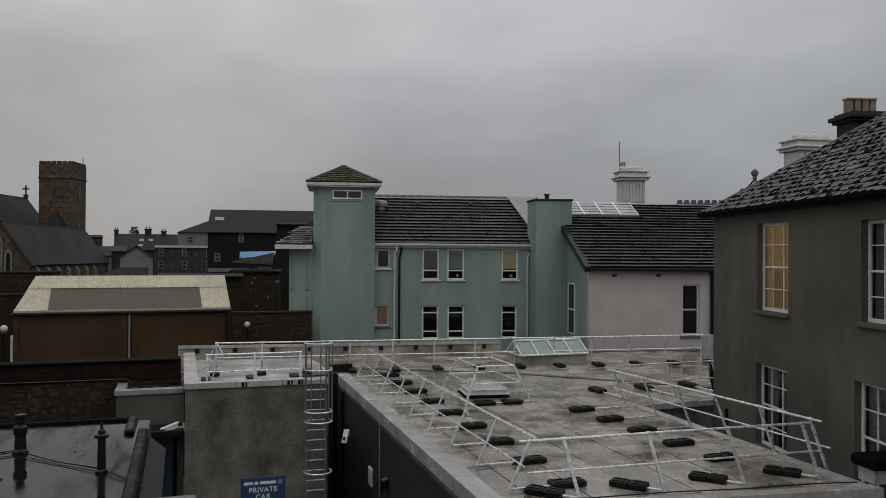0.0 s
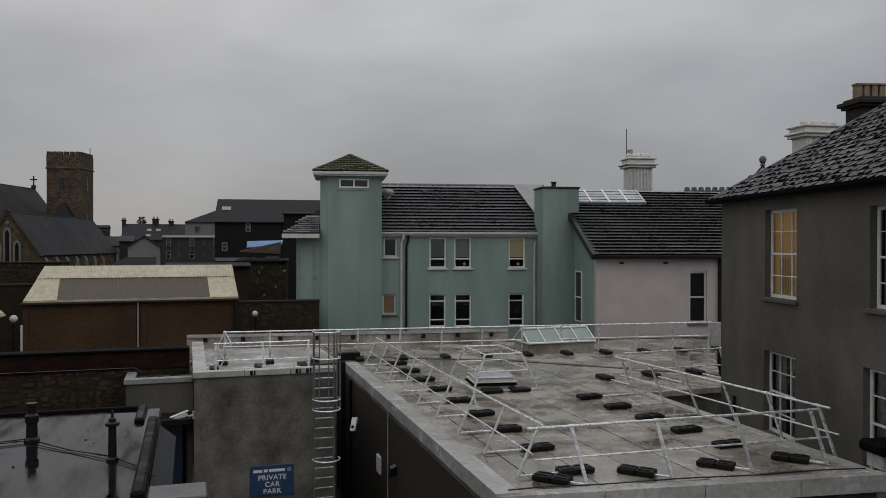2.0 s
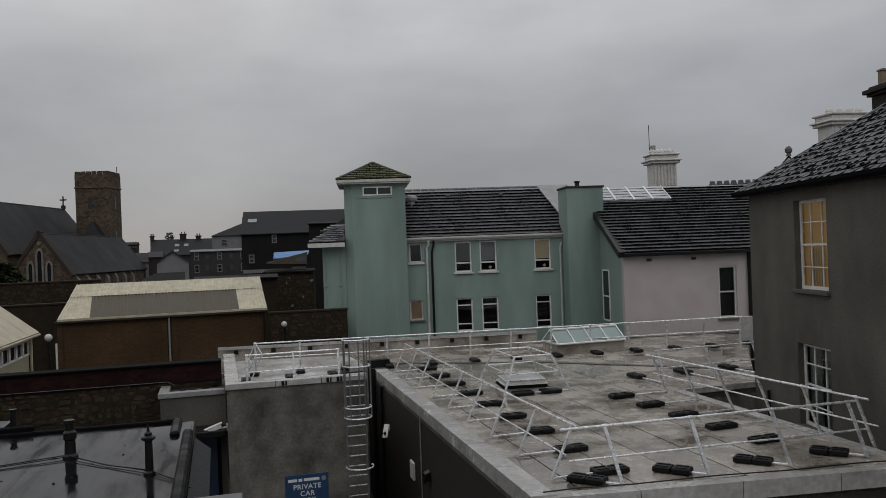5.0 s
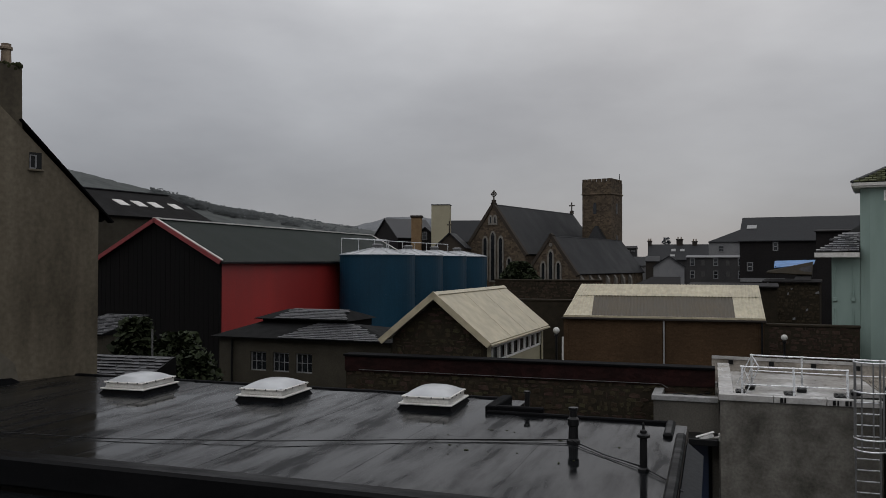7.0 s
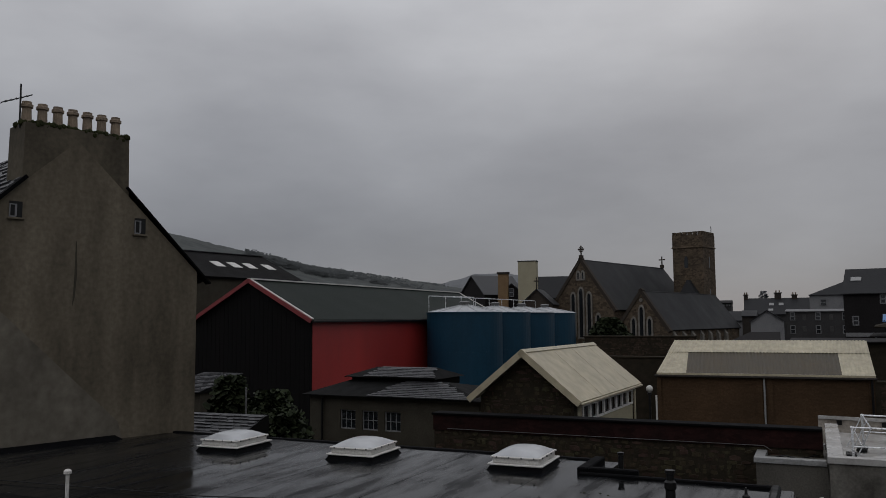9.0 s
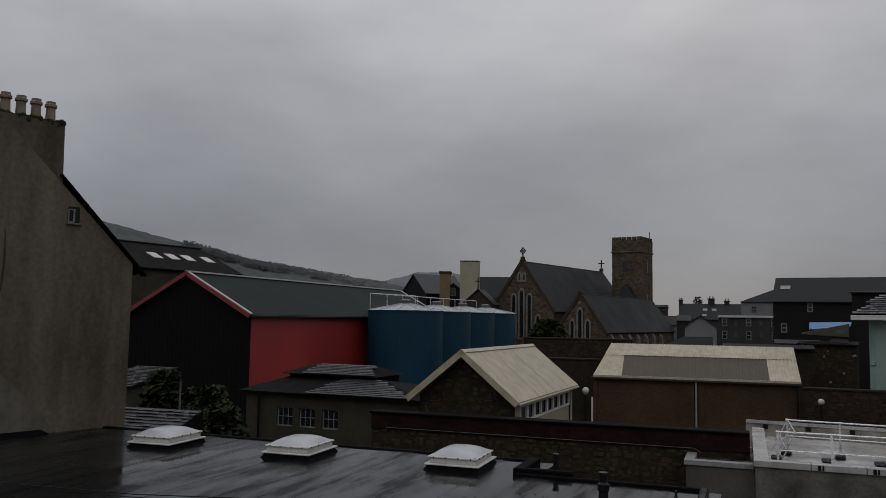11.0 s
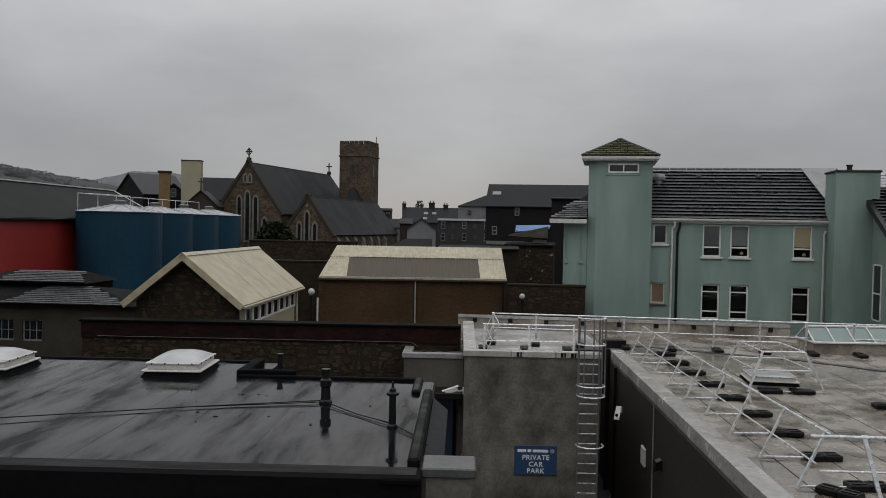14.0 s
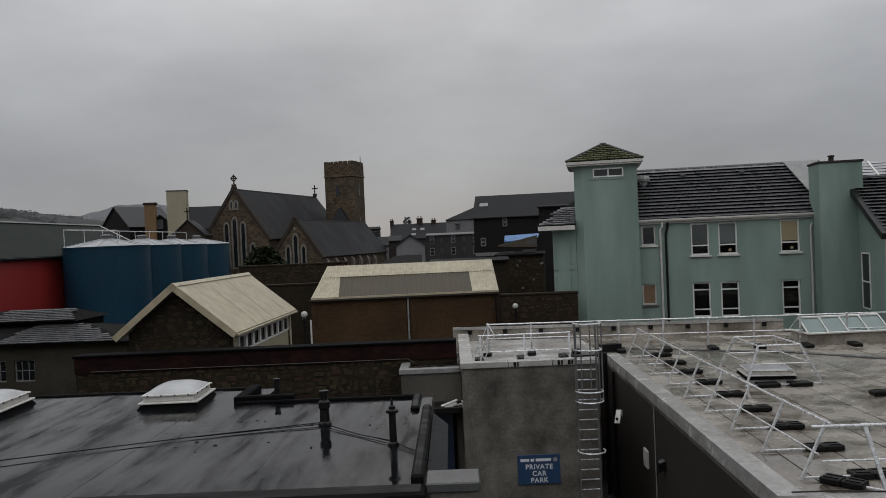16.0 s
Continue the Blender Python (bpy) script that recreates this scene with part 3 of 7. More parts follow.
def coping(parent, a, b, w, z, th, n, side=1, drop=0.16, material=None):
    """Lengths of pressed coping along an edge from a to b, with open joints between them."""
    a, b = Vector((*a, 0)), Vector((*b, 0))
    d = (b - a).normalized()
    nn = Vector((-d.y, d.x, 0)) * side
    L = (b - a).length
    for i in range(n):
        p0, p1 = a + d * (L * i / n + 0.008), a + d * (L * (i + 1) / n - 0.008)
        bm = bm_new()
        q = [p0 - nn * 0.05, p1 - nn * 0.05, p1 + nn * w, p0 + nn * w]
        hexa(bm, [(v.x, v.y, z) for v in q], [(v.x, v.y, z + th) for v in (q[0], q[1])] + [(v.x, v.y, z + th - 0.02) for v in (q[2], q[3])])
        q = [p0 - nn * 0.05, p1 - nn * 0.05, p1 - nn * 0.03, p0 - nn * 0.03]
        hexa(bm, [(v.x, v.y, z - drop) for v in q], [(v.x, v.y, z - 0.001) for v in q])
        part("coping", bm, material or M_COPING, parent)


coping(annex, FL, BL, 0.42, RZ, 0.14, 8, -1)
coping(annex, FL, FR, 0.30, RZ, 0.10, 4, 1, 0.22)
FAR0 = (-10.9, 33.15)
MIDR = (2.6, 35.86)
wall_run(annex, FAR0, MIDR, RZ - 0.5, -3.86, 0.22, M_MEMB, "upstand clad in wet grey membrane", 1)
wall_run(annex, MIDR, FARR, RZ - 0.5, RZ + 0.1, 0.22, M_MEMB, "low kerb clad in wet grey membrane", 1)
wall_run(annex, FAR0, FARL, -H, RZ - 0.51, 0.22, M_DARKWALL, "", 1)
coping(annex, FAR0, MIDR, 0.26, -3.86, 0.05, 6, 1, 0.07)
coping(annex, MIDR, FARR, 0.26, RZ + 0.1, 0.04, 4, 1, 0.05)
for i in range(9):
    bm = bm_new()
    p = Vector(FAR0).lerp(Vector(MIDR), (i + 0.5) / 9)
    box(bm, p.x - 0.09, p.x + 0.09, p.y - 0.10, p.y - 0.055, -4.12, -3.95)
    part("clamp", bm, M_RUBBER, annex)
coping(annex, FR, RN, 0.2, RZ - 0.01, 0.06, 4, 1, 0.1)
coping(annex, RN, R2, 0.2, RZ - 0.01, 0.06, 2, 1, 0.1)


def clip_convex(poly, side):
    """Cut a ring of points by a half plane: keep where side(p) >= 0."""
    out = []
    for p, q in zip(poly, poly[1:] + poly[:1]):
        a, b = side(p), side(q)
        if a >= 0:
            out.append(p)
        if a * b < 0:
            f = a / (a - b)
            out.append((p[0] + (q[0] - p[0]) * f, p[1] + (q[1] - p[1]) * f))
    return out


def flat_bar(bm, p0, p1, wide, hw, ht):
    """A flat bar between two points: half width hw along wide, half thickness ht across it."""
    p0, p1, w = Vector(p0), Vector(p1), Vector(wide).normalized()
    t = (p1 - p0).normalized().cross(w).normalized()
    ring = [w * hw + t * ht, w * -hw + t * ht, w * -hw - t * ht, w * hw - t * ht]
    return hexa(bm, [p0 + q for q in ring], [p1 + q for q in ring])


# guardrails
def guardrail(a, b, inward, n, label, height=1.0, lean=0.46, weights=True, end_gap=0.0, far=1.65, weight_skip=(), z=None, start_gap=0.0):
    """A free-standing rail: leaning posts on a foot bar, two tubes, and rubber counterweights behind."""
    z = RZ if z is None else z
    a, b = Vector((*a, 0)), Vector((*b, 0))
    d = (b - a).normalized()
    iw = Vector((*inward, 0)).normalized()
    L = (b - a).length
    g = thing("guardrail", a.x, a.y, z, 0, label, "guardrail", group="roof guardrails")
    o = Vector((a.x, a.y, 0))
    for i in range(n):
        p = d * (L * i / max(1, n - 1))
        bm = bm_new()
        top = p + iw * lean
        flat_bar(bm, (p.x, p.y, z + 0.02), (top.x, top.y, z + height), d, 0.034, 0.017)
        tube(bm, (top.x - d.x * 0.05, top.y - d.y * 0.05, z + height), (top.x + d.x * 0.05, top.y + d.y * 0.05, z + height), 0.034)
        part("post", bm, M_GALV, g)
        if weights and i not in weight_skip:
            q = p + iw * far
            bm = bm_new()
            tube(bm, (p.x, p.y, z + 0.05), (q.x, q.y, z + 0.05), 0.024, 6)
            part("foot_bar", bm, M_GALV, g)
            bm = bm_new()
            for k in range(2):
                c = q + iw * (k * 0.356 - 0.178)
                m = Matrix.Translation((c.x, c.y, z + 0.075)) @ Matrix.Rotation(math.atan2(iw.y, iw.x), 4, "Z") @ Matrix.Diagonal((0.35, 0.31, 0.11, 1))
                r = bmesh.ops.create_cube(bm, size=1, matrix=m)
                bmesh.ops.bevel(bm, geom=list({e for v in r["verts"] for e in v.link_edges}), offset=0.02, segments=1, affect="EDGES")
                for s in (-0.08, 0.08):
                    m2 = Matrix.Translation((c.x, c.y, z + 0.13)) @ Matrix.Rotation(math.atan2(iw.y, iw.x), 4, "Z") @ Matrix.Translation((0, s, 0)) @ Matrix.Diagonal((0.24, 0.05, 0.03, 1))
                    bmesh.ops.create_cube(bm, size=1, matrix=m2)
            part("counterweight", bm, M_RUBBER, g, "black rubber counterweight")
    for nm, f, r in (("top_rail", 1.0, 0.025), ("mid_rail", 0.5, 0.019)):
        bm = bm_new()
        p0, p1 = iw * lean * f - d * (start_gap or end_gap), d * L + iw * lean * f + d * end_gap
        tube(bm, (p0.x, p0.y, z + height * f), (p1.x, p1.y, z + height * f), r)
        part(nm, bm, M_GALV, g)
    return g


U18 = Vector((-math.sin(radians(18.5)), math.cos(radians(18.5))))
W18 = Vector((U18.y, -U18.x))
guardrail((1.25, 14.95), (-3.05, 28.6), W18, 9, "leaning galvanised guardrail along the long edge of the flat roof", end_gap=0.2, far=1.2)
guardrail((2.48, 14.44), (7.48, 15.94), (-0.87, 0.5), 4, "leaning galvanised guardrail along the front edge of the flat roof", end_gap=0.2, far=0.68, lean=0.32, height=1.08, start_gap=0.86)
guardrail((7.95, 16.6), (5.35, 23.3), (-0.92, -0.36), 6, "leaning galvanised guardrail beside the lightwell", end_gap=0.3, far=1.5, height=1.1, weight_skip=(0,))
guardrail((5.65, 24.5), (8.95, 25.75), (-0.38, 0.92), 3, "short galvanised guardrail over the lightwell", end_gap=0.1)
guardrail((-8.36, 29.75), (10.9, 33.95), (0.213, -0.977), 13, "long galvanised guardrail across the far end of the roof", lean=0.1, height=1.1, far=0.75)
# square guard of four leaning posts round the grey roof's rooflight
gd = thing("rooflight_guard", 1.31, 24.92, RZ, 17, "square galvanised guard of leaning posts round the rooflight", "guardrail")
GT = [(-0.58, -0.97), (0.58, -0.97), (0.58, 0.97), (-0.58, 0.97)]
for tx_, ty_ in GT:
    bm = bm_new()
    flat_bar(bm, (tx_ * 1.8, ty_ * 1.28, RZ + 0.02), (tx_, ty_, RZ + 1.1), (1, 0, 0), 0.034, 0.017)
    part("post", bm, M_GALV, gd)
for nm_, f_, r_ in (("top_rail", 1.0, 0.026), ("mid_rail", 0.55, 0.020), ("foot_bar", 0.05, 0.02)):
    for k_ in range(4):
        (ax_, ay_), (bx_, by_) = GT[k_], GT[(k_ + 1) % 4]
        sx_, sy_ = 1.8 - 0.8 * f_, 1.28 - 0.28 * f_
        if nm_ == "foot_bar" and k_ != 0:
            continue
        bm = bm_new()
        tube(bm, (ax_ * sx_, ay_ * sy_, RZ + 1.1 * f_), (bx_ * sx_, by_ * sy_, RZ + 1.1 * f_), r_)
        part(nm_, bm, M_GALV, gd)
for k_ in (-0.45, 0.42):
    bm = bm_new()
    box(bm, k_ - 0.3, k_ + 0.3, -1.42, -1.05, RZ + 0.01, RZ + 0.12, 0.02)
    part("counterweight", bm, M_RUBBER, gd, "black rubber counterweight")


# rooflights
def dome_light(x, y, z, turn, w, d, label, group, rise=0.13, lift=0.0):
    g = thing("rooflight", x, y, z, turn, label, "rooflight", group=group)
    if lift:
        part("plinth", box(bm_new(), -w / 2 + 0.02, w / 2 - 0.02, -d / 2 + 0.02, d / 2 - 0.02, z, z + lift), M_DIRTYWHITE, g, "white kerb")
        z += lift
    bm = bm_new()
    hexa(bm, [(-w / 2 - 0.06, -d / 2 - 0.06, z), (w / 2 + 0.06, -d / 2 - 0.06, z), (w / 2 + 0.06, d / 2 + 0.06, z), (-w / 2 - 0.06, d / 2 + 0.06, z)],
         [(-w / 2, -d / 2, z + 0.09), (w / 2, -d / 2, z + 0.09), (w / 2, d / 2, z + 0.09), (-w / 2, d / 2, z + 0.09)])
    part("upstand", bm, M_FELTEDGE, g, "black felted upstand")
    bm = bm_new()
    box(bm, -w / 2 - 0.05, w / 2 + 0.05, -d / 2 - 0.05, d / 2 + 0.05, z + 0.09, z + 0.12, 0.008)
    box(bm, -w / 2 + 0.03, w / 2 - 0.03, -d / 2 + 0.03, d / 2 - 0.03, z + 0.12, z + 0.21, 0.008)
    part("kerb", bm, M_DIRTYWHITE, g, "white plastic kerb")
    bm = bm_new()
    box(bm, -w / 2, w / 2, -d / 2, d / 2, z + 0.21, z + 0.245, 0.01)
    part("rim", bm, M_DIRTYWHITE, g)
    bm = bm_new()
    nn = 12
    vs = []
    for i in range(nn + 1):
        row = []
        for j in range(nn + 1):
            a, b = 2 * i / nn - 1, 2 * j / nn - 1
            hgt = rise * (1 - abs(a) ** 3.0) ** 0.8 * (1 - abs(b) ** 3.0) ** 0.8
            row.append(bm.verts.new((a * (w / 2 - 0.03), b * (d / 2 - 0.03), z + 0.245 + hgt)))
        vs.append(row)
    for i in range(nn):
        for j in range(nn):
            bm.faces.new((vs[i][j], vs[i + 1][j], vs[i + 1][j + 1], vs[i][j + 1])).smooth = True
    part("dome", bm, M_DOME, g, "milky moulded dome")
    for k in range(4):
        for sx, sy in ((1, 0), (-1, 0), (0, 1), (0, -1)):
            f = (k + 0.5) / 4 - 0.5
            px, py = (sx * (w / 2 + 0.004), f * d) if sx else (f * w, sy * (d / 2 + 0.004))
            bm = bm_new()
            bmesh.ops.create_icosphere(bm, subdivisions=1, radius=0.017, matrix=Matrix.Translation((px, py, z + 0.228)))
            part("fixing", bm, M_BLACK, g)
    return g


dome_light(1.25, 24.42, RZ, 10, 1.25, 1.15, "pale flat-lidded rooflight on the wet grey roof", "grey roof rooflights", 0.025, 0.17)

lan = thing("glass_lantern", 4.28, 33.0, RZ, 20, "white-barred greenish glass roof lantern on a brick kerb", "rooflight")
bm = bm_new()
box(bm, -1.5, 1.5, -0.66, 0.66, RZ, RZ + 0.42)
part("kerb", bm, M_MEMB, lan)
for i in range(4):
    for s in (-1, 1):
        bm = bm_new()
        x0, x1 = -1.5 + i * 0.75, -1.5 + (i + 1) * 0.75
        slab(bm, [(x0, s * 0.74, RZ + 0.42), (x1, s * 0.74, RZ + 0.42), (x1, 0, RZ + 0.92), (x0, 0, RZ + 0.92)], 0.02)
        part("pane", bm, M_GLASSGREEN, lan)
for i in range(5):
    for s in (-1, 1):
        bm = bm_new()
        x0 = -1.5 + i * 0.75
        tube(bm, (x0, s * 0.76, RZ + 0.44), (x0, 0, RZ + 0.95), 0.03, 6)
        part("glazing_bar", bm, M_WHITE, lan)
for x in (-1, 1):
    bm = bm_new()
    hexa(bm, [(x * 1.49, -0.70, RZ + 0.42), (x * 1.49, 0.70, RZ + 0.42), (x * 1.49, 0, RZ + 0.90)], [(x * 1.47, -0.70, RZ + 0.42), (x * 1.47, 0.70, RZ + 0.42), (x * 1.47, 0, RZ + 0.90)])
    part("end_pane", bm, M_GLASSGREEN, lan)
bm = bm_new()
tube(bm, (-1.5, 0, RZ + 0.95), (1.5, 0, RZ + 0.95), 0.045, 6)
for s in (-1, 1):
    tube(bm, (-1.5, s * 0.76, RZ + 0.44), (1.5, s * 0.76, RZ + 0.44), 0.04, 6)
    tube(bm, (s * 1.5, -0.76, RZ + 0.44), (s * 1.5, 0.76, RZ + 0.44), 0.04, 6)
part("ridge_bar", bm, M_WHITE, lan)

# low dark upstand across the grey roof
bm = bm_new()
for a, b in (((-3.1, 30.9), (2.5, 30.0)), ((2.5, 30.0), (9.0, 26.9))):
    p0, p1 = Vector((*a, 0)), Vector((*b, 0))
    nn = Vector((-(p1 - p0).y, (p1 - p0).x, 0)).normalized() * 0.11
    q = [p0 - nn, p1 - nn, p1 + nn, p0 + nn]
    hexa(bm, [(v.x, v.y, RZ) for v in q], [(v.x, v.y, RZ + 0.035) for v in q])
part("roof_gutter", bm, M_WETCAP, annex, "dark strip across the roof")

# fittings on the dark side wall
dw = (Vector(BL) - Vector(FL)).normalized()
dn = Vector((-dw.y, dw.x))


def on_wall(s, out=0.0):
    p = Vector(FL) + dw * s + dn * out
    return p.x, p.y


bm = bm_new()
wire(bm, [(*on_wall(8.63, 0.03), RZ - 0.2), (*on_wall(8.63, 0.03), -H)], 0.018)
part("conduit", bm, M_PALEMETAL, annex)
bm = bm_new()
wire(bm, [(*on_wall(15.6, 0.12), RZ + 0.2), (*on_wall(15.6, 0.12), -H)], 0.08)
wire(bm, [(*on_wall(14.3, 0.08), RZ - 0.25), (*on_wall(14.3, 0.08), -H)], 0.055)
part("downpipe", bm, M_BLACK, annex)
bm = bm_new()
for i in range(9):
    zc = RZ - 2.18 + i * 0.055
    hexa(bm, [(*on_wall(9.6, 0.0), zc), (*on_wall(10.1, 0.0), zc), (*on_wall(10.1, 0.05), zc - 0.02), (*on_wall(9.6, 0.05), zc - 0.02)],
         [(*on_wall(9.6, 0.0), zc + 0.04), (*on_wall(10.1, 0.0), zc + 0.04), (*on_wall(10.1, 0.05), zc + 0.012), (*on_wall(9.6, 0.05), zc + 0.012)])
part("louvre_vent", bm, M_DIRTYWHITE, annex, "white louvred wall vent")
bm = bm_new()
hexa(bm, [(*on_wall(7.6, 0.02), -6.05), (*on_wall(7.85, 0.02), -6.05), (*on_wall(7.85, 0.2), -6.12), (*on_wall(7.6, 0.2), -6.12)],
     [(*on_wall(7.6, 0.02), -5.82), (*on_wall(7.85, 0.02), -5.82), (*on_wall(7.85, 0.16), -5.88), (*on_wall(7.6, 0.16), -5.88)])
part("floodlight", bm, M_BLACK, annex, "small black floodlight")


def wall_camera(x, y, z, turn, label, tilt=18):
    g = thing("wall_camera", x, y, z, turn, label, "security camera")
    bm = bm_new()
    box(bm, -0.06, 0.06, -0.02, 0.02, z - 0.1, z + 0.1, 0.01)
    tube(bm, (0, 0.0, z), (0, -0.22, z - 0.03), 0.03)
    part("bracket", bm, M_DIRTYWHITE, g)
    bm = bm_new()
    box(bm, -0.07, 0.07, -0.52, -0.14, z - 0.02, z + 0.10, 0.02)
    box(bm, -0.082, 0.082, -0.58, -0.10, z + 0.10, z + 0.12, 0.004)
    bmesh.ops.rotate(bm, verts=bm.verts, cent=(0, -0.2, z), matrix=Matrix.Rotation(radians(tilt), 3, "X"))
    part("housing", bm, M_WHITE, g, "white weatherproof housing")
    bm = bm_new()
    tube(bm, (0, -0.50, z - 0.07), (0, -0.53, z - 0.08), 0.045, 10)
    part("lens", bm, M_GLASS, g)
    return g


px, py = on_wall(12.8, 0.16)
wall_camera(px, py, RZ - 1.32, -6, "white security camera on the dark side wall", 48)

# ---- cement block with the caged ladder ----
BZ = -3.4
blk = thing("cement_block", -6.68, 20.9, -H, 18, "stained grey cement-rendered block with a pale coping", "building")
ublk, wblk = Vector((-math.sin(radians(18)), math.cos(radians(18)))), Vector((math.cos(radians(18)), math.sin(radians(18))))


def blk_w(x, y):
    p = Vector((-6.68, 20.9)) + wblk * x + ublk * y
    return p.x, p.y



def blk_l(p):
    q = Vector(p) - Vector((-6.68, 20.9))
    return q.dot(wblk), q.dot(ublk)


# the block's roof lies level with the grey roof, behind a parapet
foot = [(0, 0), (3.71, 0), (3.71, 7.9), blk_l((-4.26, 30.3)), blk_l((-5.62, 34.26)), blk_l((-10.6, 33.15))]
bm = bm_new()
extrude_poly(bm, foot, -H, RZ - 0.03)
part("wall", bm, M_CONC, blk)
bm = bm_new()
extrude_poly(bm, [(0.28, 0.28), (3.7, 0.28), (3.7, 7.88)] + [(x, y - 0.02) for x, y in foot[3:5]] + [(foot[5][0] + 0.3, foot[5][1] - 0.03)], RZ - 0.03, RZ - 0.004)
part("roof", bm, M_PALEMEMB, blk, "wet grey roof membrane, sky reflection paled into its colour")
bm = bm_new()
box(bm, 0, 3.71, 0, 0.26, RZ - 0.03, BZ - 0.14)
box(bm, 0, 0.26, 0.26, 6.8, RZ - 0.03, BZ - 0.14)
part("parapet", bm, M_CONC, blk, "stained cement-rendered parapet")
for x0, x1, y0, y1 in ((-0.04, 1.26, -0.05, 0.26), (1.28, 2.48, -0.05, 0.26), (2.5, 3.75, -0.05, 0.26), (-0.04, 0.34, 0.27, 3.5), (-0.04, 0.34, 3.52, 6.8)):
    bm = bm_new()
    box(bm, x0, x1, y0, y1, BZ - 0.14, BZ + 0.02, 0.01)
    part("coping", bm, M_COPING, blk)
for x in (1.42, 2.62, 2.9):
    bm = bm_new()
    box(bm, x, x + 0.07, -0.075, -0.052, BZ - 0.12, BZ + 0.0)
    box(bm, x + 0.1, x + 0.14, -0.07, -0.052, BZ - 0.12, BZ + 0.0)
    part("clamp", bm, M_RUBBER, blk)
coping(annex, blk_w(3.71, 7.9), (-4.26, 30.3), 0.2, RZ - 0.01, 0.07, 2, 1, 0.1)
bm = bm_new()
box(bm, -0.42, 0.42, -0.14, 0.14, RZ - 0.12, RZ + 0.29, 0.01)
single("rainwater_hopper", bm, M_BLACK, -3.82, 30.2, RZ - 0.12, 24, "black metal rainwater box at the roof edge", "hopper")

guardrail((-7.62, 26.05), (-4.75, 26.98), ublk, 3, "galvanised guardrail across the block's roof", lean=0.15, far=1.6, height=1.1)
guardrail((-7.65, 26.15), (-8.84, 29.6), wblk, 3, "leaning galvanised guardrail along the block's side edge", lean=0.5, weights=False, height=1.1)

sg = thing("car_park_sign", *blk_w(2.0, -0.03), -6.77, 18, "navy enamel private car park sign with white lettering", "sign")
bm = bm_new()
box(bm, -0.575, 0.575, -0.02, 0.02, -6.77, -5.96, 0.006)
part("board", bm, M_SIGN, sg)


def lettering(parent, text, x, y, z, size, material, spacing=1.0):
    cu = bpy.data.curves.new("lettering", "FONT")
    cu.body, cu.size, cu.align_x, cu.align_y, cu.extrude = text, size, "CENTER", "CENTER", 0.004
    cu.space_character = spacing
    cu.offset = 0.003
    tmp = new("lettering_curve", cu)
    bpy.context.view_layer.update()
    me = bpy.data.meshes.new_from_object(tmp.evaluated_get(bpy.context.evaluated_depsgraph_get()))
    bpy.data.objects.remove(tmp)
    me.transform(Matrix.Translation((x, y, z - BASE[parent.name])) @ Matrix.Rotation(radians(90), 4, "X"))
    me.materials.clear()
    me.materials.append(material)
    ob = new("lettering", me)
    ob.parent = parent
    return ob


for text, z, s in (("PRIVATE", -6.29, 0.185), ("CAR", -6.475, 0.185), ("PARK", -6.66, 0.185)):
    lettering(sg, text, 0, -0.026, z, s, M_SIGNWHITE, 1.1)
for x0, x1 in ((-0.50, -0.265), (-0.225, -0.125), (-0.085, 0.335)):
    part("name_bar", box(bm_new(), x0, x1, -0.026, -0.021, -6.14, -6.065), M_SIGNWHITE, sg, "white bar in place of a name")
bm = bm_new()
tube(bm, (0.45, -0.021, -6.10), (0.45, -0.027, -6.10), 0.06, 16)
part("emblem", bm, M_PALEMETAL, sg, "round pale emblem")

ld = thing("caged_ladder", *blk_w(3.36, -0.28), -H, 18, "galvanised fixed ladder with hooped safety cage", "ladder")
for s in (-0.27, 0.27):
    bm = bm_new()
    box(bm, s - 0.02, s + 0.02, -0.03, 0.03, -H, BZ + 1.05, 0.004)
    part("stile", bm, M_STEELDK, ld)
for i in range(22):
    z = -H + 0.15 + i * 0.27
    bm = bm_new()
    tube(bm, (-0.25, 0, z), (0.25, 0, z), 0.016, 6)
    part("rung", bm, M_GALV, ld)
for z in (BZ + 1.05, BZ + 0.35, BZ - 0.75, BZ - 1.02, BZ - 2.35):
    bm = bm_new()
    pts = [(0.36 * math.cos(a), -0.36 + 0.36 * math.sin(a) * 1.0, z) for a in [radians(-200 + 220 * k / 14) for k in range(15)]]
    rings = []
    for x, y, _ in pts:
        out = Vector((x, y + 0.36, 0)).normalized()
        rings.append([bm.verts.new(Vector((x, y, z)) + out * 0.022 * math.cos(k * math.pi / 3) + Vector((0, 0, 0.022 * math.sin(k * math.pi / 3)))) for k in range(6)])
    for a, b in zip(rings, rings[1:]):
        for k in range(6):
            bm.faces.new((a[k], a[(k + 1) % 6], b[(k + 1) % 6], b[k]))
    bm.faces.new(rings[0][::-1])
    bm.faces.new(rings[-1])
    part("hoop", bm, M_GALV, ld)
for a in (-170, -130, -90, -50, -10):
    bm = bm_new()
    x, y = 0.36 * math.cos(radians(a)), -0.36 + 0.36 * math.sin(radians(a))
    box(bm, x - 0.018, x + 0.018, y - 0.006, y + 0.006, BZ - 1.02, BZ + 1.05)
    part("cage_strap", bm, M_STEELDK, ld)

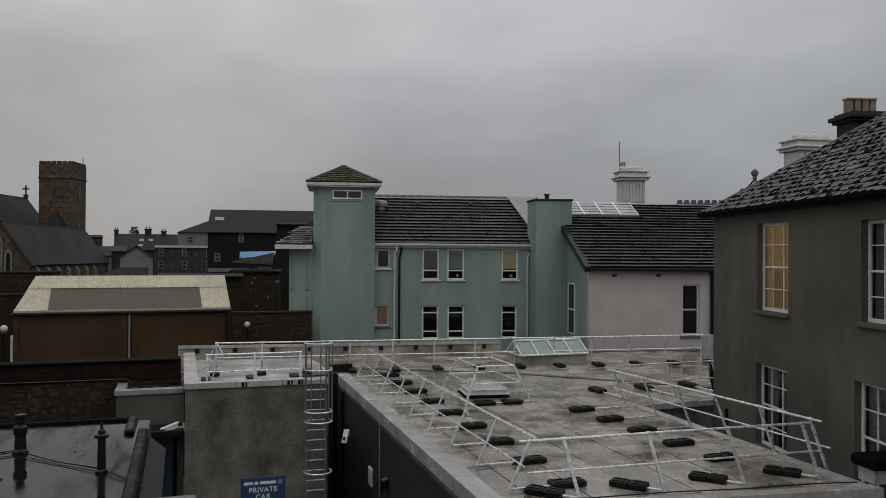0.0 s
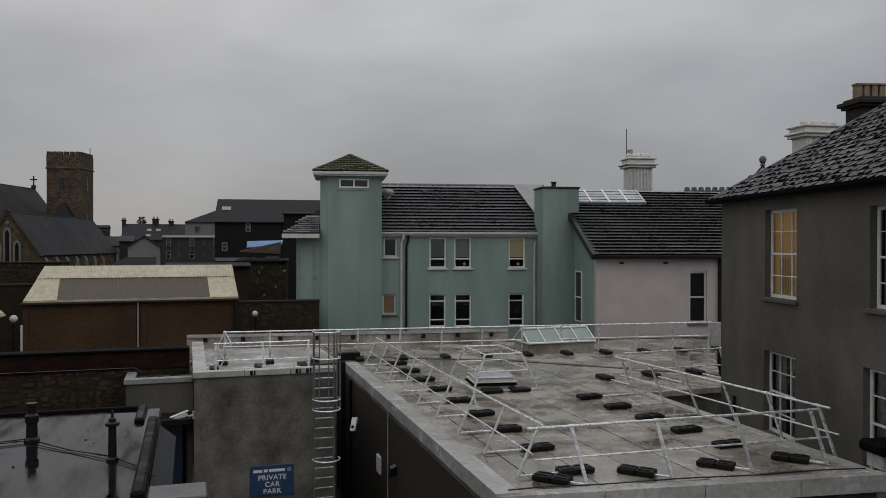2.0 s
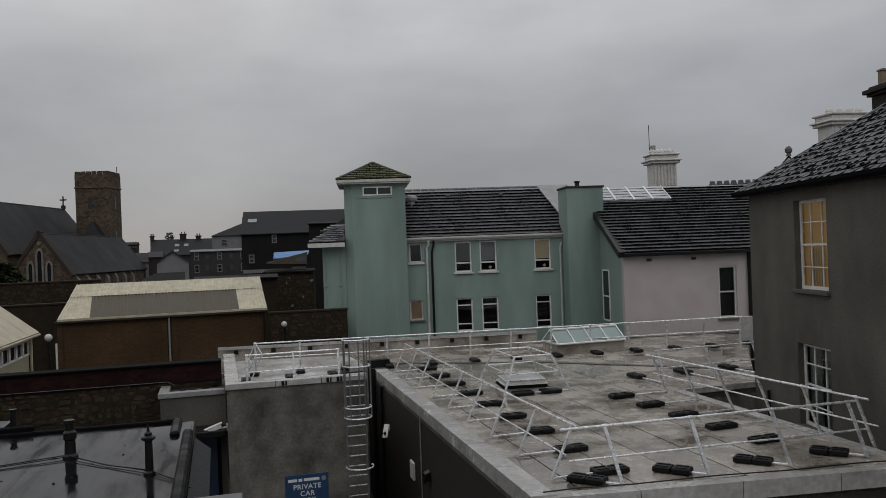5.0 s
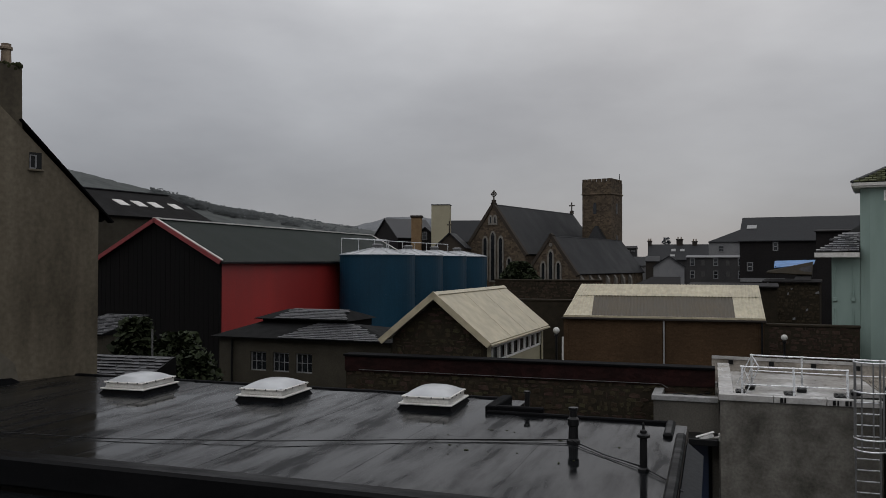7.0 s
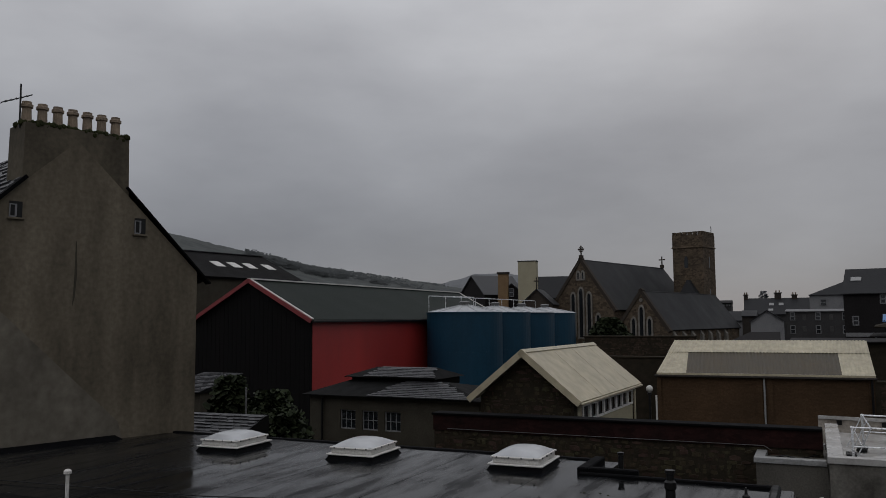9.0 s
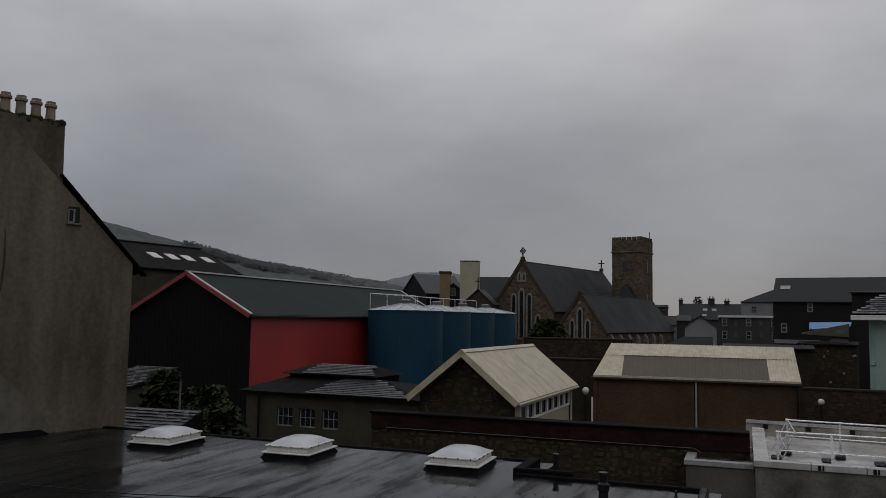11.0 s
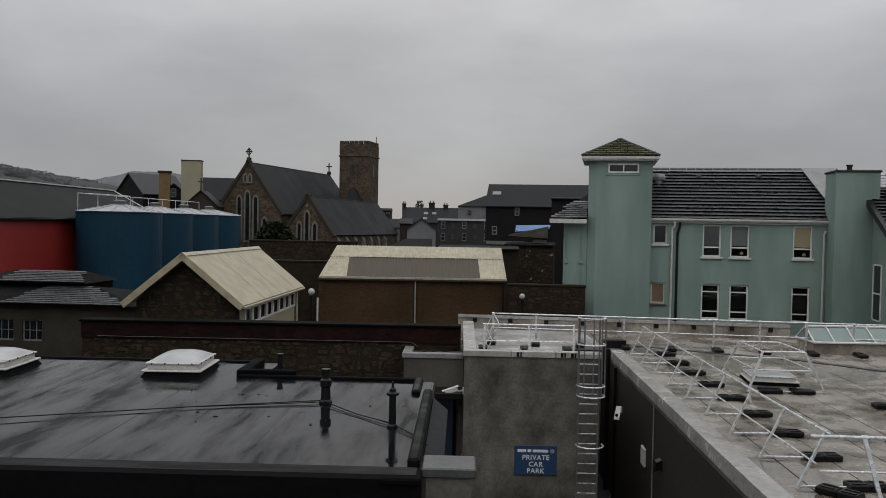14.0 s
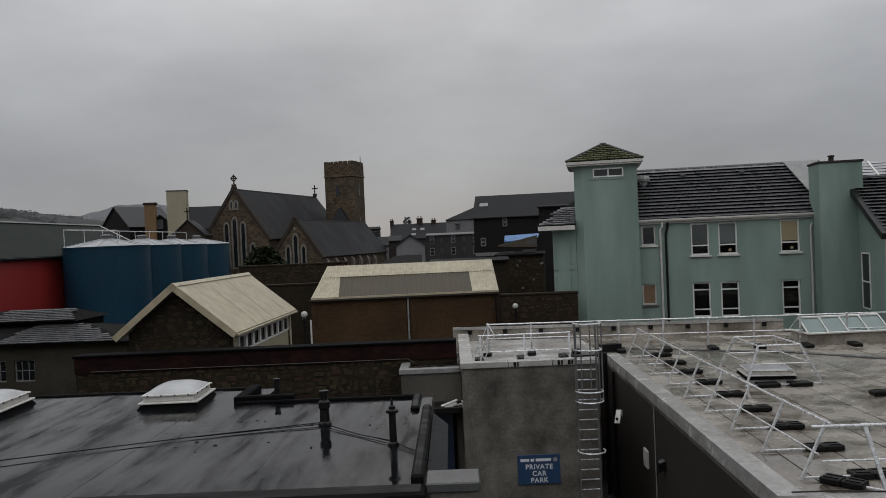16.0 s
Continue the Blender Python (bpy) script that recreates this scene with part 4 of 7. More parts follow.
# low annex with the blue door, beside the block
low = thing("low_annex", *blk_w(-1.75, 1.2), -H, 18, "low grey rendered annex with a flat capped roof", "building")
bm = bm_new()
box(bm, 0, 1.72, 0, 3.2, -H, BZ - 0.42)
part("wall", bm, M_GREY, low)
for x0, x1, y0, y1 in ((-0.05, 1.70, -0.05, 0.22), (-0.05, 0.22, 0.23, 3.2), (0.23, 1.70, 2.95, 3.2)):
    bm = bm_new()
    box(bm, x0, x1, y0, y1, BZ - 0.42, BZ - 0.28, 0.01)
    part("coping", bm, M_PALEMETAL, low)
bm = bm_new()
wire(bm, [(0.3, 0.6, BZ - 0.38), (0.7, 0.9, BZ - 0.34), (1.0, 0.7, BZ - 0.38), (1.5, 1.4, BZ - 0.36)], 0.02)
part("loose_cable", bm, M_BLACK, low)
bm = bm_new()
box(bm, 0.2, 1.7, -0.9, -0.02, BZ - 1.42, BZ - 1.24, 0.02)
part("canopy", bm, M_BLACK, low, "dark canopy over the door")
bm = bm_new()
box(bm, 0.55, 1.45, -0.06, -0.005, -H, BZ - 1.5)
dr = part("door", bm, M_DOORBLUE, low, "dark blue door")
bm = bm_new()
box(bm, 0.45, 0.55, -0.08, -0.004, -H, BZ - 1.46)
box(bm, 1.45, 1.55, -0.08, -0.004, -H, BZ - 1.46)
part("door_frame", bm, M_FELTEDGE, dr)
px, py = blk_w(-0.02, 0.5)
wall_camera(px, py, BZ - 1.2, -62, "white security camera on the cement block")

# ---- dark felt roof with three rooflights ----
DZ = -2.7
felt = thing("felt_roof_building", 0, 0, -H, 18, "low building with a wet black felt flat roof", "building")
bm = bm_new()
extrude_poly(bm, [(-20.5, 8.78), (-0.45, 8.78), (-0.45, 13.9), (-3.9, 13.9), (-3.9, 15.45), (-20.5, 15.45)], -H, DZ - 0.05)
part("wall", bm, M_DARKWALL, felt)
bm = bm_new()
box(bm, -20.5, -0.44, 8.42, 8.77, DZ - 0.35, DZ + 0.06, 0.04)
part("front_kerb", bm, M_KERB, felt, "rounded black felt kerb")
bm = bm_new()
box(bm, -20.5, -0.55, 7.85, 8.41, DZ - 0.6, DZ - 0.38, 0.05)
part("front_gutter", bm, M_FELT, felt, "wet felt-lined gutter")
bm = bm_new()
box(bm, -20.5, -0.5, 7.35, 7.84, -H, DZ - 0.45, 0.04)
part("front_ledge", bm, M_KERB, felt)
bm = bm_new()
box(bm, -0.60, -0.46, 8.9, 12.75, DZ - 0.02, DZ + 0.11, 0.03)
box(bm, -0.80, -0.66, 12.8, 13.92, DZ - 0.02, DZ + 0.07, 0.03)
part("side_kerb", bm, M_KERB, felt, "raised black felt kerb")
bm = bm_new()
slab(bm, [(-0.43, 9.35, DZ + 0.0), (-0.20, 9.35, DZ - 0.10), (-0.20, 12.2, DZ - 0.10), (-0.43, 12.6, DZ + 0.0)], 0.06)
part("side_flashing", bm, M_LEAD, felt, "dull lead flashing")
bm = bm_new()
box(bm, -20.5, -3.9, 15.36, 15.5, DZ - 0.1, DZ + 0.03, 0.02)
box(bm, -3.9, -0.66, 13.84, 13.96, DZ - 0.1, DZ + 0.05, 0.02)
part("back_kerb", bm, M_FELTEDGE, felt)
bm = bm_new()
box(bm, -3.95, -3.75, 13.95, 15.2, DZ - 0.05, DZ + 0.12, 0.02)
box(bm, -3.75, -2.9, 13.97, 14.12, DZ - 0.05, DZ + 0.12, 0.02)
part("hatch_kerb", bm, M_FELTEDGE, felt, "black kerb round a sunken hatch")
bm = bm_new()
box(bm, -0.85, -0.42, 8.35, 8.72, DZ - 0.03, DZ + 0.05, 0.02)
part("outlet", bm, M_FELTEDGE, felt, "rainwater outlet box")

w_d, u_d = Vector((math.cos(radians(18)), math.sin(radians(18)))), Vector((-math.sin(radians(18)), math.cos(radians(18))))


def felt_w(x, y):
    p = w_d * x + u_d * y
    return p.x, p.y


for x, y in ((-5.05, 14.35), (-8.35, 14.15), (-11.45, 14.0)):
    dome_light(*felt_w(x, y), DZ, 20, 0.93, 1.14, "white domed rooflight on the wet black roof", "black roof rooflights")


def vent(x, y, prof, label):
    bm = bm_new()
    lathe(bm, prof, 0, 0, 14)
    return single("vent_pipe", bm, M_BLACK, *felt_w(x, y), DZ, 0, label, "vent pipe")


vent(-2.05, 12.05, [(0.10, DZ), (0.10, DZ + 0.03), (0.075, DZ + 0.06), (0.068, DZ + 0.24), (0.085, DZ + 0.26), (0.085, DZ + 0.35), (0.055, DZ + 0.38), (0.055, DZ + 0.47), (0.072, DZ + 0.48), (0.072, DZ + 0.52)], "black soil vent pipe with a stepped cowl")
vent(-0.92, 10.68, [(0.075, DZ), (0.075, DZ + 0.03), (0.05, DZ + 0.05), (0.046, DZ + 0.42), (0.085, DZ + 0.44), (0.085, DZ + 0.47), (0.045, DZ + 0.49), (0.045, DZ + 0.52), (0.02, DZ + 0.54), (0.012, DZ + 0.62)], "black vent pipe with a crown-shaped wire cowl")
vent(-3.3, 14.5, [(0.06, DZ), (0.05, DZ + 0.03), (0.045, DZ + 0.28), (0.06, DZ + 0.29), (0.06, DZ + 0.33)], "short black vent pipe in the hatch")

bm = bm_new()
cab = [felt_w(x, y) for x, y in ((-20, 9.3), (-14, 9.35), (-8.7, 9.9), (-6.2, 10.5), (-3.9, 11.5), (-2.1, 12.02), (-1.5, 11.3), (-0.95, 10.75), (-0.6, 10.2), (-0.4, 9.7))]
wire(bm, [(p[0], p[1], DZ + 0.025 + 0.02 * (i % 2)) for i, p in enumerate(cab)], 0.008)
wire(bm, [(p[0] + 0.03, p[1] + 0.02, DZ + 0.02) for p in cab[4:9]], 0.006)
single("roof_cable", bm, M_BLACK, 0, 0, DZ, 0, "black cables trailing over the wet felt roof", "cable")
bm = bm_new()
lathe(bm, [(0.026, DZ + 0.05), (0.026, DZ + 0.50), (0.055, DZ + 0.51), (0.055, DZ + 0.55), (0.03, DZ + 0.575)], 0, 0, 12)
single("white_post", bm, M_DIRTYWHITE, -12.15, 5.0, DZ + 0.05, 0, "short white post with a flat round cap", "post")
rg = random.Random(5)
bm = bm_new()
for i in range(26):
    x, y = rg.uniform(-4, -1.2), rg.uniform(10.6, 12.6)
    s = rg.uniform(0.006, 0.022)
    m = Matrix.Translation((x, y, DZ + s * 0.3)) @ Matrix.Diagonal((s * rg.uniform(0.8, 2), s, s * 0.5, 1))
    bmesh.ops.create_icosphere(bm, subdivisions=1, radius=1, matrix=m)
single("roof_debris", bm, M_MOSS, 0, 0, DZ, 18, "scattered moss crumbs on the wet roof", "debris", "stuff")

pier = thing("masonry_pier", *felt_w(-0.13, 8.94), -H, 18, "grey rough-rendered pier with a flat stone cap", "pier")
bm = bm_new()
box(bm, -0.25, 0.25, -0.21, 0.21, -H, DZ - 0.04)
part("shaft", bm, M_CONC, pier)
bm = bm_new()
box(bm, -0.30, 0.30, -0.26, 0.26, DZ - 0.04, DZ + 0.07, 0.015)
part("cap", bm, M_WETCAP, pier, "wet flat stone cap")

# ---- stone boundary wall ----
sw = thing("boundary_wall", 0, 0, -H, 19, "rubble stone boundary wall with a dark brick top", "wall", "structure")
SX0, SX1, SY, SZ = -11.2, 0.42, 24.5, -3.06
bm = bm_new()
box(bm, SX0, SX1, SY + 0.02, SY + 0.45, -H, SZ - 0.54)
part("core", bm, M_MORTAR, sw)
bm = bm_new()
box(bm, SX0 - 0.02, SX1, SY - 0.03, SY + 0.47, SZ - 0.54, SZ - 0.05)
part("brick_band", bm, M_REDBRICK, sw, "dark red brick courses")
bm = bm_new()
box(bm, SX0 - 0.06, SX1, SY - 0.09, SY + 0.53, SZ - 0.05, SZ + 0.02, 0.015)
part("wall_coping", bm, M_FELTEDGE, sw)
bm = bm_new()
wire(bm, [(SX0 + 0.5, SY - 0.06, SZ - 0.48), (SX1 - 1.5, SY - 0.06, SZ - 0.50), (SX1 - 1.3, SY - 0.06, SZ - 0.62)], 0.009)
part("pale_conduit", bm, M_STEELDK, sw)

# ---- green building ----
gb = thing("green_building", -3.59, 41.77, -H, 8, "mint green rendered building with tiled roof and stair tower", "house")
wins = [(0.14, 0.83, -0.70, 0.29), (0.08, 0.78, -3.71, -2.65), (2.54, 3.42, -1.29, 0.31), (3.86, 4.76, -1.29, 0.31), (6.78, 7.67, -1.29, 0.31),
        (2.53, 3.41, -4.40, -2.65), (3.88, 4.78, -4.40, -2.65), (6.77, 7.62, -4.40, -2.65)]
bm = bm_new()
wall_with_openings(bm, -0.2, 9.9, -H, 0.50, 0.0, 0.3, wins)
part("wall", bm, M_GREEN, gb)
# unseen dark sheets behind the panes; the rooms' gloom is in their colour
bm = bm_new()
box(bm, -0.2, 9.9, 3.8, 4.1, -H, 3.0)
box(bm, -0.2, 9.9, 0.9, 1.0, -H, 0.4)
part("dark_room_backing", bm, M_TOWNDARK, gb)
panes = [M_GLASS, M_CURTAIN, M_BLIND, M_BLIND, M_LITDIM, M_GLASS, M_GLASS, M_GLASS]
for k, (x0, x1, z0, z1) in enumerate(wins):
    if k < 2:
        window(gb, x0, x1, z0, z1, 0, M_DIRTYWHITE, panes[k], sill=M_CONC if k else M_DIRTYWHITE, fw=0.08)
    elif k < 5:
        w_ = window(gb, x0, x1, z0, z1, 0, M_WHITE, M_CLEAR, bars_z=((0.30, 0.07),), sill=M_DIRTYWHITE, fw=0.075)
        bm = bm_new()
        box(bm, x0 + 0.08, x1 - 0.08, 0.17, 0.18, z0 + 0.56, z1 - 0.04)
        part("blind", bm, panes[k], w_)
        # small ornament given a dim glow of its own, though no lamp
        if k > 2:
            bm = bm_new()
            bmesh.ops.create_icosphere(bm, subdivisions=1, radius=0.09, matrix=Matrix.Translation(((x0 + x1) / 2 + 0.12, 0.24, z0 + 0.2)))
            part("glowing_ornament", bm, M_LITDIM, w_)
    else:
        window(gb, x0, x1, z0, z1, 0, M_WHITE, M_CLEAR, bars_z=((0.22, 0.06), (0.78, 0.06)), fw=0.08)
gutter(gb, -0.15, 8.4, -0.12, 0.58, M_DIRTYWHITE, "white plastic gutter")
bm = bm_new()
box(bm, -0.15, 8.3, -0.10, -0.004, 0.36, 0.56)
part("fascia", bm, M_DIRTYWHITE, gb)
# main roof slope
ang = math.atan2(2.75, 3.8)
bm = bm_new()
hexa(bm, [(-0.2, -0.15, 0.50), (9.9, -0.15, 0.50), (9.9, 7.8, 0.50), (-0.2, 7.8, 0.50)], [(-0.2, -0.15, 0.52), (9.9, -0.15, 0.52), (9.9, 3.8, 3.27), (-0.2, 3.8, 3.27)])
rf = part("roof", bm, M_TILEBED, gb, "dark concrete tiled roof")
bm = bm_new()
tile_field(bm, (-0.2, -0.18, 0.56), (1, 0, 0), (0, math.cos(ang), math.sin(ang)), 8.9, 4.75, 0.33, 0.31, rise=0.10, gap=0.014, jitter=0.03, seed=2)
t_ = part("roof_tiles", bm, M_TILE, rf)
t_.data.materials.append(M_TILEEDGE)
t_["kind"] = "stuff"
bm = bm_new()
for i in range(22):
    tube(bm, (-0.2 + i * 0.45, 3.8, 3.33), (0.22 + i * 0.45, 3.8, 3.33), 0.10, 8)
part("ridge_tiles", bm, M_TILE, rf)
for x in (2.6, 5.6):
    bm = bm_new()
    y = 3.0
    zz = 0.56 + (y + 0.18) * math.tan(ang)
    box(bm, x - 0.12, x + 0.12, y - 0.15, y + 0.1, zz, zz + 0.12, 0.02)
    part("tile_vent", bm, M_TILE, rf)
bm = bm_new()
y = 2.5
zz = 0.56 + (y + 0.18) * math.tan(ang)
lathe(bm, [(0.20, zz - 0.2), (0.20, zz + 0.12), (0.33, zz + 0.18), (0.36, zz + 0.32), (0.30, zz + 0.46), (0.12, zz + 0.50)], 0.5, y, 16)
part("extract_cowl", bm, M_PALEMETAL, rf, "round metal extractor cowl")
bm = bm_new()
c0 = 0.56
slab(bm, [(7.8, 3.6, 3.27), (9.5, 3.6, 3.27), (9.5, 0.9, 1.39), (8.5, 0.9, 1.39)], 0.05)
bmesh.ops.translate(bm, verts=bm.verts, vec=(0, -0.12, 0.14))
part("roof_wedge", bm, M_PALEMETAL, rf, "pale sheet-metal valley wedge")
# pipes
pipe(gb, "white_downpipe", [(1.16, -0.18, 0.46), (1.16, -0.18, 0.2), (1.06, -0.09, 0.05), (1.06, -0.09, -H)], 0.055, M_DIRTYWHITE, "white plastic downpipe")
pipe(gb, "black_downpipe", [(1.42, -0.18, 0.40), (1.42, -0.12, 0.2), (1.32, -0.09, -0.15), (1.32, -0.09, -H)], 0.06, M_BLACK)
pipe(gb, "white_downpipe", [(8.24, -0.1, 0.1), (8.16, -0.09, -0.1), (8.16, -0.09, -H)], 0.05, M_DIRTYWHITE)
# chimney-like stack at the corner
bm = bm_new()
box(bm, 8.30, 10.22, -1.3, 0.5, -H, 2.86)
stk = part("chimney_breast", bm, M_GREEN, gb, "plain mint green rendered chimney breast")
bm = bm_new()
box(bm, 8.24, 10.28, -1.36, 0.56, 2.86, 2.96, 0.02)
part("stack_cap", bm, M_DARKWALL, stk)
bm = bm_new()
lathe(bm, [(0.16, 2.96), (0.13, 3.0), (0.12, 3.22), (0.16, 3.24), (0.16, 3.30)], 9.2, -0.1, 12)
part("stack_pot", bm, M_BRICKDK, stk)
# stair tower
bm = bm_new()
ring = [(-2.72, -0.7), (0.0, -0.7), (0.0, 2.2), (-3.12, 2.2), (-3.12, -0.35)]
twr_top = 3.42
extrude_poly(bm, ring, -H, twr_top)
tw = part("stair_tower", bm, M_GREEN, gb)
bm = bm_new()
box(bm, -2.30, -0.62, -0.735, -0.701, 2.70, 2.80, 0.01)
part("tower_sill", bm, M_GREEN, tw)
twn = window(gb, -2.16, -0.66, 2.82, 3.28, -0.84, M_WHITE, M_GLASS, bars_x=((0.5, 0.07),), fw=0.07, recess=0.085)
bm = bm_new()
box(bm, -3.40, 0.24, -1.0, 2.5, twr_top, twr_top + 0.06)
box(bm, -3.46, 0.30, -1.06, 2.56, twr_top + 0.06, twr_top + 0.22, 0.02)
part("tower_fascia", bm, M_DIRTYWHITE, tw, "white boxed eaves")
bm = bm_new()
ap = (-1.58, 0.75, 4.62)
e4 = [(-3.45, -1.05, twr_top + 0.22), (0.29, -1.05, twr_top + 0.22), (0.29, 2.55, twr_top + 0.22), (-3.45, 2.55, twr_top + 0.22)]
vb = [bm.verts.new(p) for p in e4]
vt = bm.verts.new(ap)
bm.faces.new(vb[::-1])
for i in range(4):
    bm.faces.new((vb[i], vb[(i + 1) % 4], vt))
tr_ = part("tower_roof", bm, M_TILEBED, gb, "pyramid roof of mossy tiles")
bm = bm_new()
rise, run = 4.62 - twr_top - 0.22, 1.80
sl = math.hypot(rise, run)
tile_field(bm, (-3.45, -1.07, twr_top + 0.25), (1, 0, 0), (0, run / sl, rise / sl), 3.74, sl, 0.34, 0.24, rise=0.07, gap=0.03, jitter=0.15, seed=8, clip=lambda s, v: v * 1.87 / sl < s < 3.74 - v * 1.87 / sl)
tile_field(bm, (-3.47, 2.55, twr_top + 0.25), (0, -1, 0), (1.87 / 2.11, 0, rise / 2.11), 3.6, 2.11, 0.34, 0.24, rise=0.05, gap=0.02, jitter=0.2, seed=9, clip=lambda s, v: v * 1.8 / 2.11 < s < 3.6 - v * 1.8 / 2.11)
tt_ = part("tower_tiles", bm, M_MOSSTILE, tr_)
tt_["kind"] = "stuff"
bm = bm_new()
for i in (0, 1):
    tube(bm, Vector(e4[i]) + Vector((0, 0, 0.03)), Vector(ap) + Vector((0, 0, 0.03)), 0.075, 8)
part("hip_tiles", bm, M_SLATE, tr_)
# left wing
bm = bm_new()
wing = [(-4.32, -0.3), (-3.13, -0.3), (-3.13, 5.0), (-4.32, 5.0)]
extrude_poly(bm, wing, -H, 0.28)
wg = part("wing_wall", bm, M_GREEN, gb)
bm = bm_new()
hexa(bm, [(-4.95, -0.95, 0.32), (-3.13, -0.95, 0.32), (-3.13, 5.0, 0.32), (-4.95, 5.0, 0.32)], [(-4.95, -0.95, 0.50), (-3.13, -0.95, 0.50), (-3.13, 3.0, 1.9), (-3.2, 3.0, 1.9)])
wr = part("wing_roof", bm, M_TILEBED, gb)
bm = bm_new()
tile_field(bm, (-4.95, -0.98, 0.53), (1, 0, 0), (0, 0.93, 0.37), 1.8, 2.6, 0.34, 0.28, rise=0.06, gap=0.02, jitter=0.2, seed=12, clip=lambda s, v: s > v * 0.42)
wt = part("wing_tiles", bm, M_TILE, wr)
wt["kind"] = "stuff"
bm = bm_new()
box(bm, -5.0, -3.14, -1.02, -0.94, 0.26, 0.48)
part("wing_fascia", bm, M_DIRTYWHITE, wg)
for x in (-4.18, -3.42):
    pipe(gb, "slim_downpipe", [(x, -0.34, -0.2), (x, -0.34, -1.6)], 0.03, M_GREEN)
    pipe(gb, "slim_downpipe", [(x, -0.34, -2.1), (x, -0.34, -H)], 0.03, M_GREEN)
    bm = bm_new()
    box(bm, x - 0.08, x + 0.08, -0.42, -0.304, -1.78, -1.6, 0.02)
    part("outlet_box", bm, M_GREEN, wg)

# pink-walled wing with the long roof
pk = thing("pink_building", -3.59, 41.77, -H, 8, "pale pink rendered wing with a dark tiled roof", "house")
PX0, PX1, PY = 9.95, 17.2, -5.0
pw_ = (14.6, 15.5, -3.82, -1.33)
bm = bm_new()
wall_with_openings(bm, PX0, PX1, -H, -0.66, PY, 0.3, [pw_])
part("wall", bm, M_PINK, pk)
# added dark sheet that makes the room behind the window read unlit
part("dark_room_backing", box(bm_new(), PX0 + 0.35, PX1 - 0.1, PY + 1.3, PY + 1.4, -H, -0.8), M_TOWNDARK, pk)
window(pk, *pw_, PY, M_DIRTYWHITE, M_CLEAR, bars_z=((0.5, 0.07),), fw=0.09, sill=M_CONC)
bm = bm_new()
ring = [(PY + 0.3, -H), (2.0, -H), (2.0, 2.85), (PY + 0.3, -0.52)]
hexa(bm, [(PX0, y, z) for y, z in ring], [(PX0 + 0.3, y, z) for y, z in ring])
sd = part("side_wall", bm, M_GREEN, pk, "mint green side wall")
bm = bm_new()
wz0, wz1, wy0, wy1 = -3.9, -1.45, -2.75, -1.75
box(bm, PX0 - 0.02, PX0 - 0.004, wy0, wy1, wz0, wz1)
sp = part("side_window", bm, M_GLASS, pk)
bm = bm_new()
for a, b, c, d in ((wy0 - 0.07, wy0, wz0, wz1), (wy1, wy1 + 0.07, wz0, wz1), (wy0, wy1, wz0 - 0.07, wz0), (wy0, wy1, wz1, wz1 + 0.07), (wy0, wy1, -2.75, -2.68)):
    box(bm, PX0 - 0.05, PX0 - 0.003, a, b, c, d)
part("window_frame", bm, M_WHITE, sp)
pang = math.atan2(3.45, 6.6)
bm = bm_new()
slab(bm, [(PX0 - 0.15, PY - 0.25, -0.60), (PX1 + 3, PY - 0.25, -0.60), (PX1 + 3, 1.6, 2.86), (PX0 - 0.15, 1.6, 2.86)], 0.12)
slab(bm, [(PX0 - 0.15, 1.62, 2.86), (PX1 + 3, 1.62, 2.86), (PX1 + 3, 8.2, -0.6), (PX0 - 0.15, 8.2, -0.6)], 0.12)
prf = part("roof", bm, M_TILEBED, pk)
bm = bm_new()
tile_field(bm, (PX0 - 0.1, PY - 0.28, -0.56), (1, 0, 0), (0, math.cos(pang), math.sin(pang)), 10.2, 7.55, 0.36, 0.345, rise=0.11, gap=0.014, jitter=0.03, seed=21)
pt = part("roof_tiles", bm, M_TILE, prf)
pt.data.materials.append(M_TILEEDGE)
pt["kind"] = "stuff"
bm = bm_new()
slab(bm, [(PX0 - 0.30, PY - 0.35, -0.50), (PX0 + 0.02, PY - 0.35, -0.50), (PX0 + 0.02, 1.2, 2.86), (PX0 - 0.30, 1.2, 2.86)], 0.28)
part("verge_board", bm, M_BLACK, prf, "black verge board")
bm = bm_new()
box(bm, PX0 - 0.1, PX1, PY - 0.40, PY - 0.27, -0.72, -0.56, 0.02)
part("gutter", bm, M_BLACK, pk)
for x in (11.2, 13.4):
    bm = bm_new()
    box(bm, x - 0.12, x + 0.12, PY - 0.03, PY - 0.003, -0.98, -0.86)
    part("wall_vent", bm, M_DARKWALL, pk)
for k in range(4):
    bm = bm_new()
    x0 = PX0 + 0.35 + k * 1.02
    ya, yb = -0.15, 1.35
    za, zb = -0.56 + (ya - PY + 0.28) * math.tan(pang) + 0.10, -0.56 + (yb - PY + 0.28) * math.tan(pang) + 0.10
    slab(bm, [(x0, ya, za), (x0 + 0.94, ya, za), (x0 + 0.94, yb, zb), (x0, yb, zb)], 0.05)
    part("roof_window", bm, M_TANKTOP, prf, "pale misted roof glazing")
    bm = bm_new()
    for xx in (x0 - 0.03, x0 + 0.94):
        slab(bm, [(xx, ya, za + 0.04), (xx + 0.05, ya, za + 0.04), (xx + 0.05, yb, zb + 0.04), (xx, yb, zb + 0.04)], 0.08)
    part("glazing_bar", bm, M_WHITE, prf)
pipe(pk, "black_downpipe", [(16.1, PY - 0.1, -0.6), (16.1, PY - 0.1, -H)], 0.09, M_BLACK)

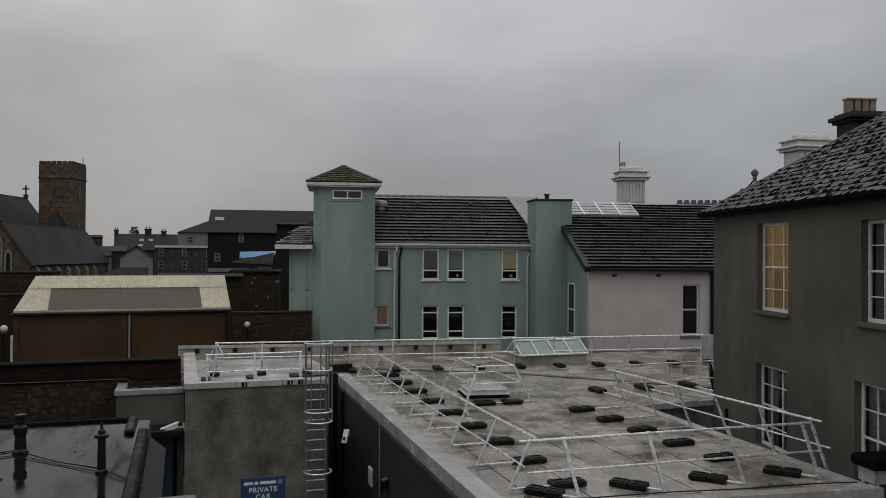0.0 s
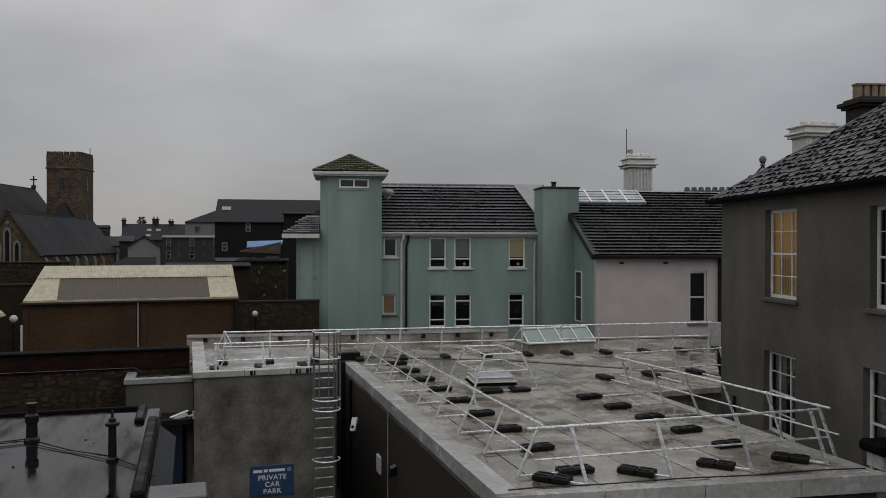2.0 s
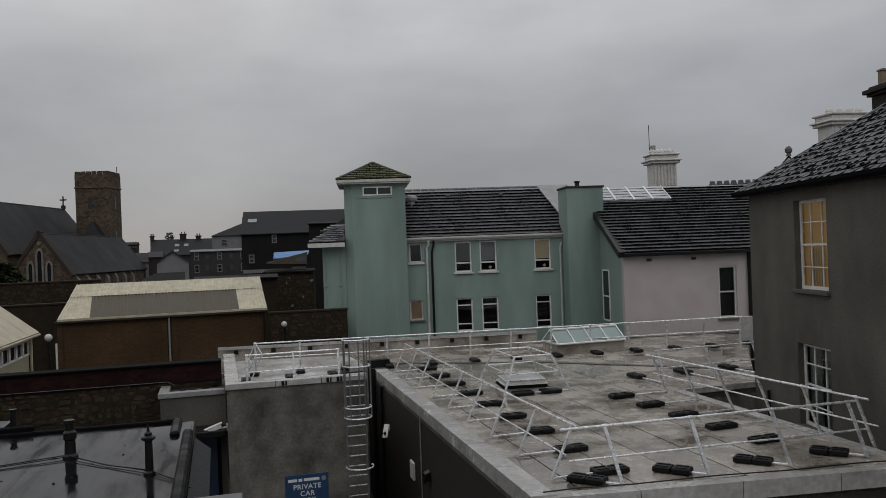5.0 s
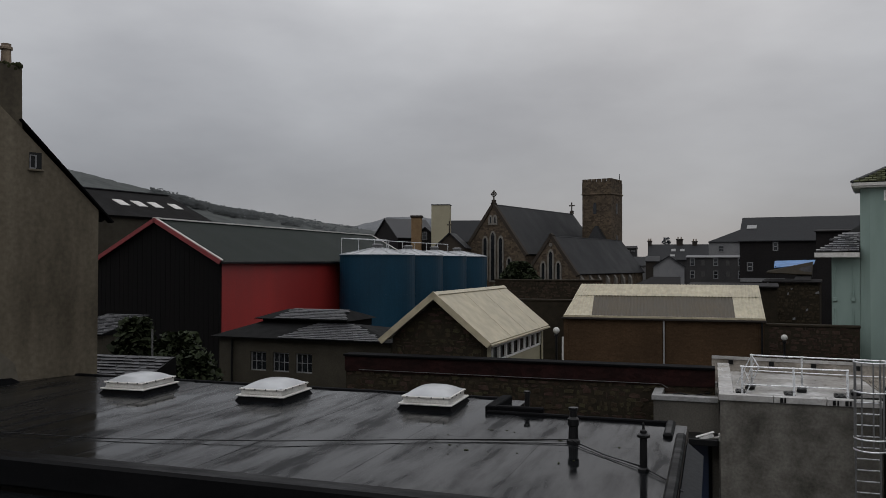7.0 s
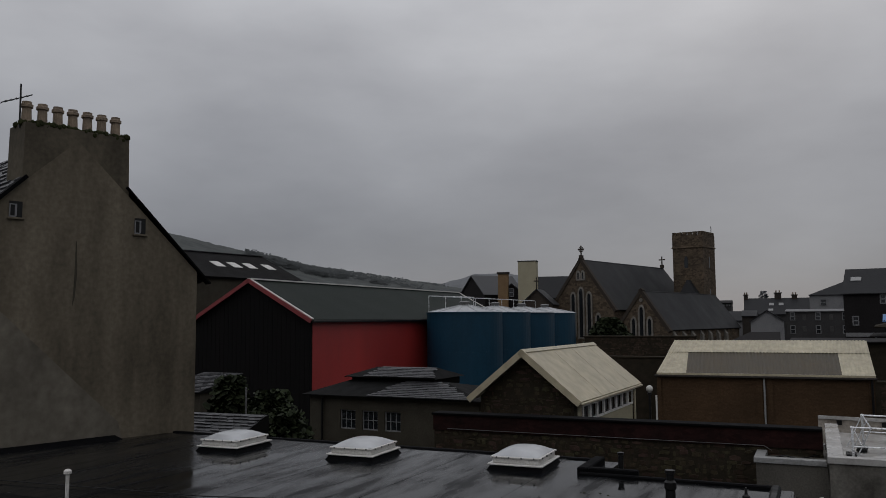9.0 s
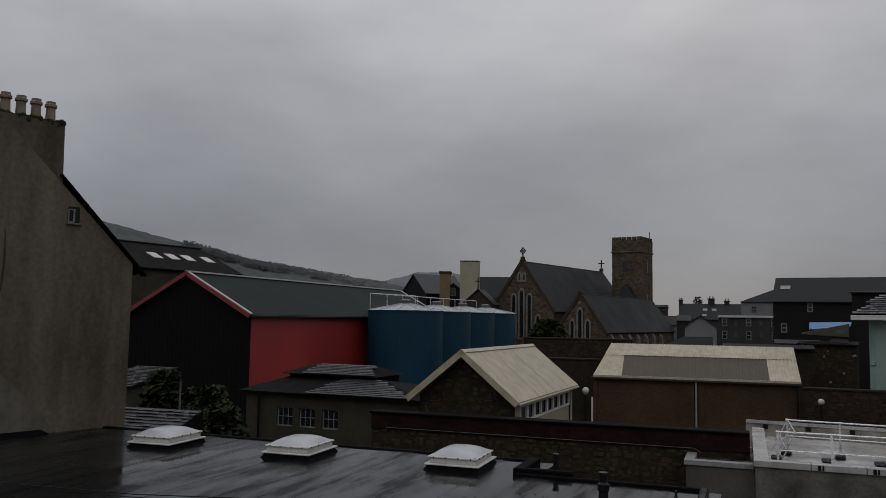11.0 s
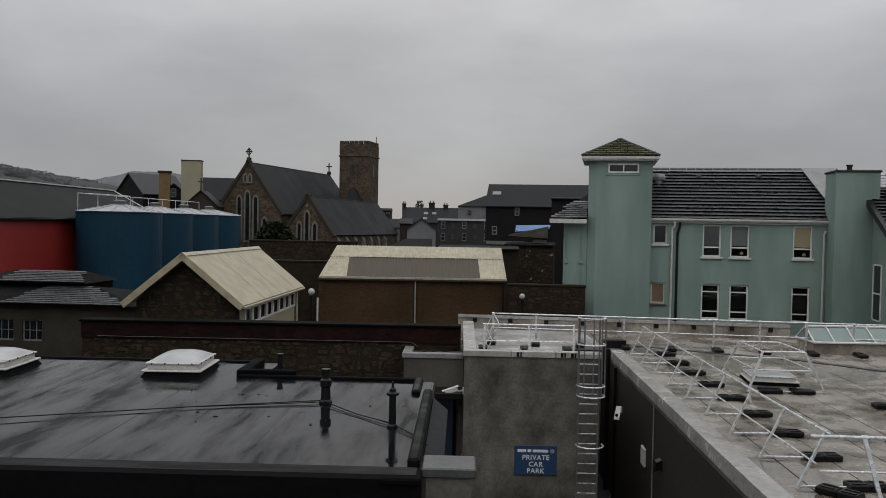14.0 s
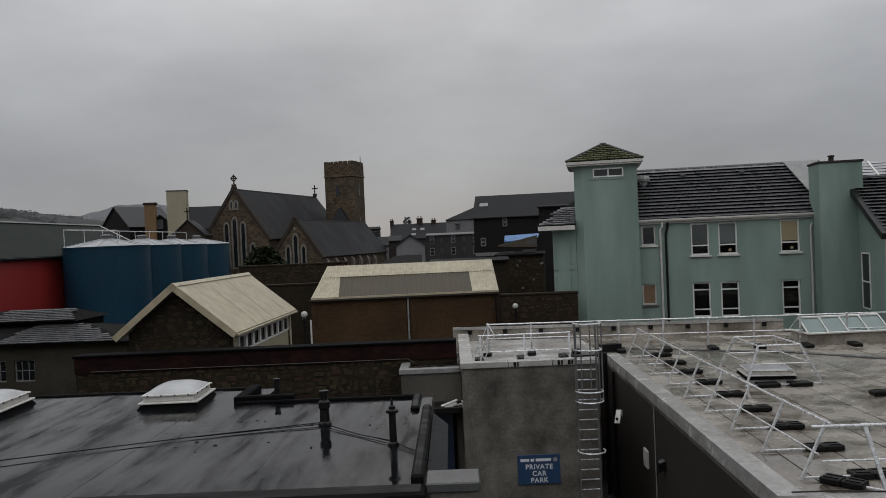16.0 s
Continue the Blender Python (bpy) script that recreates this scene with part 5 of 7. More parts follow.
# roof behind, with crested ridge
bk = thing("crested_roof_house", 18.5, 52.0, -H, -6, "slate roof with crested ridge tiles", "house")
bm = bm_new()
gable(bm, -2.6, 11, 0, 8, -H, 1.0, 1.0, 1.2)
part("wall", bm, M_TOWNWALL, bk)
bm = bm_new()
hexa(bm, [(-2.6, -0.2, 1.0), (11, -0.2, 1.0), (11, 8, 1.0), (-2.6, 8, 1.0)], [(-2.6, -0.2, 1.02), (11, -0.2, 1.02), (11, 4, 3.7), (-2.6, 4, 3.7)])
br_ = part("roof", bm, M_TOWNSLATE, bk)
for i in range(29):
    bm = bm_new()
    x = -2.6 + i * 0.47
    hexa(bm, [(x, 3.92, 3.66), (x + 0.44, 3.92, 3.66), (x + 0.44, 4.08, 3.66), (x, 4.08, 3.66)], [(x + 0.08, 3.95, 3.95), (x + 0.36, 3.95, 3.95), (x + 0.36, 4.05, 3.95), (x + 0.08, 4.05, 3.95)])
    part("crest_tile", bm, M_TILE, br_)


def ornate_chimney(x, y, z0, z1, w, d, turn, label, pots):
    g = thing("ornate_chimney", x, y, z0, turn, label, "chimney")
    h = z1 - z0
    bm = bm_new()
    box(bm, -w / 2, w / 2, -d / 2, d / 2, z0, z1 - 0.9)
    part("shaft", bm, M_DIRTYWHITE, g)
    n = 7
    for i in range(n):
        bm = bm_new()
        xx = -w / 2 + (i + 0.5) * w / n
        box(bm, xx - w / n * 0.28, xx + w / n * 0.28, -d / 2 - 0.07, -d / 2 - 0.004, z1 - 2.6, z1 - 1.1, 0.02)
        part("pilaster", bm, M_DIRTYWHITE, g)
    for o, a, b in ((0.10, 2.8, 2.65), (0.22, 1.0, 0.82), (0.34, 0.82, 0.70), (0.12, 0.70, 0.40), (0.24, 0.40, 0.28)):
        bm = bm_new()
        box(bm, -w / 2 - o, w / 2 + o, -d / 2 - o, d / 2 + o, z1 - a, z1 - b, 0.03)
        part("moulding", bm, M_DIRTYWHITE, g)
    for i in range(pots):
        bm = bm_new()
        xx = -w / 2 + (i + 0.5) * w / pots
        lathe(bm, [(0.20, z1 - 0.28), (0.23, z1 - 0.08), (0.18, z1 + 0.05), (0.06, z1 + 0.11)], xx, 0, 10)
        part("pot", bm, M_DIRTYWHITE, g)
    return g


oc = ornate_chimney(13.65, 58.5, -H, el(6.15, 60.0), 1.7, 1.3, 6, "tall white-painted chimney with mouldings and pilasters", 5)
bm = bm_new()
tube(bm, (-0.85, 0, el(5.6, 60)), (-0.85, 0, el(7.9, 60)), 0.025, 6)
part("aerial_pole", bm, M_BLACK, oc)
bm = bm_new()
box(bm, -0.75, -0.4, -0.1, 0.2, el(6.1, 60), el(6.1, 60) + 0.45, 0.05)
part("aerial_box", bm, M_PALEMETAL, oc)
ornate_chimney(22.2, 48.6, -H, el(7.9, 53.0), 2.6, 1.4, 12, "broad white-painted chimney with mouldings and scalloped pots", 4)
fin = thing("gable_with_finial", 17.3, 44.6, -H, -24, "small rendered gable with a ball finial", "gable")
bm = bm_new()
gable(bm, -0.75, 0.75, 0, 2.5, -H, el(4.0, 47.8), el(4.0, 47.8), el(5.12, 47.8))
part("wall", bm, M_DIRTYWHITE, fin)
bm = bm_new()
z = el(5.12, 47.8)
slab(bm, [(0, -0.03, z + 0.1), (0.85, -0.03, el(4.0, 47.8) + 0.05), (0.85, 2.5, el(4.0, 47.8) + 0.05), (0, 2.5, z + 0.1)], 0.07)
slab(bm, [(0, -0.03, z + 0.1), (-0.85, -0.03, el(4.0, 47.8) + 0.05), (-0.85, 2.5, el(4.0, 47.8) + 0.05), (0, 2.5, z + 0.1)], 0.07)
part("roof", bm, M_BRICKDK, fin)
bm = bm_new()
lathe(bm, [(0.14, z + 0.05), (0.10, z + 0.2), (0.18, z + 0.28), (0.2, z + 0.42), (0.12, z + 0.55), (0.03, z + 0.6)], 0, 0.0, 12)
part("finial", bm, M_CONC, fin)

# ---- grey house with sash windows ----
rh = thing("grey_house", 8.2, 24.3, -H, -84.9, "grey cement-rendered house with tall sash windows and a slate roof", "house")
EZ = 1.22
rw = [(2.72, 4.35, -1.42, 0.90), (7.32, 8.95, -1.36, 0.80), (2.68, 4.32, -5.0, -2.84), (7.10, 8.75, -5.0, -2.63)]
bm = bm_new()
wall_with_openings(bm, 0, 13.5, -H, EZ - 0.05, 0.0, 0.45, rw)
part("wall", bm, M_GREY, rh)
bm = bm_new()
box(bm, 0.0, 0.4, 0.46, 9, -H, EZ - 0.05)
box(bm, 0.4, 13.5, 8.6, 9, -H, EZ - 0.05)
box(bm, 13.1, 13.5, 0.46, 8.6, -H, EZ - 0.05)
part("outer_wall", bm, M_GREY, rh)
# unseen backing, coloured dark for the gloom inside the rooms
bm = bm_new()
box(bm, 0.45, 13.0, 1.6, 1.7, -H, EZ - 0.1)
part("dark_room_backing", bm, M_DARKWALL, rh)
for k, (x0, x1, z0, z1) in enumerate(rw):
    w_ = window(rh, x0, x1, z0, z1, 0, M_WHITE, M_CLEAR, bars_x=((1 / 3, 0.025), (2 / 3, 0.025)), bars_z=((0.25, 0.025), (0.5, 0.05), (0.75, 0.025)), fw=0.085, recess=0.16, sill=M_GREY)
    if k:
        bm = bm_new()
        rr = random.Random(k)
        n = 22
        for side in (0, 1):
            for i in range(n // 2):
                xx = (x0 + 0.1 + i * 0.055) if side == 0 else (x1 - 0.1 - i * 0.055)
                tube(bm, (xx, 0.285 + rr.uniform(0, 0.03), z0 + 0.08), (xx, 0.285 + rr.uniform(0, 0.03), z1 - 0.08), 0.032, 6)
        part("net_curtain", bm, M_NET, w_)
    else:
        bm = bm_new()
        for i in range(6):
            xx = x0 + 0.35 + i * 0.13
            box(bm, xx, xx + 0.045, 0.236, 0.244, z0 + 0.12, z0 + 1.05)
        part("blind_slats", bm, M_CREAMPALE, w_)
        bm = bm_new()
        box(bm, x0 + 0.01, x1 - 0.01, 0.265, 0.272, z0 + 0.02, z1 - 0.02)
        part("lit_blind", bm, M_LIT, w_, "warm lamplit blind")
# board under the eaves, blackened with the shade that falls there
bm = bm_new()
box(bm, -0.28, 13.6, -0.28, 0.0, EZ - 0.05, EZ + 0.02)
part("shade_black_soffit", bm, M_BLACK, rh)
gutter(rh, -0.3, 13.6, -0.26, EZ + 0.10, M_FELTEDGE, "black cast-iron gutter")
RA = radians(35)
bm = bm_new()
yr = 4.6
zr = EZ + 0.05 + (yr + 0.3) * math.tan(RA)
lowr = [(-0.3, -0.3, EZ + 0.03), (13.6, -0.3, EZ + 0.03), (13.6, 9.3, EZ + 0.03), (-0.3, 9.3, EZ + 0.03)]
va = [bm.verts.new(p) for p in lowr]
v1, v2 = bm.verts.new((-0.3 + yr + 0.3, yr, zr)), bm.verts.new((13.6 - yr - 0.3, yr, zr))
bm.faces.new(va[::-1])
bm.faces.new((va[0], va[1], v2, v1))
bm.faces.new((va[1], va[2], v2))
bm.faces.new((va[2], va[3], v1, v2))
bm.faces.new((va[3], va[0], v1))
hrf = part("roof", bm, M_TILEBED, rh, "wet grey slate hipped roof")
HIP0, HIP1 = (-0.3, -0.3, EZ + 0.07), (-0.3 + yr + 0.3, yr, zr + 0.04)
bm = bm_new()
tube(bm, HIP0, HIP1, 0.07, 8)
part("hip_roll", bm, M_TILE, hrf)
ch = thing("dark_chimney", *(Vector((8.2, 24.3)) + Vector((math.cos(radians(-84.9)), math.sin(radians(-84.9)))) * 1.62 + Vector((-math.sin(radians(-84.9)), math.cos(radians(-84.9)))) * 3.6), 1.5, -84.9, "sooty rendered chimney with buff square pots", "chimney")
bm = bm_new()
box(bm, -0.4, 0.4, -0.45, 0.45, 1.5, 3.85)
part("shaft", bm, M_BRICKDK, ch)
for o, a, b in ((0.10, 3.85, 3.93), (0.18, 3.93, 4.05), (0.06, 4.05, 4.13)):
    bm = bm_new()
    box(bm, -0.4 - o, 0.4 + o, -0.45 - o, 0.45 + o, a, b, 0.015)
    part("cap", bm, M_BRICKDK, ch)
for i in range(4):
    bm = bm_new()
    y = -0.345 + i * 0.23
    box(bm, -0.11, 0.11, y - 0.09, y + 0.09, 4.13, 4.5, 0.015)
    box(bm, -0.13, 0.13, y - 0.108, y + 0.108, 4.5, 4.56, 0.01)
    part("pot", bm, M_POT, ch)
cp = thing("capped_pier", 8.5, 15.5, RZ + 0.1, 11, "felt-capped pale pier standing on the roof corner", "pier")
part("shaft", box(bm_new(), -0.34, 0.5, -0.2, 0.25, RZ + 0.1, -4.02), M_COPING, cp)
part("cap", box(bm_new(), -0.46, 0.7, -0.34, 0.36, -4.02, -3.80, 0.05), M_FELTEDGE, cp)
bm = bm_new()
box(bm, 0, 0.5, 0, 0.12, RZ - 0.05, RZ + 1.08, 0.02)
single("corner_panel", bm, M_COPING, 11.05, 34.1, RZ - 0.05, 12, "pale metal panel at the roof's end", "panel")
bm = bm_new()
wire(bm, [(1.0, 13.75, RZ + 0.165), (1.6, 14.05, RZ + 0.13), (2.6, 14.22, RZ + 0.125), (4.2, 14.62, RZ + 0.125), (5.7, 14.86, RZ + 0.125), (7.0, 15.2, RZ + 0.125), (7.85, 15.2, RZ + 0.16)], 0.013)
single("roof_edge_cable", bm, M_BLACK, 0, 0, RZ + 0.1, 0, "black cable lying along the front coping", "cable")
bm = bm_new()
tube(bm, (0, 0, -H), (0, 0, RZ + 0.02), 0.045, 10)
single("black_rainwater_pipe", bm, M_BLACK, 8.2, 23.2, -H, 0, "black rainwater pipe at the house corner", "pipe")

# ---- beige gable house ----
gh = thing("gable_house", -18.5, 7.66, -H, 90, "weathered beige rendered gable house with a broad chimney", "house")
# local x runs along the gable towards the far eave, local y runs away behind it
bm = bm_new()
gable(bm, -3.1, 3.05, 0, 0.5, -H, 1.25, 1.25, 4.15)
part("gable_wall", bm, M_BEIGE, gh)
bm = bm_new()
box(bm, -3.1, -2.7, 0.5, 12, -H, 1.2)
box(bm, 2.65, 3.05, 0.5, 12, -H, 1.2)
part("side_wall", bm, M_BEIGE, gh)
bm = bm_new()
slab(bm, [(3.3, 0.12, 1.05), (3.3, 12, 1.05), (0, 12, 4.3), (0, 0.12, 4.3)], 0.1)
slab(bm, [(-3.3, 0.12, 1.05), (-3.3, 12, 1.05), (0, 12, 4.3), (0, 0.12, 4.3)], 0.1)
grf = part("roof", bm, M_TILEBED, gh)
bm = bm_new()
ga = math.atan2(3.25, 3.3)
tile_field(bm, (-3.3, 12, 1.08), (0, -1, 0), (math.cos(ga), 0, math.sin(ga)), 11.9, 4.6, 0.32, 0.26, rise=0.03, gap=0.02, jitter=0.4, seed=31)
g_ = part("slate_field", bm, M_SLATE, grf)
g_["kind"] = "stuff"
bm = bm_new()
slab(bm, [(3.42, -0.08, 0.98), (3.42, 0.16, 0.98), (1.15, 0.16, 3.22), (1.15, -0.08, 3.22)], 0.04)
part("verge", bm, M_FELTEDGE, gh, "dark slate verge")
bm = bm_new()
slab(bm, [(-3.42, -0.08, 0.98), (-3.42, 0.16, 0.98), (-1.15, 0.16, 3.22), (-1.15, -0.08, 3.22)], 0.08)
part("verge", bm, M_FELTEDGE, gh, "dark slate verge")
bm = bm_new()
hexa(bm, [(-1.22, 0.004, 2.0), (1.22, 0.004, 2.0), (1.22, 0.95, 2.0), (-1.22, 0.95, 2.0)], [(-1.18, 0.008, 4.40), (1.18, 0.008, 4.40), (1.18, 0.93, 4.40), (-1.18, 0.93, 4.40)])
gch = part("chimney", bm, M_SOOTY, gh, "broad rendered chimney stack")
bm = bm_new()
rg = random.Random(8)
for i in range(420):
    x, y = rg.uniform(-1.19, 1.19), rg.uniform(0.0, 0.85) - 0.02 * (i % 2)
    s = rg.uniform(0.02, 0.085)
    bmesh.ops.create_icosphere(bm, subdivisions=1, radius=1, matrix=Matrix.Translation((x, y, 4.42 - (rg.random() ** 2 * 0.09 if y < 0.03 else 0))) @ Matrix.Diagonal((s, s * (0.35 if y < 0.03 else 1), s * 1.1, 1)))
ms = part("moss", bm, M_MOSS, gch, "clumps of moss on the chimney head")
ms["kind"] = "stuff"
for i in range(7):
    bm = bm_new()
    x = -1.02 + i * 0.34
    lathe(bm, [(0.13, 4.40), (0.115, 4.48), (0.10, 4.80), (0.135, 4.82), (0.135, 4.88), (0.105, 4.90), (0.105, 4.95)], x, 0.42, 12)
    part("chimney_pot", bm, M_POT, gch)
ae = thing("tv_aerial", -18.5 - 0.3, 7.66 - 1.2, 4.3, 90, "thin black television aerial on the chimney head", "aerial")
part("mast", tube(bm_new(), (0, 0, 4.3), (0, 0, 5.3), 0.02, 6), M_BLACK, ae)
part("boom", tube(bm_new(), (-0.4, 0, 4.8), (0.25, 0, 5.1), 0.012, 5), M_BLACK, ae)
for k in range(6):
    x_ = -0.36 + k * 0.11
    z_ = 4.8 + (x_ + 0.4) * 0.46
    part("element", tube(bm_new(), (x_, -0.2 + 0.012 * k, z_), (x_, 0.2 - 0.012 * k, z_), 0.009, 5), M_BLACK, ae)
for x0, x1, z0, z1 in ((1.36, 1.64, 2.11, 2.49), (-1.45, -1.18, 2.27, 2.62)):
    # no hole is cut: the recess's darkness is this black sheet
    bm = bm_new()
    box(bm, x0, x1, -0.012, -0.004, z0, z1)
    pn = part("attic_pane", bm, M_BLACK, gh, "flat black sheet coloured as the attic opening's shade")
    xm_ = (x0 + x1) / 2
    bm = bm_new()
    for a, b, c, d in ((x0, xm_, z0, z0 + 0.03), (x0, x0 + 0.022, z0 + 0.03, z1 - 0.06), (xm_ - 0.02, xm_ + 0.02, z0 + 0.03, z1 - 0.06), (x0 + 0.022, xm_ - 0.02, z1 - 0.08, z1 - 0.06)):
        box(bm, a, b, -0.03, -0.013, c, d)
    part("attic_frame", bm, M_TOWNWHITE, pn)
    part("attic_sill", box(bm_new(), x0 - 0.04, x1 + 0.04, -0.06, -0.003, z0 - 0.05, z0 - 0.003, 0.01), M_BEIGE, pn)
bm = bm_new()
ring = [(-3.08, DZ - 0.1), (1.2, DZ - 0.1), (1.07, -2.3), (-3.08, 1.73)]
hexa(bm, [(x, -0.035, z) for x, z in ring], [(x, 0.0, z) for x, z in ring])
part("old_roof_scar", bm, M_SCAR, gh, "paler rendered outline of a vanished lean-to")
bm = bm_new()
hexa(bm, [(-3.08, -0.16, DZ), (1.15, -0.16, DZ), (1.15, -0.036, DZ), (-3.08, -0.036, DZ)], [(-3.08, -0.07, DZ + 0.06), (1.0, -0.07, DZ + 0.08), (1.0, -0.036, DZ + 0.10), (-3.08, -0.036, DZ + 0.08)])
part("wall_flashing", bm, M_FELTEDGE, gh, "lead flashing at the foot of the gable")
bm = bm_new()
ring = [(-0.05, 0.35), (0.0, 0.55), (0.045, 1.1), (0.01, 1.85), (-0.01, 1.8), (-0.02, 1.0)]
hexa(bm, [(x, -0.003, z) for x, z in ring], [(x, 0.0, z) for x, z in ring])
part("tar_patch", bm, M_HUTWALL, gh, "dark smear of old tar over a crack")

# ---- gabled store with the cream metal roof ----
ys = thing("cream_roof_store", -15.77, 23.56, -H, 16, "rubble stone store with a cream sheet-metal gabled roof", "house")
YW, YL, YE, YR = 3.5, 8.3, -2.75, -1.22
bm = bm_new()
gable(bm, -YW, 0, 0, 0.4, -H, YE, YE, YR - 0.1)
gbw = part("gable_wall", bm, M_MORTAR, ys, "rubble stone gable wall")
bm = bm_new()
box(bm, -YW, -YW + 0.3, 0.4, YL, -H, YE - 0.05)
box(bm, -0.3, 0, 0.4, YL, -H, YE - 0.92)
box(bm, -0.3, 0, 0.4, YL, YE - 0.28, YE - 0.06)
box(bm, -0.3, 0, 0.4, 0.9, YE - 0.92, YE - 0.28)
part("side_wall", bm, M_CREAMWALL, ys, "cream rendered side wall")
bm = bm_new()
ry = YR + 0.12
for s in (0, 1):
    xe = 0.35 if s else -YW - 0.35
    ze = YE - 0.06
    slab(bm, [(xe, -0.35, ze), (xe, YL + 0.3, ze), (-YW / 2, YL + 0.3, ry), (-YW / 2, -0.35, ry)], 0.09)
yr_ = part("roof", bm, M_CREAM, ys)
for i in range(3):
    # lapped sheet joints
    bm = bm_new()
    y = 2.4 + i * 2.3
    slab(bm, [(0.345, y, YE - 0.052), (0.345, y + 0.02, YE - 0.052), (-YW / 2 + 0.2, y + 0.02, ry - 0.085), (-YW / 2 + 0.2, y, ry - 0.085)], 0.006)
    part("sheet_joint", bm, M_CREAM, yr_)
bm = bm_new()
slab(bm, [(-YW / 2 + 0.13, -0.36, ry - 0.055), (-YW / 2 + 0.13, YL + 0.31, ry - 0.055), (-YW / 2, YL + 0.31, ry + 0.05), (-YW / 2, -0.36, ry + 0.05)], 0.02)
slab(bm, [(-YW / 2 - 0.13, -0.36, ry - 0.055), (-YW / 2 - 0.13, YL + 0.31, ry - 0.055), (-YW / 2, YL + 0.31, ry + 0.05), (-YW / 2, -0.36, ry + 0.05)], 0.02)
part("ridge_cap", bm, M_CREAMPALE, yr_, "weathered pale ridge cap")
bm = bm_new()
slab(bm, [(0.40, -0.42, YE - 0.05), (0.40, -0.36, YE - 0.05), (-YW / 2, -0.36, ry + 0.06), (-YW / 2, -0.42, ry + 0.06)], 0.22)
slab(bm, [(-YW - 0.40, -0.42, YE - 0.05), (-YW - 0.40, -0.36, YE - 0.05), (-YW / 2, -0.36, ry + 0.06), (-YW / 2, -0.42, ry + 0.06)], 0.22)
part("barge_board", bm, M_CREAM, yr_)
bm = bm_new()
box(bm, 0.30, 0.40, -0.3, YL + 0.3, YE - 0.19, YE - 0.10, 0.02)
part("gutter", bm, M_CREAMPALE, ys)
for i in range(8):
    bm = bm_new()
    y0 = 0.95 + i * 0.92
    for a, b, c, d in ((y0, y0 + 0.09, YE - 0.90, YE - 0.3), (y0 + 0.82, y0 + 0.88, YE - 0.90, YE - 0.3), (y0, y0 + 0.88, YE - 0.92, YE - 0.85), (y0, y0 + 0.88, YE - 0.36, YE - 0.28)):
        box(bm, -0.03, 0.04, a, b, c, d)
    wn1 = part("side_window", bm, M_WHITE, ys)
    bm = bm_new()
    box(bm, -0.10, -0.08, y0, y0 + 0.88, YE - 0.90, YE - 0.3)
    part("pane", bm, M_GLASS, wn1)
pipe(ys, "downpipe", [(0.1, YL, YE - 0.3), (0.1, YL, -H)], 0.05, M_CREAMPALE)

# ---- brown hall with the corrugated roof ----
bh = thing("brown_hall", -14.55, 36.94, -H, 21.5, "long brown brick hall with a cream corrugated roof", "house")
BW = 4.6
EB = -2.63
bm = bm_new()
box(bm, -BW, BW, 0, 9, -H, EB - 0.1)
part("wall", bm, M_BROWNWALL, bh)
for x0, x1 in ((-BW, -BW + 0.2), (-0.22, 0.05), (0.25, 0.5), (BW - 0.2, BW)):
    bm = bm_new()
    box(bm, x0, x1, -0.06, -0.003, -H, EB - 0.12)
    part("pier", bm, M_BROWNWALL, bh)
pipe(bh, "downpipe", [(0.14, -0.1, EB - 0.1), (0.14, -0.1, -H)], 0.042, M_PALEMETAL, "pale plastic downpipe")
pipe(bh, "downpipe", [(BW - 0.1, -0.12, EB - 0.1), (BW - 0.1, -0.12, -H)], 0.05, M_BLACK)
bm = bm_new()
box(bm, -BW - 0.1, BW + 0.1, -0.22, -0.08, EB - 0.12, EB - 0.02, 0.02)
part("gutter", bm, M_DARKWALL, bh)


def corrugated(bm, pts, pitch, amp, n_up=1):
    """A corrugated sheet between four corners: low left, low right, high right, high left."""
    a, b, c, d = [Vector(p) for p in pts]
    nrm = (b - a).cross(d - a).normalized()
    if nrm.z < 0:
        nrm = -nrm
    n = max(4, int((b - a).length / pitch) * 4)
    lo, hi = [], []
    for i in range(n + 1):
        f = i / n
        h = nrm * amp * math.sin(i * math.pi / 2)
        lo.append(bm.verts.new(a.lerp(b, f) + h))
        hi.append(bm.verts.new(d.lerp(c, f) + h))
    for i in range(n):
        bm.faces.new((lo[i], lo[i + 1], hi[i + 1], hi[i]))
    return bm


def hall_pt(x, f, lift=0.0):
    """A point on the hall's front roof slope: f from eave to crown."""
    xx = x + (0.62 * f if x < -BW + 0.3 else 0)
    return (xx, -0.1 + 2.7 * f, EB + 1.45 * f + lift)


bm = bm_new()
hexa(bm, [(-BW - 0.05, -0.05, EB - 0.08), (BW + 0.05, -0.05, EB - 0.08), (BW + 0.05, 9, EB - 0.08), (-BW - 0.05, 9, EB - 0.08)],
     [(-BW + 0.55, 2.6, EB + 1.36), (BW + 0.05, 2.6, EB + 1.36), (BW + 0.05, 6.5, EB + 1.36), (-BW + 0.55, 6.5, EB + 1.36)])
hr = part("roof", bm, M_DARKWALL, bh)
sheets = [(-BW, -BW + 1.35, 0.0, 0.66, M_CREAMPALE), (-BW + 1.35, BW - 1.25, 0.0, 0.64, M_OLIVE), (BW - 1.25, BW + 0.06, 0.0, 0.66, M_CREAMPALE), (-BW, BW + 0.06, 0.62, 1.0, M_CREAMPALE)]
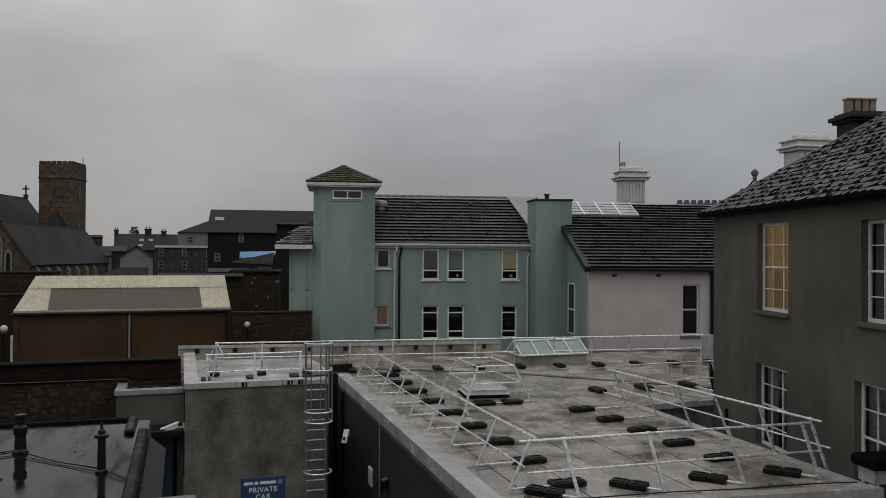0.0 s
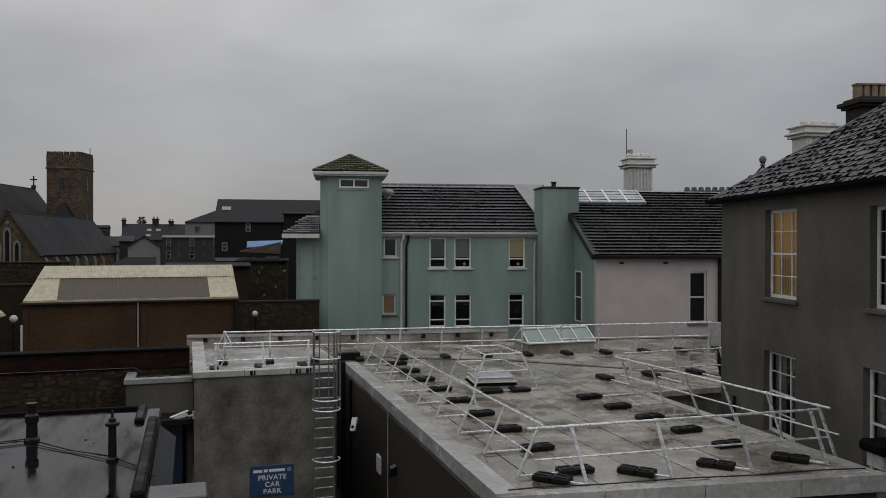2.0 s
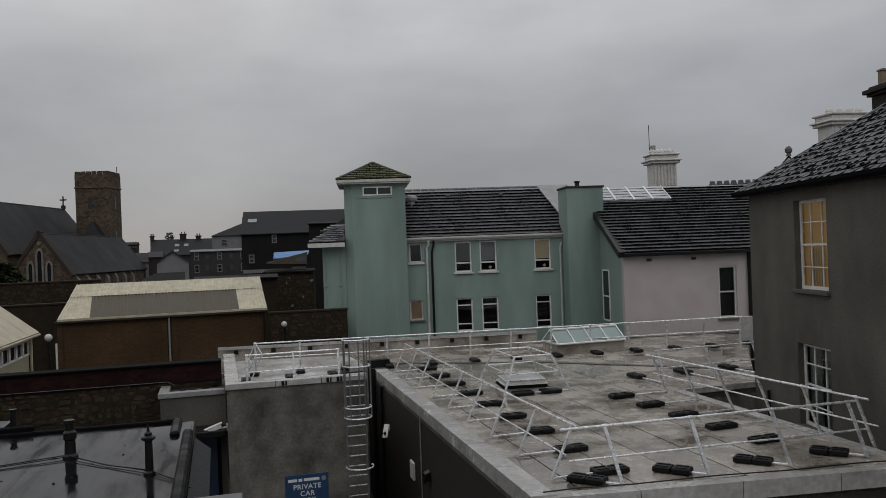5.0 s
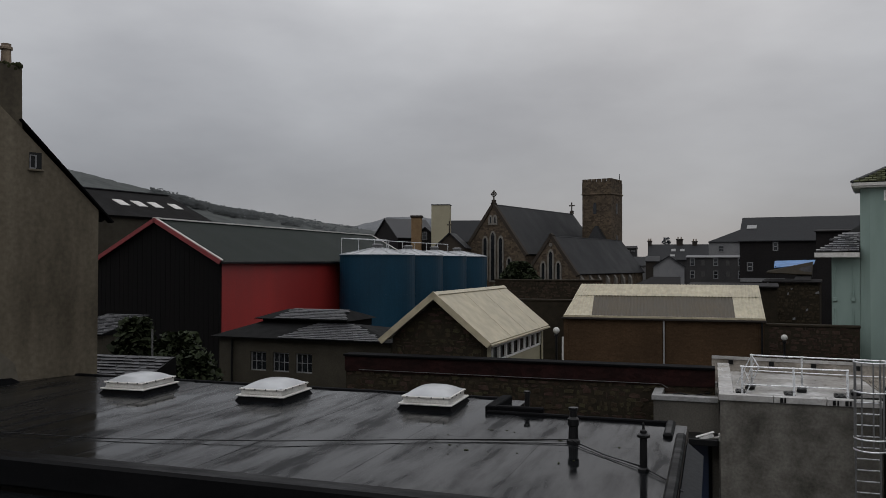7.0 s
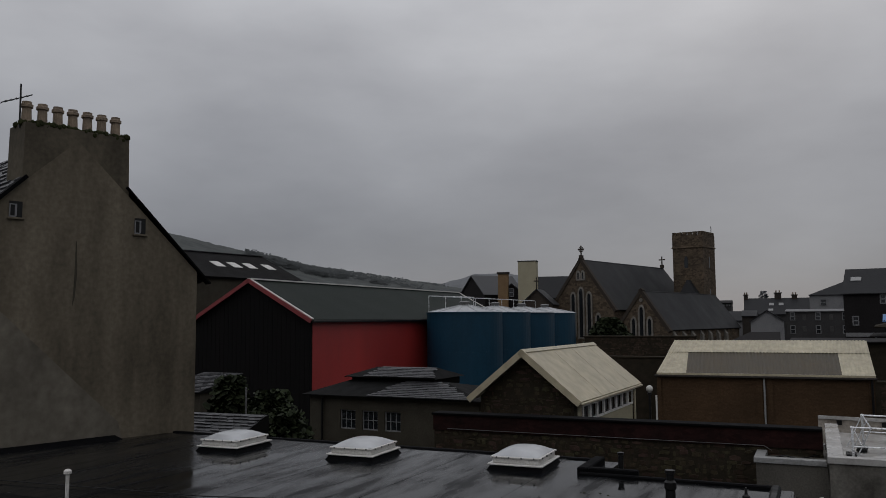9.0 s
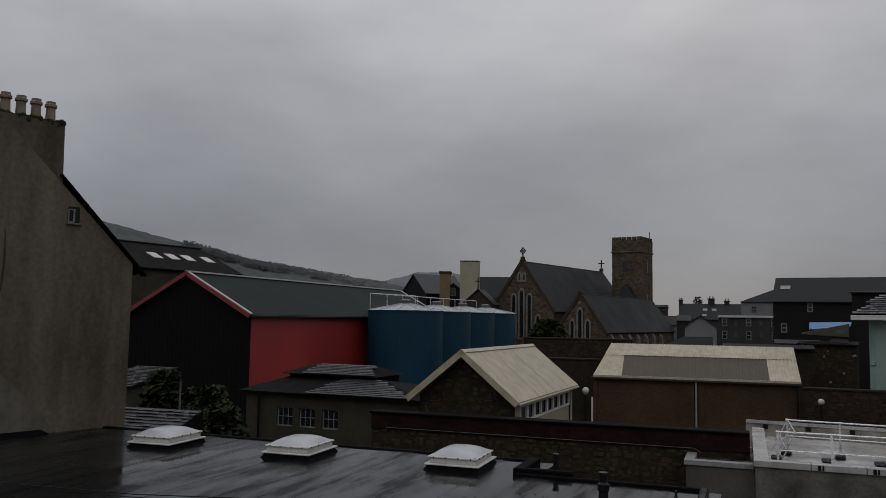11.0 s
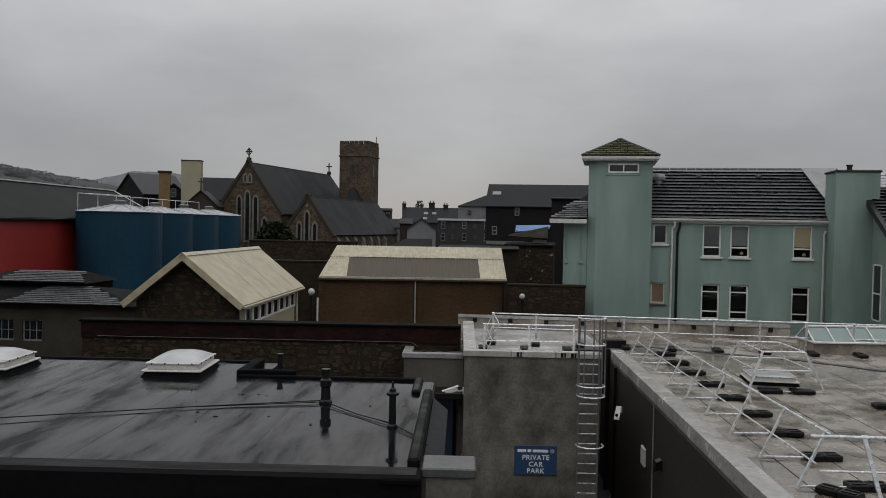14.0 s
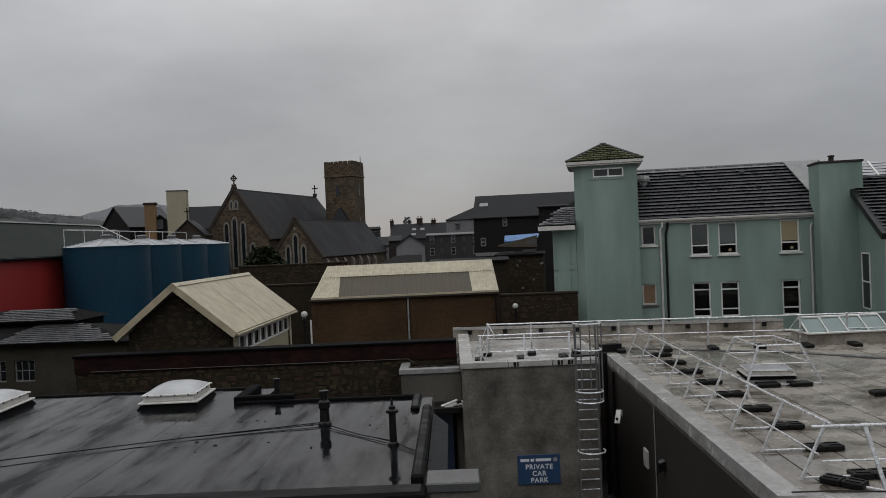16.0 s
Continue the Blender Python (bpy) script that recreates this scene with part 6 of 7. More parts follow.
for k, (x0, x1, f0, f1, m_) in enumerate(sheets):
    bm = bm_new()
    lift = 0.05 + 0.03 * (k == 3)
    corrugated(bm, [hall_pt(x0, f0, lift), hall_pt(x1, f0, lift), hall_pt(x1, f1, lift), hall_pt(x0, f1, lift)], 0.15, 0.016)
    part("roof_sheet", bm, m_, hr, "brown translucent sheeting" if k == 1 else "cream corrugated sheeting")
for f in ((0.0, 0.025),):
    bm = bm_new()
    box(bm, -BW, BW + 0.06, -0.14, -0.06, EB - 0.03, EB + 0.07)
    part("eaves_trim", bm, M_CREAM, hr)


def globe_lamp(x, y, z, label):
    g = thing("globe_lamp", x, y, -H, 0, label, "street lamp", group="globe lamps")
    bm = bm_new()
    tube(bm, (0, 0, -H), (0, 0, z - 0.2), 0.05, 8)
    tube(bm, (0, 0, z - 0.24), (0, 0, z - 0.16), 0.09, 10)
    part("pole", bm, M_BLACK, g)
    bm = bm_new()
    bmesh.ops.create_uvsphere(bm, u_segments=18, v_segments=12, radius=0.145, matrix=Matrix.Translation((0, 0, z)))
    for f in bm.faces:
        f.smooth = True
    part("globe", bm, M_LAMPGLOBE, g, "white glass globe")
    return g


for az, e, d in ((28.64, -4.78, 35.0), (13.66, -4.89, 39.5)):
    globe_lamp(-math.sin(radians(az)) * d, math.cos(radians(az)) * d, el(e, d), "lamp post with a white glass globe")
bm = bm_new()
box(bm, -0.035, 0.035, -0.035, 0.035, -H, el(-5.2, 34.5), 0.01)
single("white_marker_post", bm, M_DIRTYWHITE, -16.3, 30.4, -H, 20, "white post beside the brown hall", "post")
# rough walls beside and behind the hall
YARD = []
for x, y, t, x0, x1, zt, m_, lab in ((-9.55, 38.8, 14, -0.6, 3.2, el(-4.0, 40), M_STONE, "dark rubble yard wall beside the brown hall"), (-22.5, 40.5, 20, -3.2, 2.9, el(-1.2, 46), M_STONE, "dark stone wall between store and hall"), (-21.5, 37.5, 20, -2.0, 2.0, el(-2.6, 43), M_MORTAR, "low dark stone wall behind the store")):
    bm = bm_new()
    box(bm, x0, x1, 0, 0.5, -H, zt - 0.1)
    box(bm, x0 - 0.05, x1 + 0.05, -0.05, 0.55, zt - 0.1, zt, 0.02)
    yw_ = single("yard_wall", bm, M_MORTAR, x, y, -H, t, lab, "wall", "structure")
    YARD.append((yw_, x0, x1, zt - 0.1))

# ---- blue tanks ----
T1, T4 = Vector((-39.6, 45.1)), Vector((-43.7, 61.0))
tank0 = None
for k in range(4):
    c = T1.lerp(T4, k / 3)
    if tank0 is None:
        tank0 = g = thing("storage_tank", c.x, c.y, -H, 0, "tall petrol blue steel storage tank with a shallow zinc roof", "tank", group="row of storage tanks")
        bm = bm_new()
        lathe(bm, [(2.8, -H), (2.8, -5.2), (2.82, -5.2), (2.82, -5.1), (2.8, -5.1), (2.8, -2.4), (2.82, -2.4), (2.82, -2.3), (2.8, -2.3), (2.8, 0.48), (2.86, 0.48), (2.86, 0.56)], 0, 0, 48)
        part("shell", bm, M_BLUE, g)
        bm = bm_new()
        lathe(bm, [(2.84, 0.57), (2.7, 0.60), (0.4, 1.06), (0.02, 1.10)], 0, 0, 24)
        part("tank_roof", bm, M_TANKTOP, g, "shallow conical zinc roof")
        for i in range(12):
            a = radians(i * 30)
            bm = bm_new()
            tube(bm, (2.8 * math.cos(a), 2.8 * math.sin(a), 0.60), (0.3 * math.cos(a), 0.3 * math.sin(a), 1.10), 0.03, 5)
            part("roof_seam", bm, M_TANKTOP, g)
        bm = bm_new()
        lathe(bm, [(0.34, 1.02), (0.34, 1.25), (0.42, 1.27), (0.42, 1.33), (0.2, 1.40)], 0, 0, 14)
        part("roof_vent", bm, M_STEELDK, g)
    else:
        copy_thing(tank0, pose(c.x, c.y, 0))
tr0 = thing("tank_handrail", T1.x, T1.y, 0.6, 14.5, "thin galvanised handrail over the tank roofs", "handrail")
for i in range(9):
    bm = bm_new()
    y = -2.4 + i * 2.6
    tube(bm, (-1.7, y, 0.6), (-1.7, y, 1.75), 0.025, 6)
    part("post", bm, M_GALV, tr0)
bm = bm_new()
tube(bm, (-1.7, -2.4, 1.75), (-1.7, 18.4, 1.75), 0.03, 6)
tube(bm, (-1.7, -2.4, 1.75), (1.6, -1.7, 1.60), 0.03, 6)
tube(bm, (1.6, -1.7, 1.60), (1.6, -1.7, 0.6), 0.03, 6)
part("rail", bm, M_GALV, tr0)

# ---- red shed ----
rs = thing("red_shed", -37.9, 29.4, -H, 17, "large shed with red cladding, black gable and grey-green roof", "shed")
SWD, SLN, SE, SR = 8.77, 30.4, 0.10, 2.45
bm = bm_new()
gable(bm, -SWD, 0, 0, 0.25, -H, SE, SE, SR)
part("gable_wall", bm, M_BLACKCLAD, rs, "black timber-clad gable")
for i in range(26):
    bm = bm_new()
    x = -SWD + 0.17 + i * 0.337
    top = SE + (SR - SE) * (1 - abs(x + SWD / 2) / (SWD / 2)) - 0.12
    box(bm, x - 0.155, x + 0.155, -0.016, -0.004, -H, top)
    part("plank", bm, M_BLACKCLAD, rs)
bm = bm_new()
box(bm, -0.25, 0, 0.26, SLN, -H, SE - 0.02)
part("side_wall", bm, M_RED, rs, "bright red steel cladding")
bm = bm_new()
slab(bm, [(0.25, -0.2, SE - 0.03), (0.25, SLN, SE - 0.03), (-SWD / 2, SLN, SR + 0.1), (-SWD / 2, -0.2, SR + 0.1)], 0.12)
slab(bm, [(-SWD - 0.25, -0.2, SE - 0.03), (-SWD - 0.25, SLN, SE - 0.03), (-SWD / 2, SLN, SR + 0.1), (-SWD / 2, -0.2, SR + 0.1)], 0.12)
srf = part("roof", bm, M_SHEDROOF, rs)
bm = bm_new()
for s in (0.30, -SWD - 0.30):
    slab(bm, [(s, -0.30, SE - 0.02), (s, -0.21, SE - 0.02), (-SWD / 2, -0.21, SR + 0.16), (-SWD / 2, -0.30, SR + 0.16)], 0.24)
part("barge_board", bm, M_REDTRIM, srf, "dull red barge board")
bm = bm_new()
slab(bm, [(0.32, -0.2, SE + 0.04), (0.32, -0.04, SE + 0.04), (-SWD / 2, -0.04, SR + 0.19), (-SWD / 2, -0.2, SR + 0.19)], 0.05)
box(bm, -SWD / 2 - 0.15, -SWD / 2 + 0.15, -0.2, SLN, SR + 0.10, SR + 0.19)
slab(bm, [(0.32, SLN - 0.1, SE + 0.04), (0.32, SLN + 0.1, SE + 0.04), (-SWD / 2, SLN + 0.1, SR + 0.19), (-SWD / 2, SLN - 0.1, SR + 0.19)], 0.05)
part("ridge_flashing", bm, M_DIRTYWHITE, srf, "pale metal flashing")
bm = bm_new()
box(bm, 0.26, 0.42, -0.2, SLN, SE - 0.2, SE - 0.06, 0.02)
part("gutter", bm, M_BLACK, rs)

# ---- big dark shed behind, with rooflights ----
ds = thing("rooflit_shed", -66.8, 45.8, -H, 8, "dark slate-roofed hall with four pale roof windows", "shed")
ez, rz_ = el(2.81, 76.8), el(4.83, 75)
bm = bm_new()
gable(bm, -5.5, 5.5, -18, -0.3, -H, ez - 0.1, ez - 0.1, rz_ - 0.15)
part("wall", bm, M_HUTWALL, ds)
bm = bm_new()
for s in (-5.8, 5.8):
    slab(bm, [(s, -18.3, ez), (s, 0, ez), (0, 0, rz_), (0, -18.3, rz_)], 0.18)
drf = part("roof", bm, M_BLACKCLAD, ds)
bm = bm_new()
box(bm, -0.18, 0.18, -18.3, 0.02, rz_ - 0.02, rz_ + 0.08, 0.02)
part("ridge_tile", bm, M_TOWNSLATE, drf)
for y_ in (-8.2, -6.3, -4.5, -2.2):
    bm = bm_new()
    fa, fb = 0.40, 0.60
    slab(bm, [(5.8 * fa, y_, rz_ + (ez - rz_) * fa + 0.06), (5.8 * fa, y_ + 0.95, rz_ + (ez - rz_) * fa + 0.06), (5.8 * fb, y_ + 0.95, rz_ + (ez - rz_) * fb + 0.06), (5.8 * fb, y_, rz_ + (ez - rz_) * fb + 0.06)], 0.05)
    part("roof_window", bm, M_DIRTYWHITE, drf, "pale roof window")

# ---- hut with the stepped slate roof ----
ht = thing("slate_hut", -30.0, 23.3, -H, 15, "low rendered outhouse with a stepped slate roof", "house")
HE = -3.38
hwins = [(1.67 + k * 1.17, 2.50 + k * 1.17, -4.83, -3.98) for k in range(3)]
bm = bm_new()
wall_with_openings(bm, 0, 8.6, -H, HE, 0, 0.3, hwins)
part("wall", bm, M_HUTWALL, ht)
for h_ in hwins:
    window(ht, *h_, 0, M_TOWNWHITE, M_GLASS, bars_x=((1 / 3, 0.028), (2 / 3, 0.028)), bars_z=((0.5, 0.028),), fw=0.055, recess=0.08)
bm = bm_new()
box(bm, 0, 8.6, 0.31, 5.2, -H, HE - 0.02)
part("back_wall", bm, M_HUTWALL, ht)
bm = bm_new()
hexa(bm, [(-0.25, -0.3, HE), (8.9, -0.3, HE), (8.9, 5.5, HE), (-0.25, 5.5, HE)], [(-0.25, -0.3, HE + 0.05), (8.9, -0.3, HE + 0.05), (6.2, 1.7, HE + 0.62), (1.2, 1.7, HE + 0.62)])
hrf2 = part("roof", bm, M_TILEBED, ht)
bm = bm_new()
sl2 = math.hypot(2.0, 0.57)
tile_field(bm, (-0.25, -0.33, HE + 0.08), (1, 0, 0), (0, 2.0 / sl2, 0.57 / sl2), 9.1, sl2, 0.27, 0.2, rise=0.03, gap=0.015, jitter=0.12, seed=40, clip=lambda s, v: s > 3.6 + v * 0.4 and s < 8.85 - v * 1.3)
h1 = part("slate_field", bm, M_SLATE, hrf2)
h1["kind"] = "stuff"
bm = bm_new()
box(bm, 1.2, 5.6, 1.65, 4.2, HE + 0.4, HE + 0.74)
hexa(bm, [(0.9, 1.4, HE + 0.74), (5.8, 1.4, HE + 0.74), (5.8, 4.4, HE + 0.74), (0.9, 4.4, HE + 0.74)], [(0.9, 1.4, HE + 0.77), (5.8, 1.4, HE + 0.77), (5.2, 2.8, HE + 1.16), (1.9, 2.8, HE + 1.16)])
part("raised_roof", bm, M_TILEBED, hrf2)
bm = bm_new()
sl3 = math.hypot(1.4, 0.39)
tile_field(bm, (0.9, 1.38, HE + 0.80), (1, 0, 0), (0, 1.4 / sl3, 0.39 / sl3), 4.9, sl3, 0.27, 0.2, rise=0.03, gap=0.015, jitter=0.12, seed=41, clip=lambda s, v: s > 1.0 + v * 0.3 and s < 4.9 - v * 0.5)
h2 = part("slate_field", bm, M_SLATE, hrf2)
h2["kind"] = "stuff"
pipe(ht, "downpipe", [(0.75, -0.1, HE - 0.1), (0.75, -0.1, -H)], 0.05, M_BLACK)


# low slate roofs and bushes in the yard
def lean_roof(name, x, y, turn, w, d, z0, z1, label, seed):
    g = thing(name, x, y, -H, turn, label, "outbuilding")
    bm = bm_new()
    box(bm, 0, w, 0.1, d, -H, z0)
    part("wall", bm, M_HUTWALL, g)
    bm = bm_new()
    hexa(bm, [(-0.1, -0.1, z0), (w + 0.1, -0.1, z0), (w + 0.1, d + 0.1, z0), (-0.1, d + 0.1, z0)], [(-0.1, -0.1, z0 + 0.04), (w + 0.1, -0.1, z0 + 0.04), (w + 0.1, d + 0.1, z1), (-0.1, d + 0.1, z1)])
    r = part("roof", bm, M_TILEBED, g)
    bm = bm_new()
    sl = math.hypot(d + 0.2, z1 - z0 - 0.04)
    tile_field(bm, (-0.1, -0.12, z0 + 0.06), (1, 0, 0), (0, (d + 0.2) / sl, (z1 - z0 - 0.04) / sl), w + 0.2, sl, 0.28, 0.22, rise=0.04, gap=0.02, jitter=0.2, seed=seed)
    s = part("slate_field", bm, M_SLATE, r)
    s["kind"] = "stuff"


lean_roof("slate_lean_to", -25.6, 11.6, 22, 4.2, 2.8, -4.15, -3.1, "old slated lean-to behind the felt roof", 51)
lean_roof("slate_outhouse", -36.6, 19.4, 17, 2.4, 3.0, el(-4.8, 40), el(-3.5, 43), "low slated outhouse beside the black gable", 52)

bm = bm_new()
tube(bm, (0, 0, -H), (0, 0, el(-4.5, 30)), 0.035, 8)
single("thin_post", bm, M_STEELDK, -25.1, 16.6, -H, 0, "thin grey metal post in the yard", "post")


def bush(name, x, y, z0, h, r, n, label, category, seed, leaf=M_LEAF, taper=1.6):
    """A shrub: a short forked stem and a crown of many small leaves."""
    rg = random.Random(seed)
    g = thing(name, x, y, z0, 0, label, category)
    bm = bm_new()
    tube(bm, (0, 0, z0), (0, 0, z0 + h * 0.6), 0.09, 6, 0.04)
    for k in range(6):
        a = rg.uniform(0, 6.28)
        tube(bm, (0, 0, z0 + h * rg.uniform(0.1, 0.5)), (math.cos(a) * r * 0.6, math.sin(a) * r * 0.6, z0 + h * rg.uniform(0.5, 0.9)), 0.04, 5, 0.015)
    part("trunk", bm, M_MORTAR, g)
    bm = bm_new()
    for k in range(n):
        t = rg.random()
        zz = z0 + h * (0.08 + 0.92 * t)
        rr = r * (1.0 - 0.75 * t ** taper) * rg.uniform(0.35, 1.0) * (1 + 0.3 * noise.noise(Vector((k * 0.13, seed, 0))))
        a = rg.uniform(0, 6.283)
        c = Vector((math.cos(a) * rr, math.sin(a) * rr, zz))
        s = rg.uniform(0.06, 0.13) * (0.6 + 0.1 * h)
        e = Euler((rg.uniform(-1, 1), rg.uniform(-1, 1), rg.uniform(0, 6.28)))
        p = [Vector(q) * s for q in ((-0.5, -1, 0), (0.5, -1, 0.1), (0.7, 0.4, 0), (0, 1.2, -0.15), (-0.7, 0.4, 0))]
        bm.faces.new([bm.verts.new(c + e.to_matrix() @ q) for q in p])
    cr = part("crown", bm, leaf, g)
    cr["kind"] = "stuff"
    return g


bush("shrub", -26.8, 17.0, -H, H + el(-3.8, 31.5), 1.9, 3200, "dark unkempt shrub in the yard", "shrub", 61)
bush("shrub", -28.6, 20.2, -H, H + el(-4.9, 34), 2.5, 3600, "dark overgrown shrub below the black gable", "shrub", 63)
bush("shrub", -25.4, 18.6, -H, H + el(-6.2, 31), 2.2, 2600, "low tangled shrub behind the felt roof", "shrub", 62)
bush("evergreen_tree", -41.4, 68.4, -H, H + el(0.05, 80), 2.75, 18000, "dark rounded evergreen before the church", "tree", 64, taper=5.0)

# ---- church ----
cc = thing("church", -54.5, 83.8, -H, 3.4, "sandstone church with slate roofs and a battlemented tower", "church")
CW, CL = 4.4, 24.0
AZ, CE = 7.2, 1.35


def lancet(parent, xc, z0, z1, w, y, trim=True):
    def ring(ww, zb, zt):
        pts = [(xc - ww / 2, zb), (xc + ww / 2, zb), (xc + ww / 2, zt - ww * 0.9)]
        for k in range(1, 5):
            a = k / 5
            pts.append((xc + ww / 2 * (1 - a ** 1.5), zt - ww * 0.9 + ww * 0.9 * math.sin(a * math.pi / 2)))
        pts.append((xc, zt))
        for k in range(4, 0, -1):
            a = k / 5
            pts.append((xc - ww / 2 * (1 - a ** 1.5), zt - ww * 0.9 + ww * 0.9 * math.sin(a * math.pi / 2)))
        pts.append((xc - ww / 2, zt - ww * 0.9))
        return pts
    bm = bm_new()
    r = ring(w, z0, z1)
    hexa(bm, [(x, y - 0.06, z) for x, z in r], [(x, y - 0.02, z) for x, z in r])
    ob = part("lancet_window", bm, M_GLASS, parent)
    if trim:
        bm = bm_new()
        o, i_ = ring(w + 0.42, z0 - 0.2, z1 + 0.26), ring(w, z0, z1)
        vo, vi = [bm.verts.new((x, y - 0.12, z)) for x, z in o], [bm.verts.new((x, y - 0.12, z)) for x, z in i_]
        vo2, vi2 = [bm.verts.new((x, y - 0.004, z)) for x, z in o], [bm.verts.new((x, y - 0.004, z)) for x, z in i_]
        k = len(vo)
        for j in range(k):
            q = (j + 1) % k
            bm.faces.new((vo[j], vo[q], vi[q], vi[j]))
            bm.faces.new((vo[j], vo2[j], vo2[q], vo[q]))
            bm.faces.new((vi[j], vi[q], vi2[q], vi2[j]))
        part("stone_surround", bm, M_CHTRIM, ob)
    return ob


def church_block(x0, x1, y0, y1, ze, za, verge=True):
    xm = (x0 + x1) / 2
    bm = bm_new()
    gable(bm, x0, x1, y0, y0 + 0.7, -H, ze, ze, za)
    part("gable_wall", bm, M_CHSTONE, cc)
    bm = bm_new()
    box(bm, x0, x0 + 0.6, y0 + 0.7, y1, -H, ze)
    box(bm, x1 - 0.6, x1, y0 + 0.7, y1, -H, ze)
    gable(bm, x0, x1, y1 - 0.6, y1, -H, ze, ze, za - 0.1)
    part("side_wall", bm, M_CHSTONE, cc)
    bm = bm_new()
    dz = (za - ze) / (xm - x0) * 0.3
    slab(bm, [(x0 - 0.3, y0 + 0.5, ze - dz), (x0 - 0.3, y1, ze - dz), (xm, y1, za), (xm, y0 + 0.5, za)], 0.15)
    slab(bm, [(x1 + 0.3, y0 + 0.5, ze - dz), (x1 + 0.3, y1, ze - dz), (xm, y1, za), (xm, y0 + 0.5, za)], 0.15)
    bmesh.ops.translate(bm, verts=bm.verts, vec=(0, 0, 0.12))
    r = part("roof", bm, M_CHSLATE, cc, "blue-grey slate roof")
    bm = bm_new()
    for s in (x0 - 0.35, x1 + 0.35):
        slab(bm, [(s, y0 - 0.12, ze - dz + 0.05), (s, y0 + 0.5, ze - dz + 0.05), (xm, y0 + 0.5, za + 0.4), (xm, y0 - 0.12, za + 0.4)], 0.38)
    part("gable_coping", bm, M_CHBED, r, "dark stone coping")
    return r


church_block(-CW, CW, 0, CL, CE, AZ)
church_block(4.5, 10.9, 0.4, 23.5, -1.05, 3.15)
for x, z0, z1, w in ((-1.1, -2.0, 3.1, 0.46), (0, -2.2, 3.7, 0.5), (1.1, -2.2, 3.1, 0.46), (2.3, -2.2, 0.5, 0.42)):
    lancet(cc, x, z0, z1, w, 0)
for x in (-0.32, 0.32):
    lancet(cc, x, 4.9, 5.7, 0.22, 0)
for x, z0, z1, w in ((6.7, -2.4, 0.0, 0.4), (7.7, -2.4, 1.35, 0.44), (8.7, -2.4, 0.0, 0.4)):
    lancet(cc, x, z0, z1, w, 0.4)
bm = bm_new()
tube(bm, (7.7, 0.36, 2.15), (7.7, 0.28, 2.15), 0.22, 12)
part("round_window", bm, M_CHTRIM, cc)


def stone_cross(x, y, z, s, ring):
    bm = bm_new()
    box(bm, x - 0.25 * s, x + 0.25 * s, y - 0.25 * s, y + 0.25 * s, z, z + 0.5 * s)
    tube(bm, (x, y, z + 0.4 * s), (x, y, z + 1.9 * s), 0.1 * s, 6)
    tube(bm, (x - 0.5 * s, y, z + 1.35 * s), (x + 0.5 * s, y, z + 1.35 * s), 0.1 * s, 6)
    if ring:
        for k in range(14):
            a, b = 2 * math.pi * k / 14, 2 * math.pi * (k + 1) / 14
            tube(bm, (x + 0.36 * s * math.cos(a), y, z + 1.35 * s + 0.36 * s * math.sin(a)), (x + 0.36 * s * math.cos(b), y, z + 1.35 * s + 0.36 * s * math.sin(b)), 0.07 * s, 5)
    part("stone_cross", bm, M_CHBED, cc)


stone_cross(0, 0.2, AZ + 0.2, 0.85, True)
stone_cross(0.0, CL - 0.3, AZ + 0.1, 0.9, False)
# tower, with the stair roof against it
tx, ty = 3.46, 19.6
bm = bm_new()
box(bm, tx, tx + 4.3, ty, ty + 4.3, -H, 9.6)
ct = part("tower", bm, M_CHSTONE, cc)
bm = bm_new()
box(bm, tx - 0.12, tx + 4.42, ty - 0.12, ty + 4.42, 9.6, 9.8, 0.04)
box(bm, tx - 0.02, tx + 4.32, ty - 0.02, ty + 4.32, 9.8, 11.4)
part("parapet", bm, M_CHSTONE, ct)
for i in range(6):
    for s, along in ((0, 0), (1, 1), (2, 0), (3, 1)):
        f = i / 6 * 4.3
        bm = bm_new()
        if s == 0:
            box(bm, tx + f + 0.05, tx + f + 0.58, ty - 0.02, ty + 0.35, 11.4, 11.85)
        elif s == 1:
            box(bm, tx + 3.95, tx + 4.32, ty + f + 0.05, ty + f + 0.58, 11.4, 11.85)
        elif s == 2:
            box(bm, tx + f + 0.05, tx + f + 0.58, ty + 3.95, ty + 4.32, 11.4, 11.85)
        else:
            box(bm, tx - 0.02, tx + 0.35, ty + f + 0.05, ty + f + 0.58, 11.4, 11.85)
        part("merlon", bm, M_CHSTONE, ct)
lancet(cc, tx + 1.9, 6.9, 8.5, 0.5, ty - 0.0, trim=False)
bm = bm_new()
for z0, z1 in ((6.9, 8.4), (2.8, 3.9)):
    bm = bm_new()
    box(bm, tx + 4.302, tx + 4.33, ty + 2.0, ty + 2.35, z0, z1)
    part("side_lancet", bm, M_GLASS, ct)
bm = bm_new()
tube(bm, (tx + 4.0, ty + 4.0, 11.4), (tx + 4.0, ty + 4.0, 12.8), 0.05, 6)
part("flagpole", bm, M_BLACK, ct)
bm = bm_new()
hexa(bm, [(4.0, ty - 2.6, 0.9), (8.7, ty - 2.6, 0.9), (8.7, ty - 0.02, 0.9), (4.0, ty - 0.02, 0.9)], [(5.6, ty - 0.6, 5.2), (5.9, ty - 0.6, 5.2), (5.9, ty - 0.02, 5.2), (5.6, ty - 0.02, 5.2)])
part("stair_roof", bm, M_CHSLATE, cc)
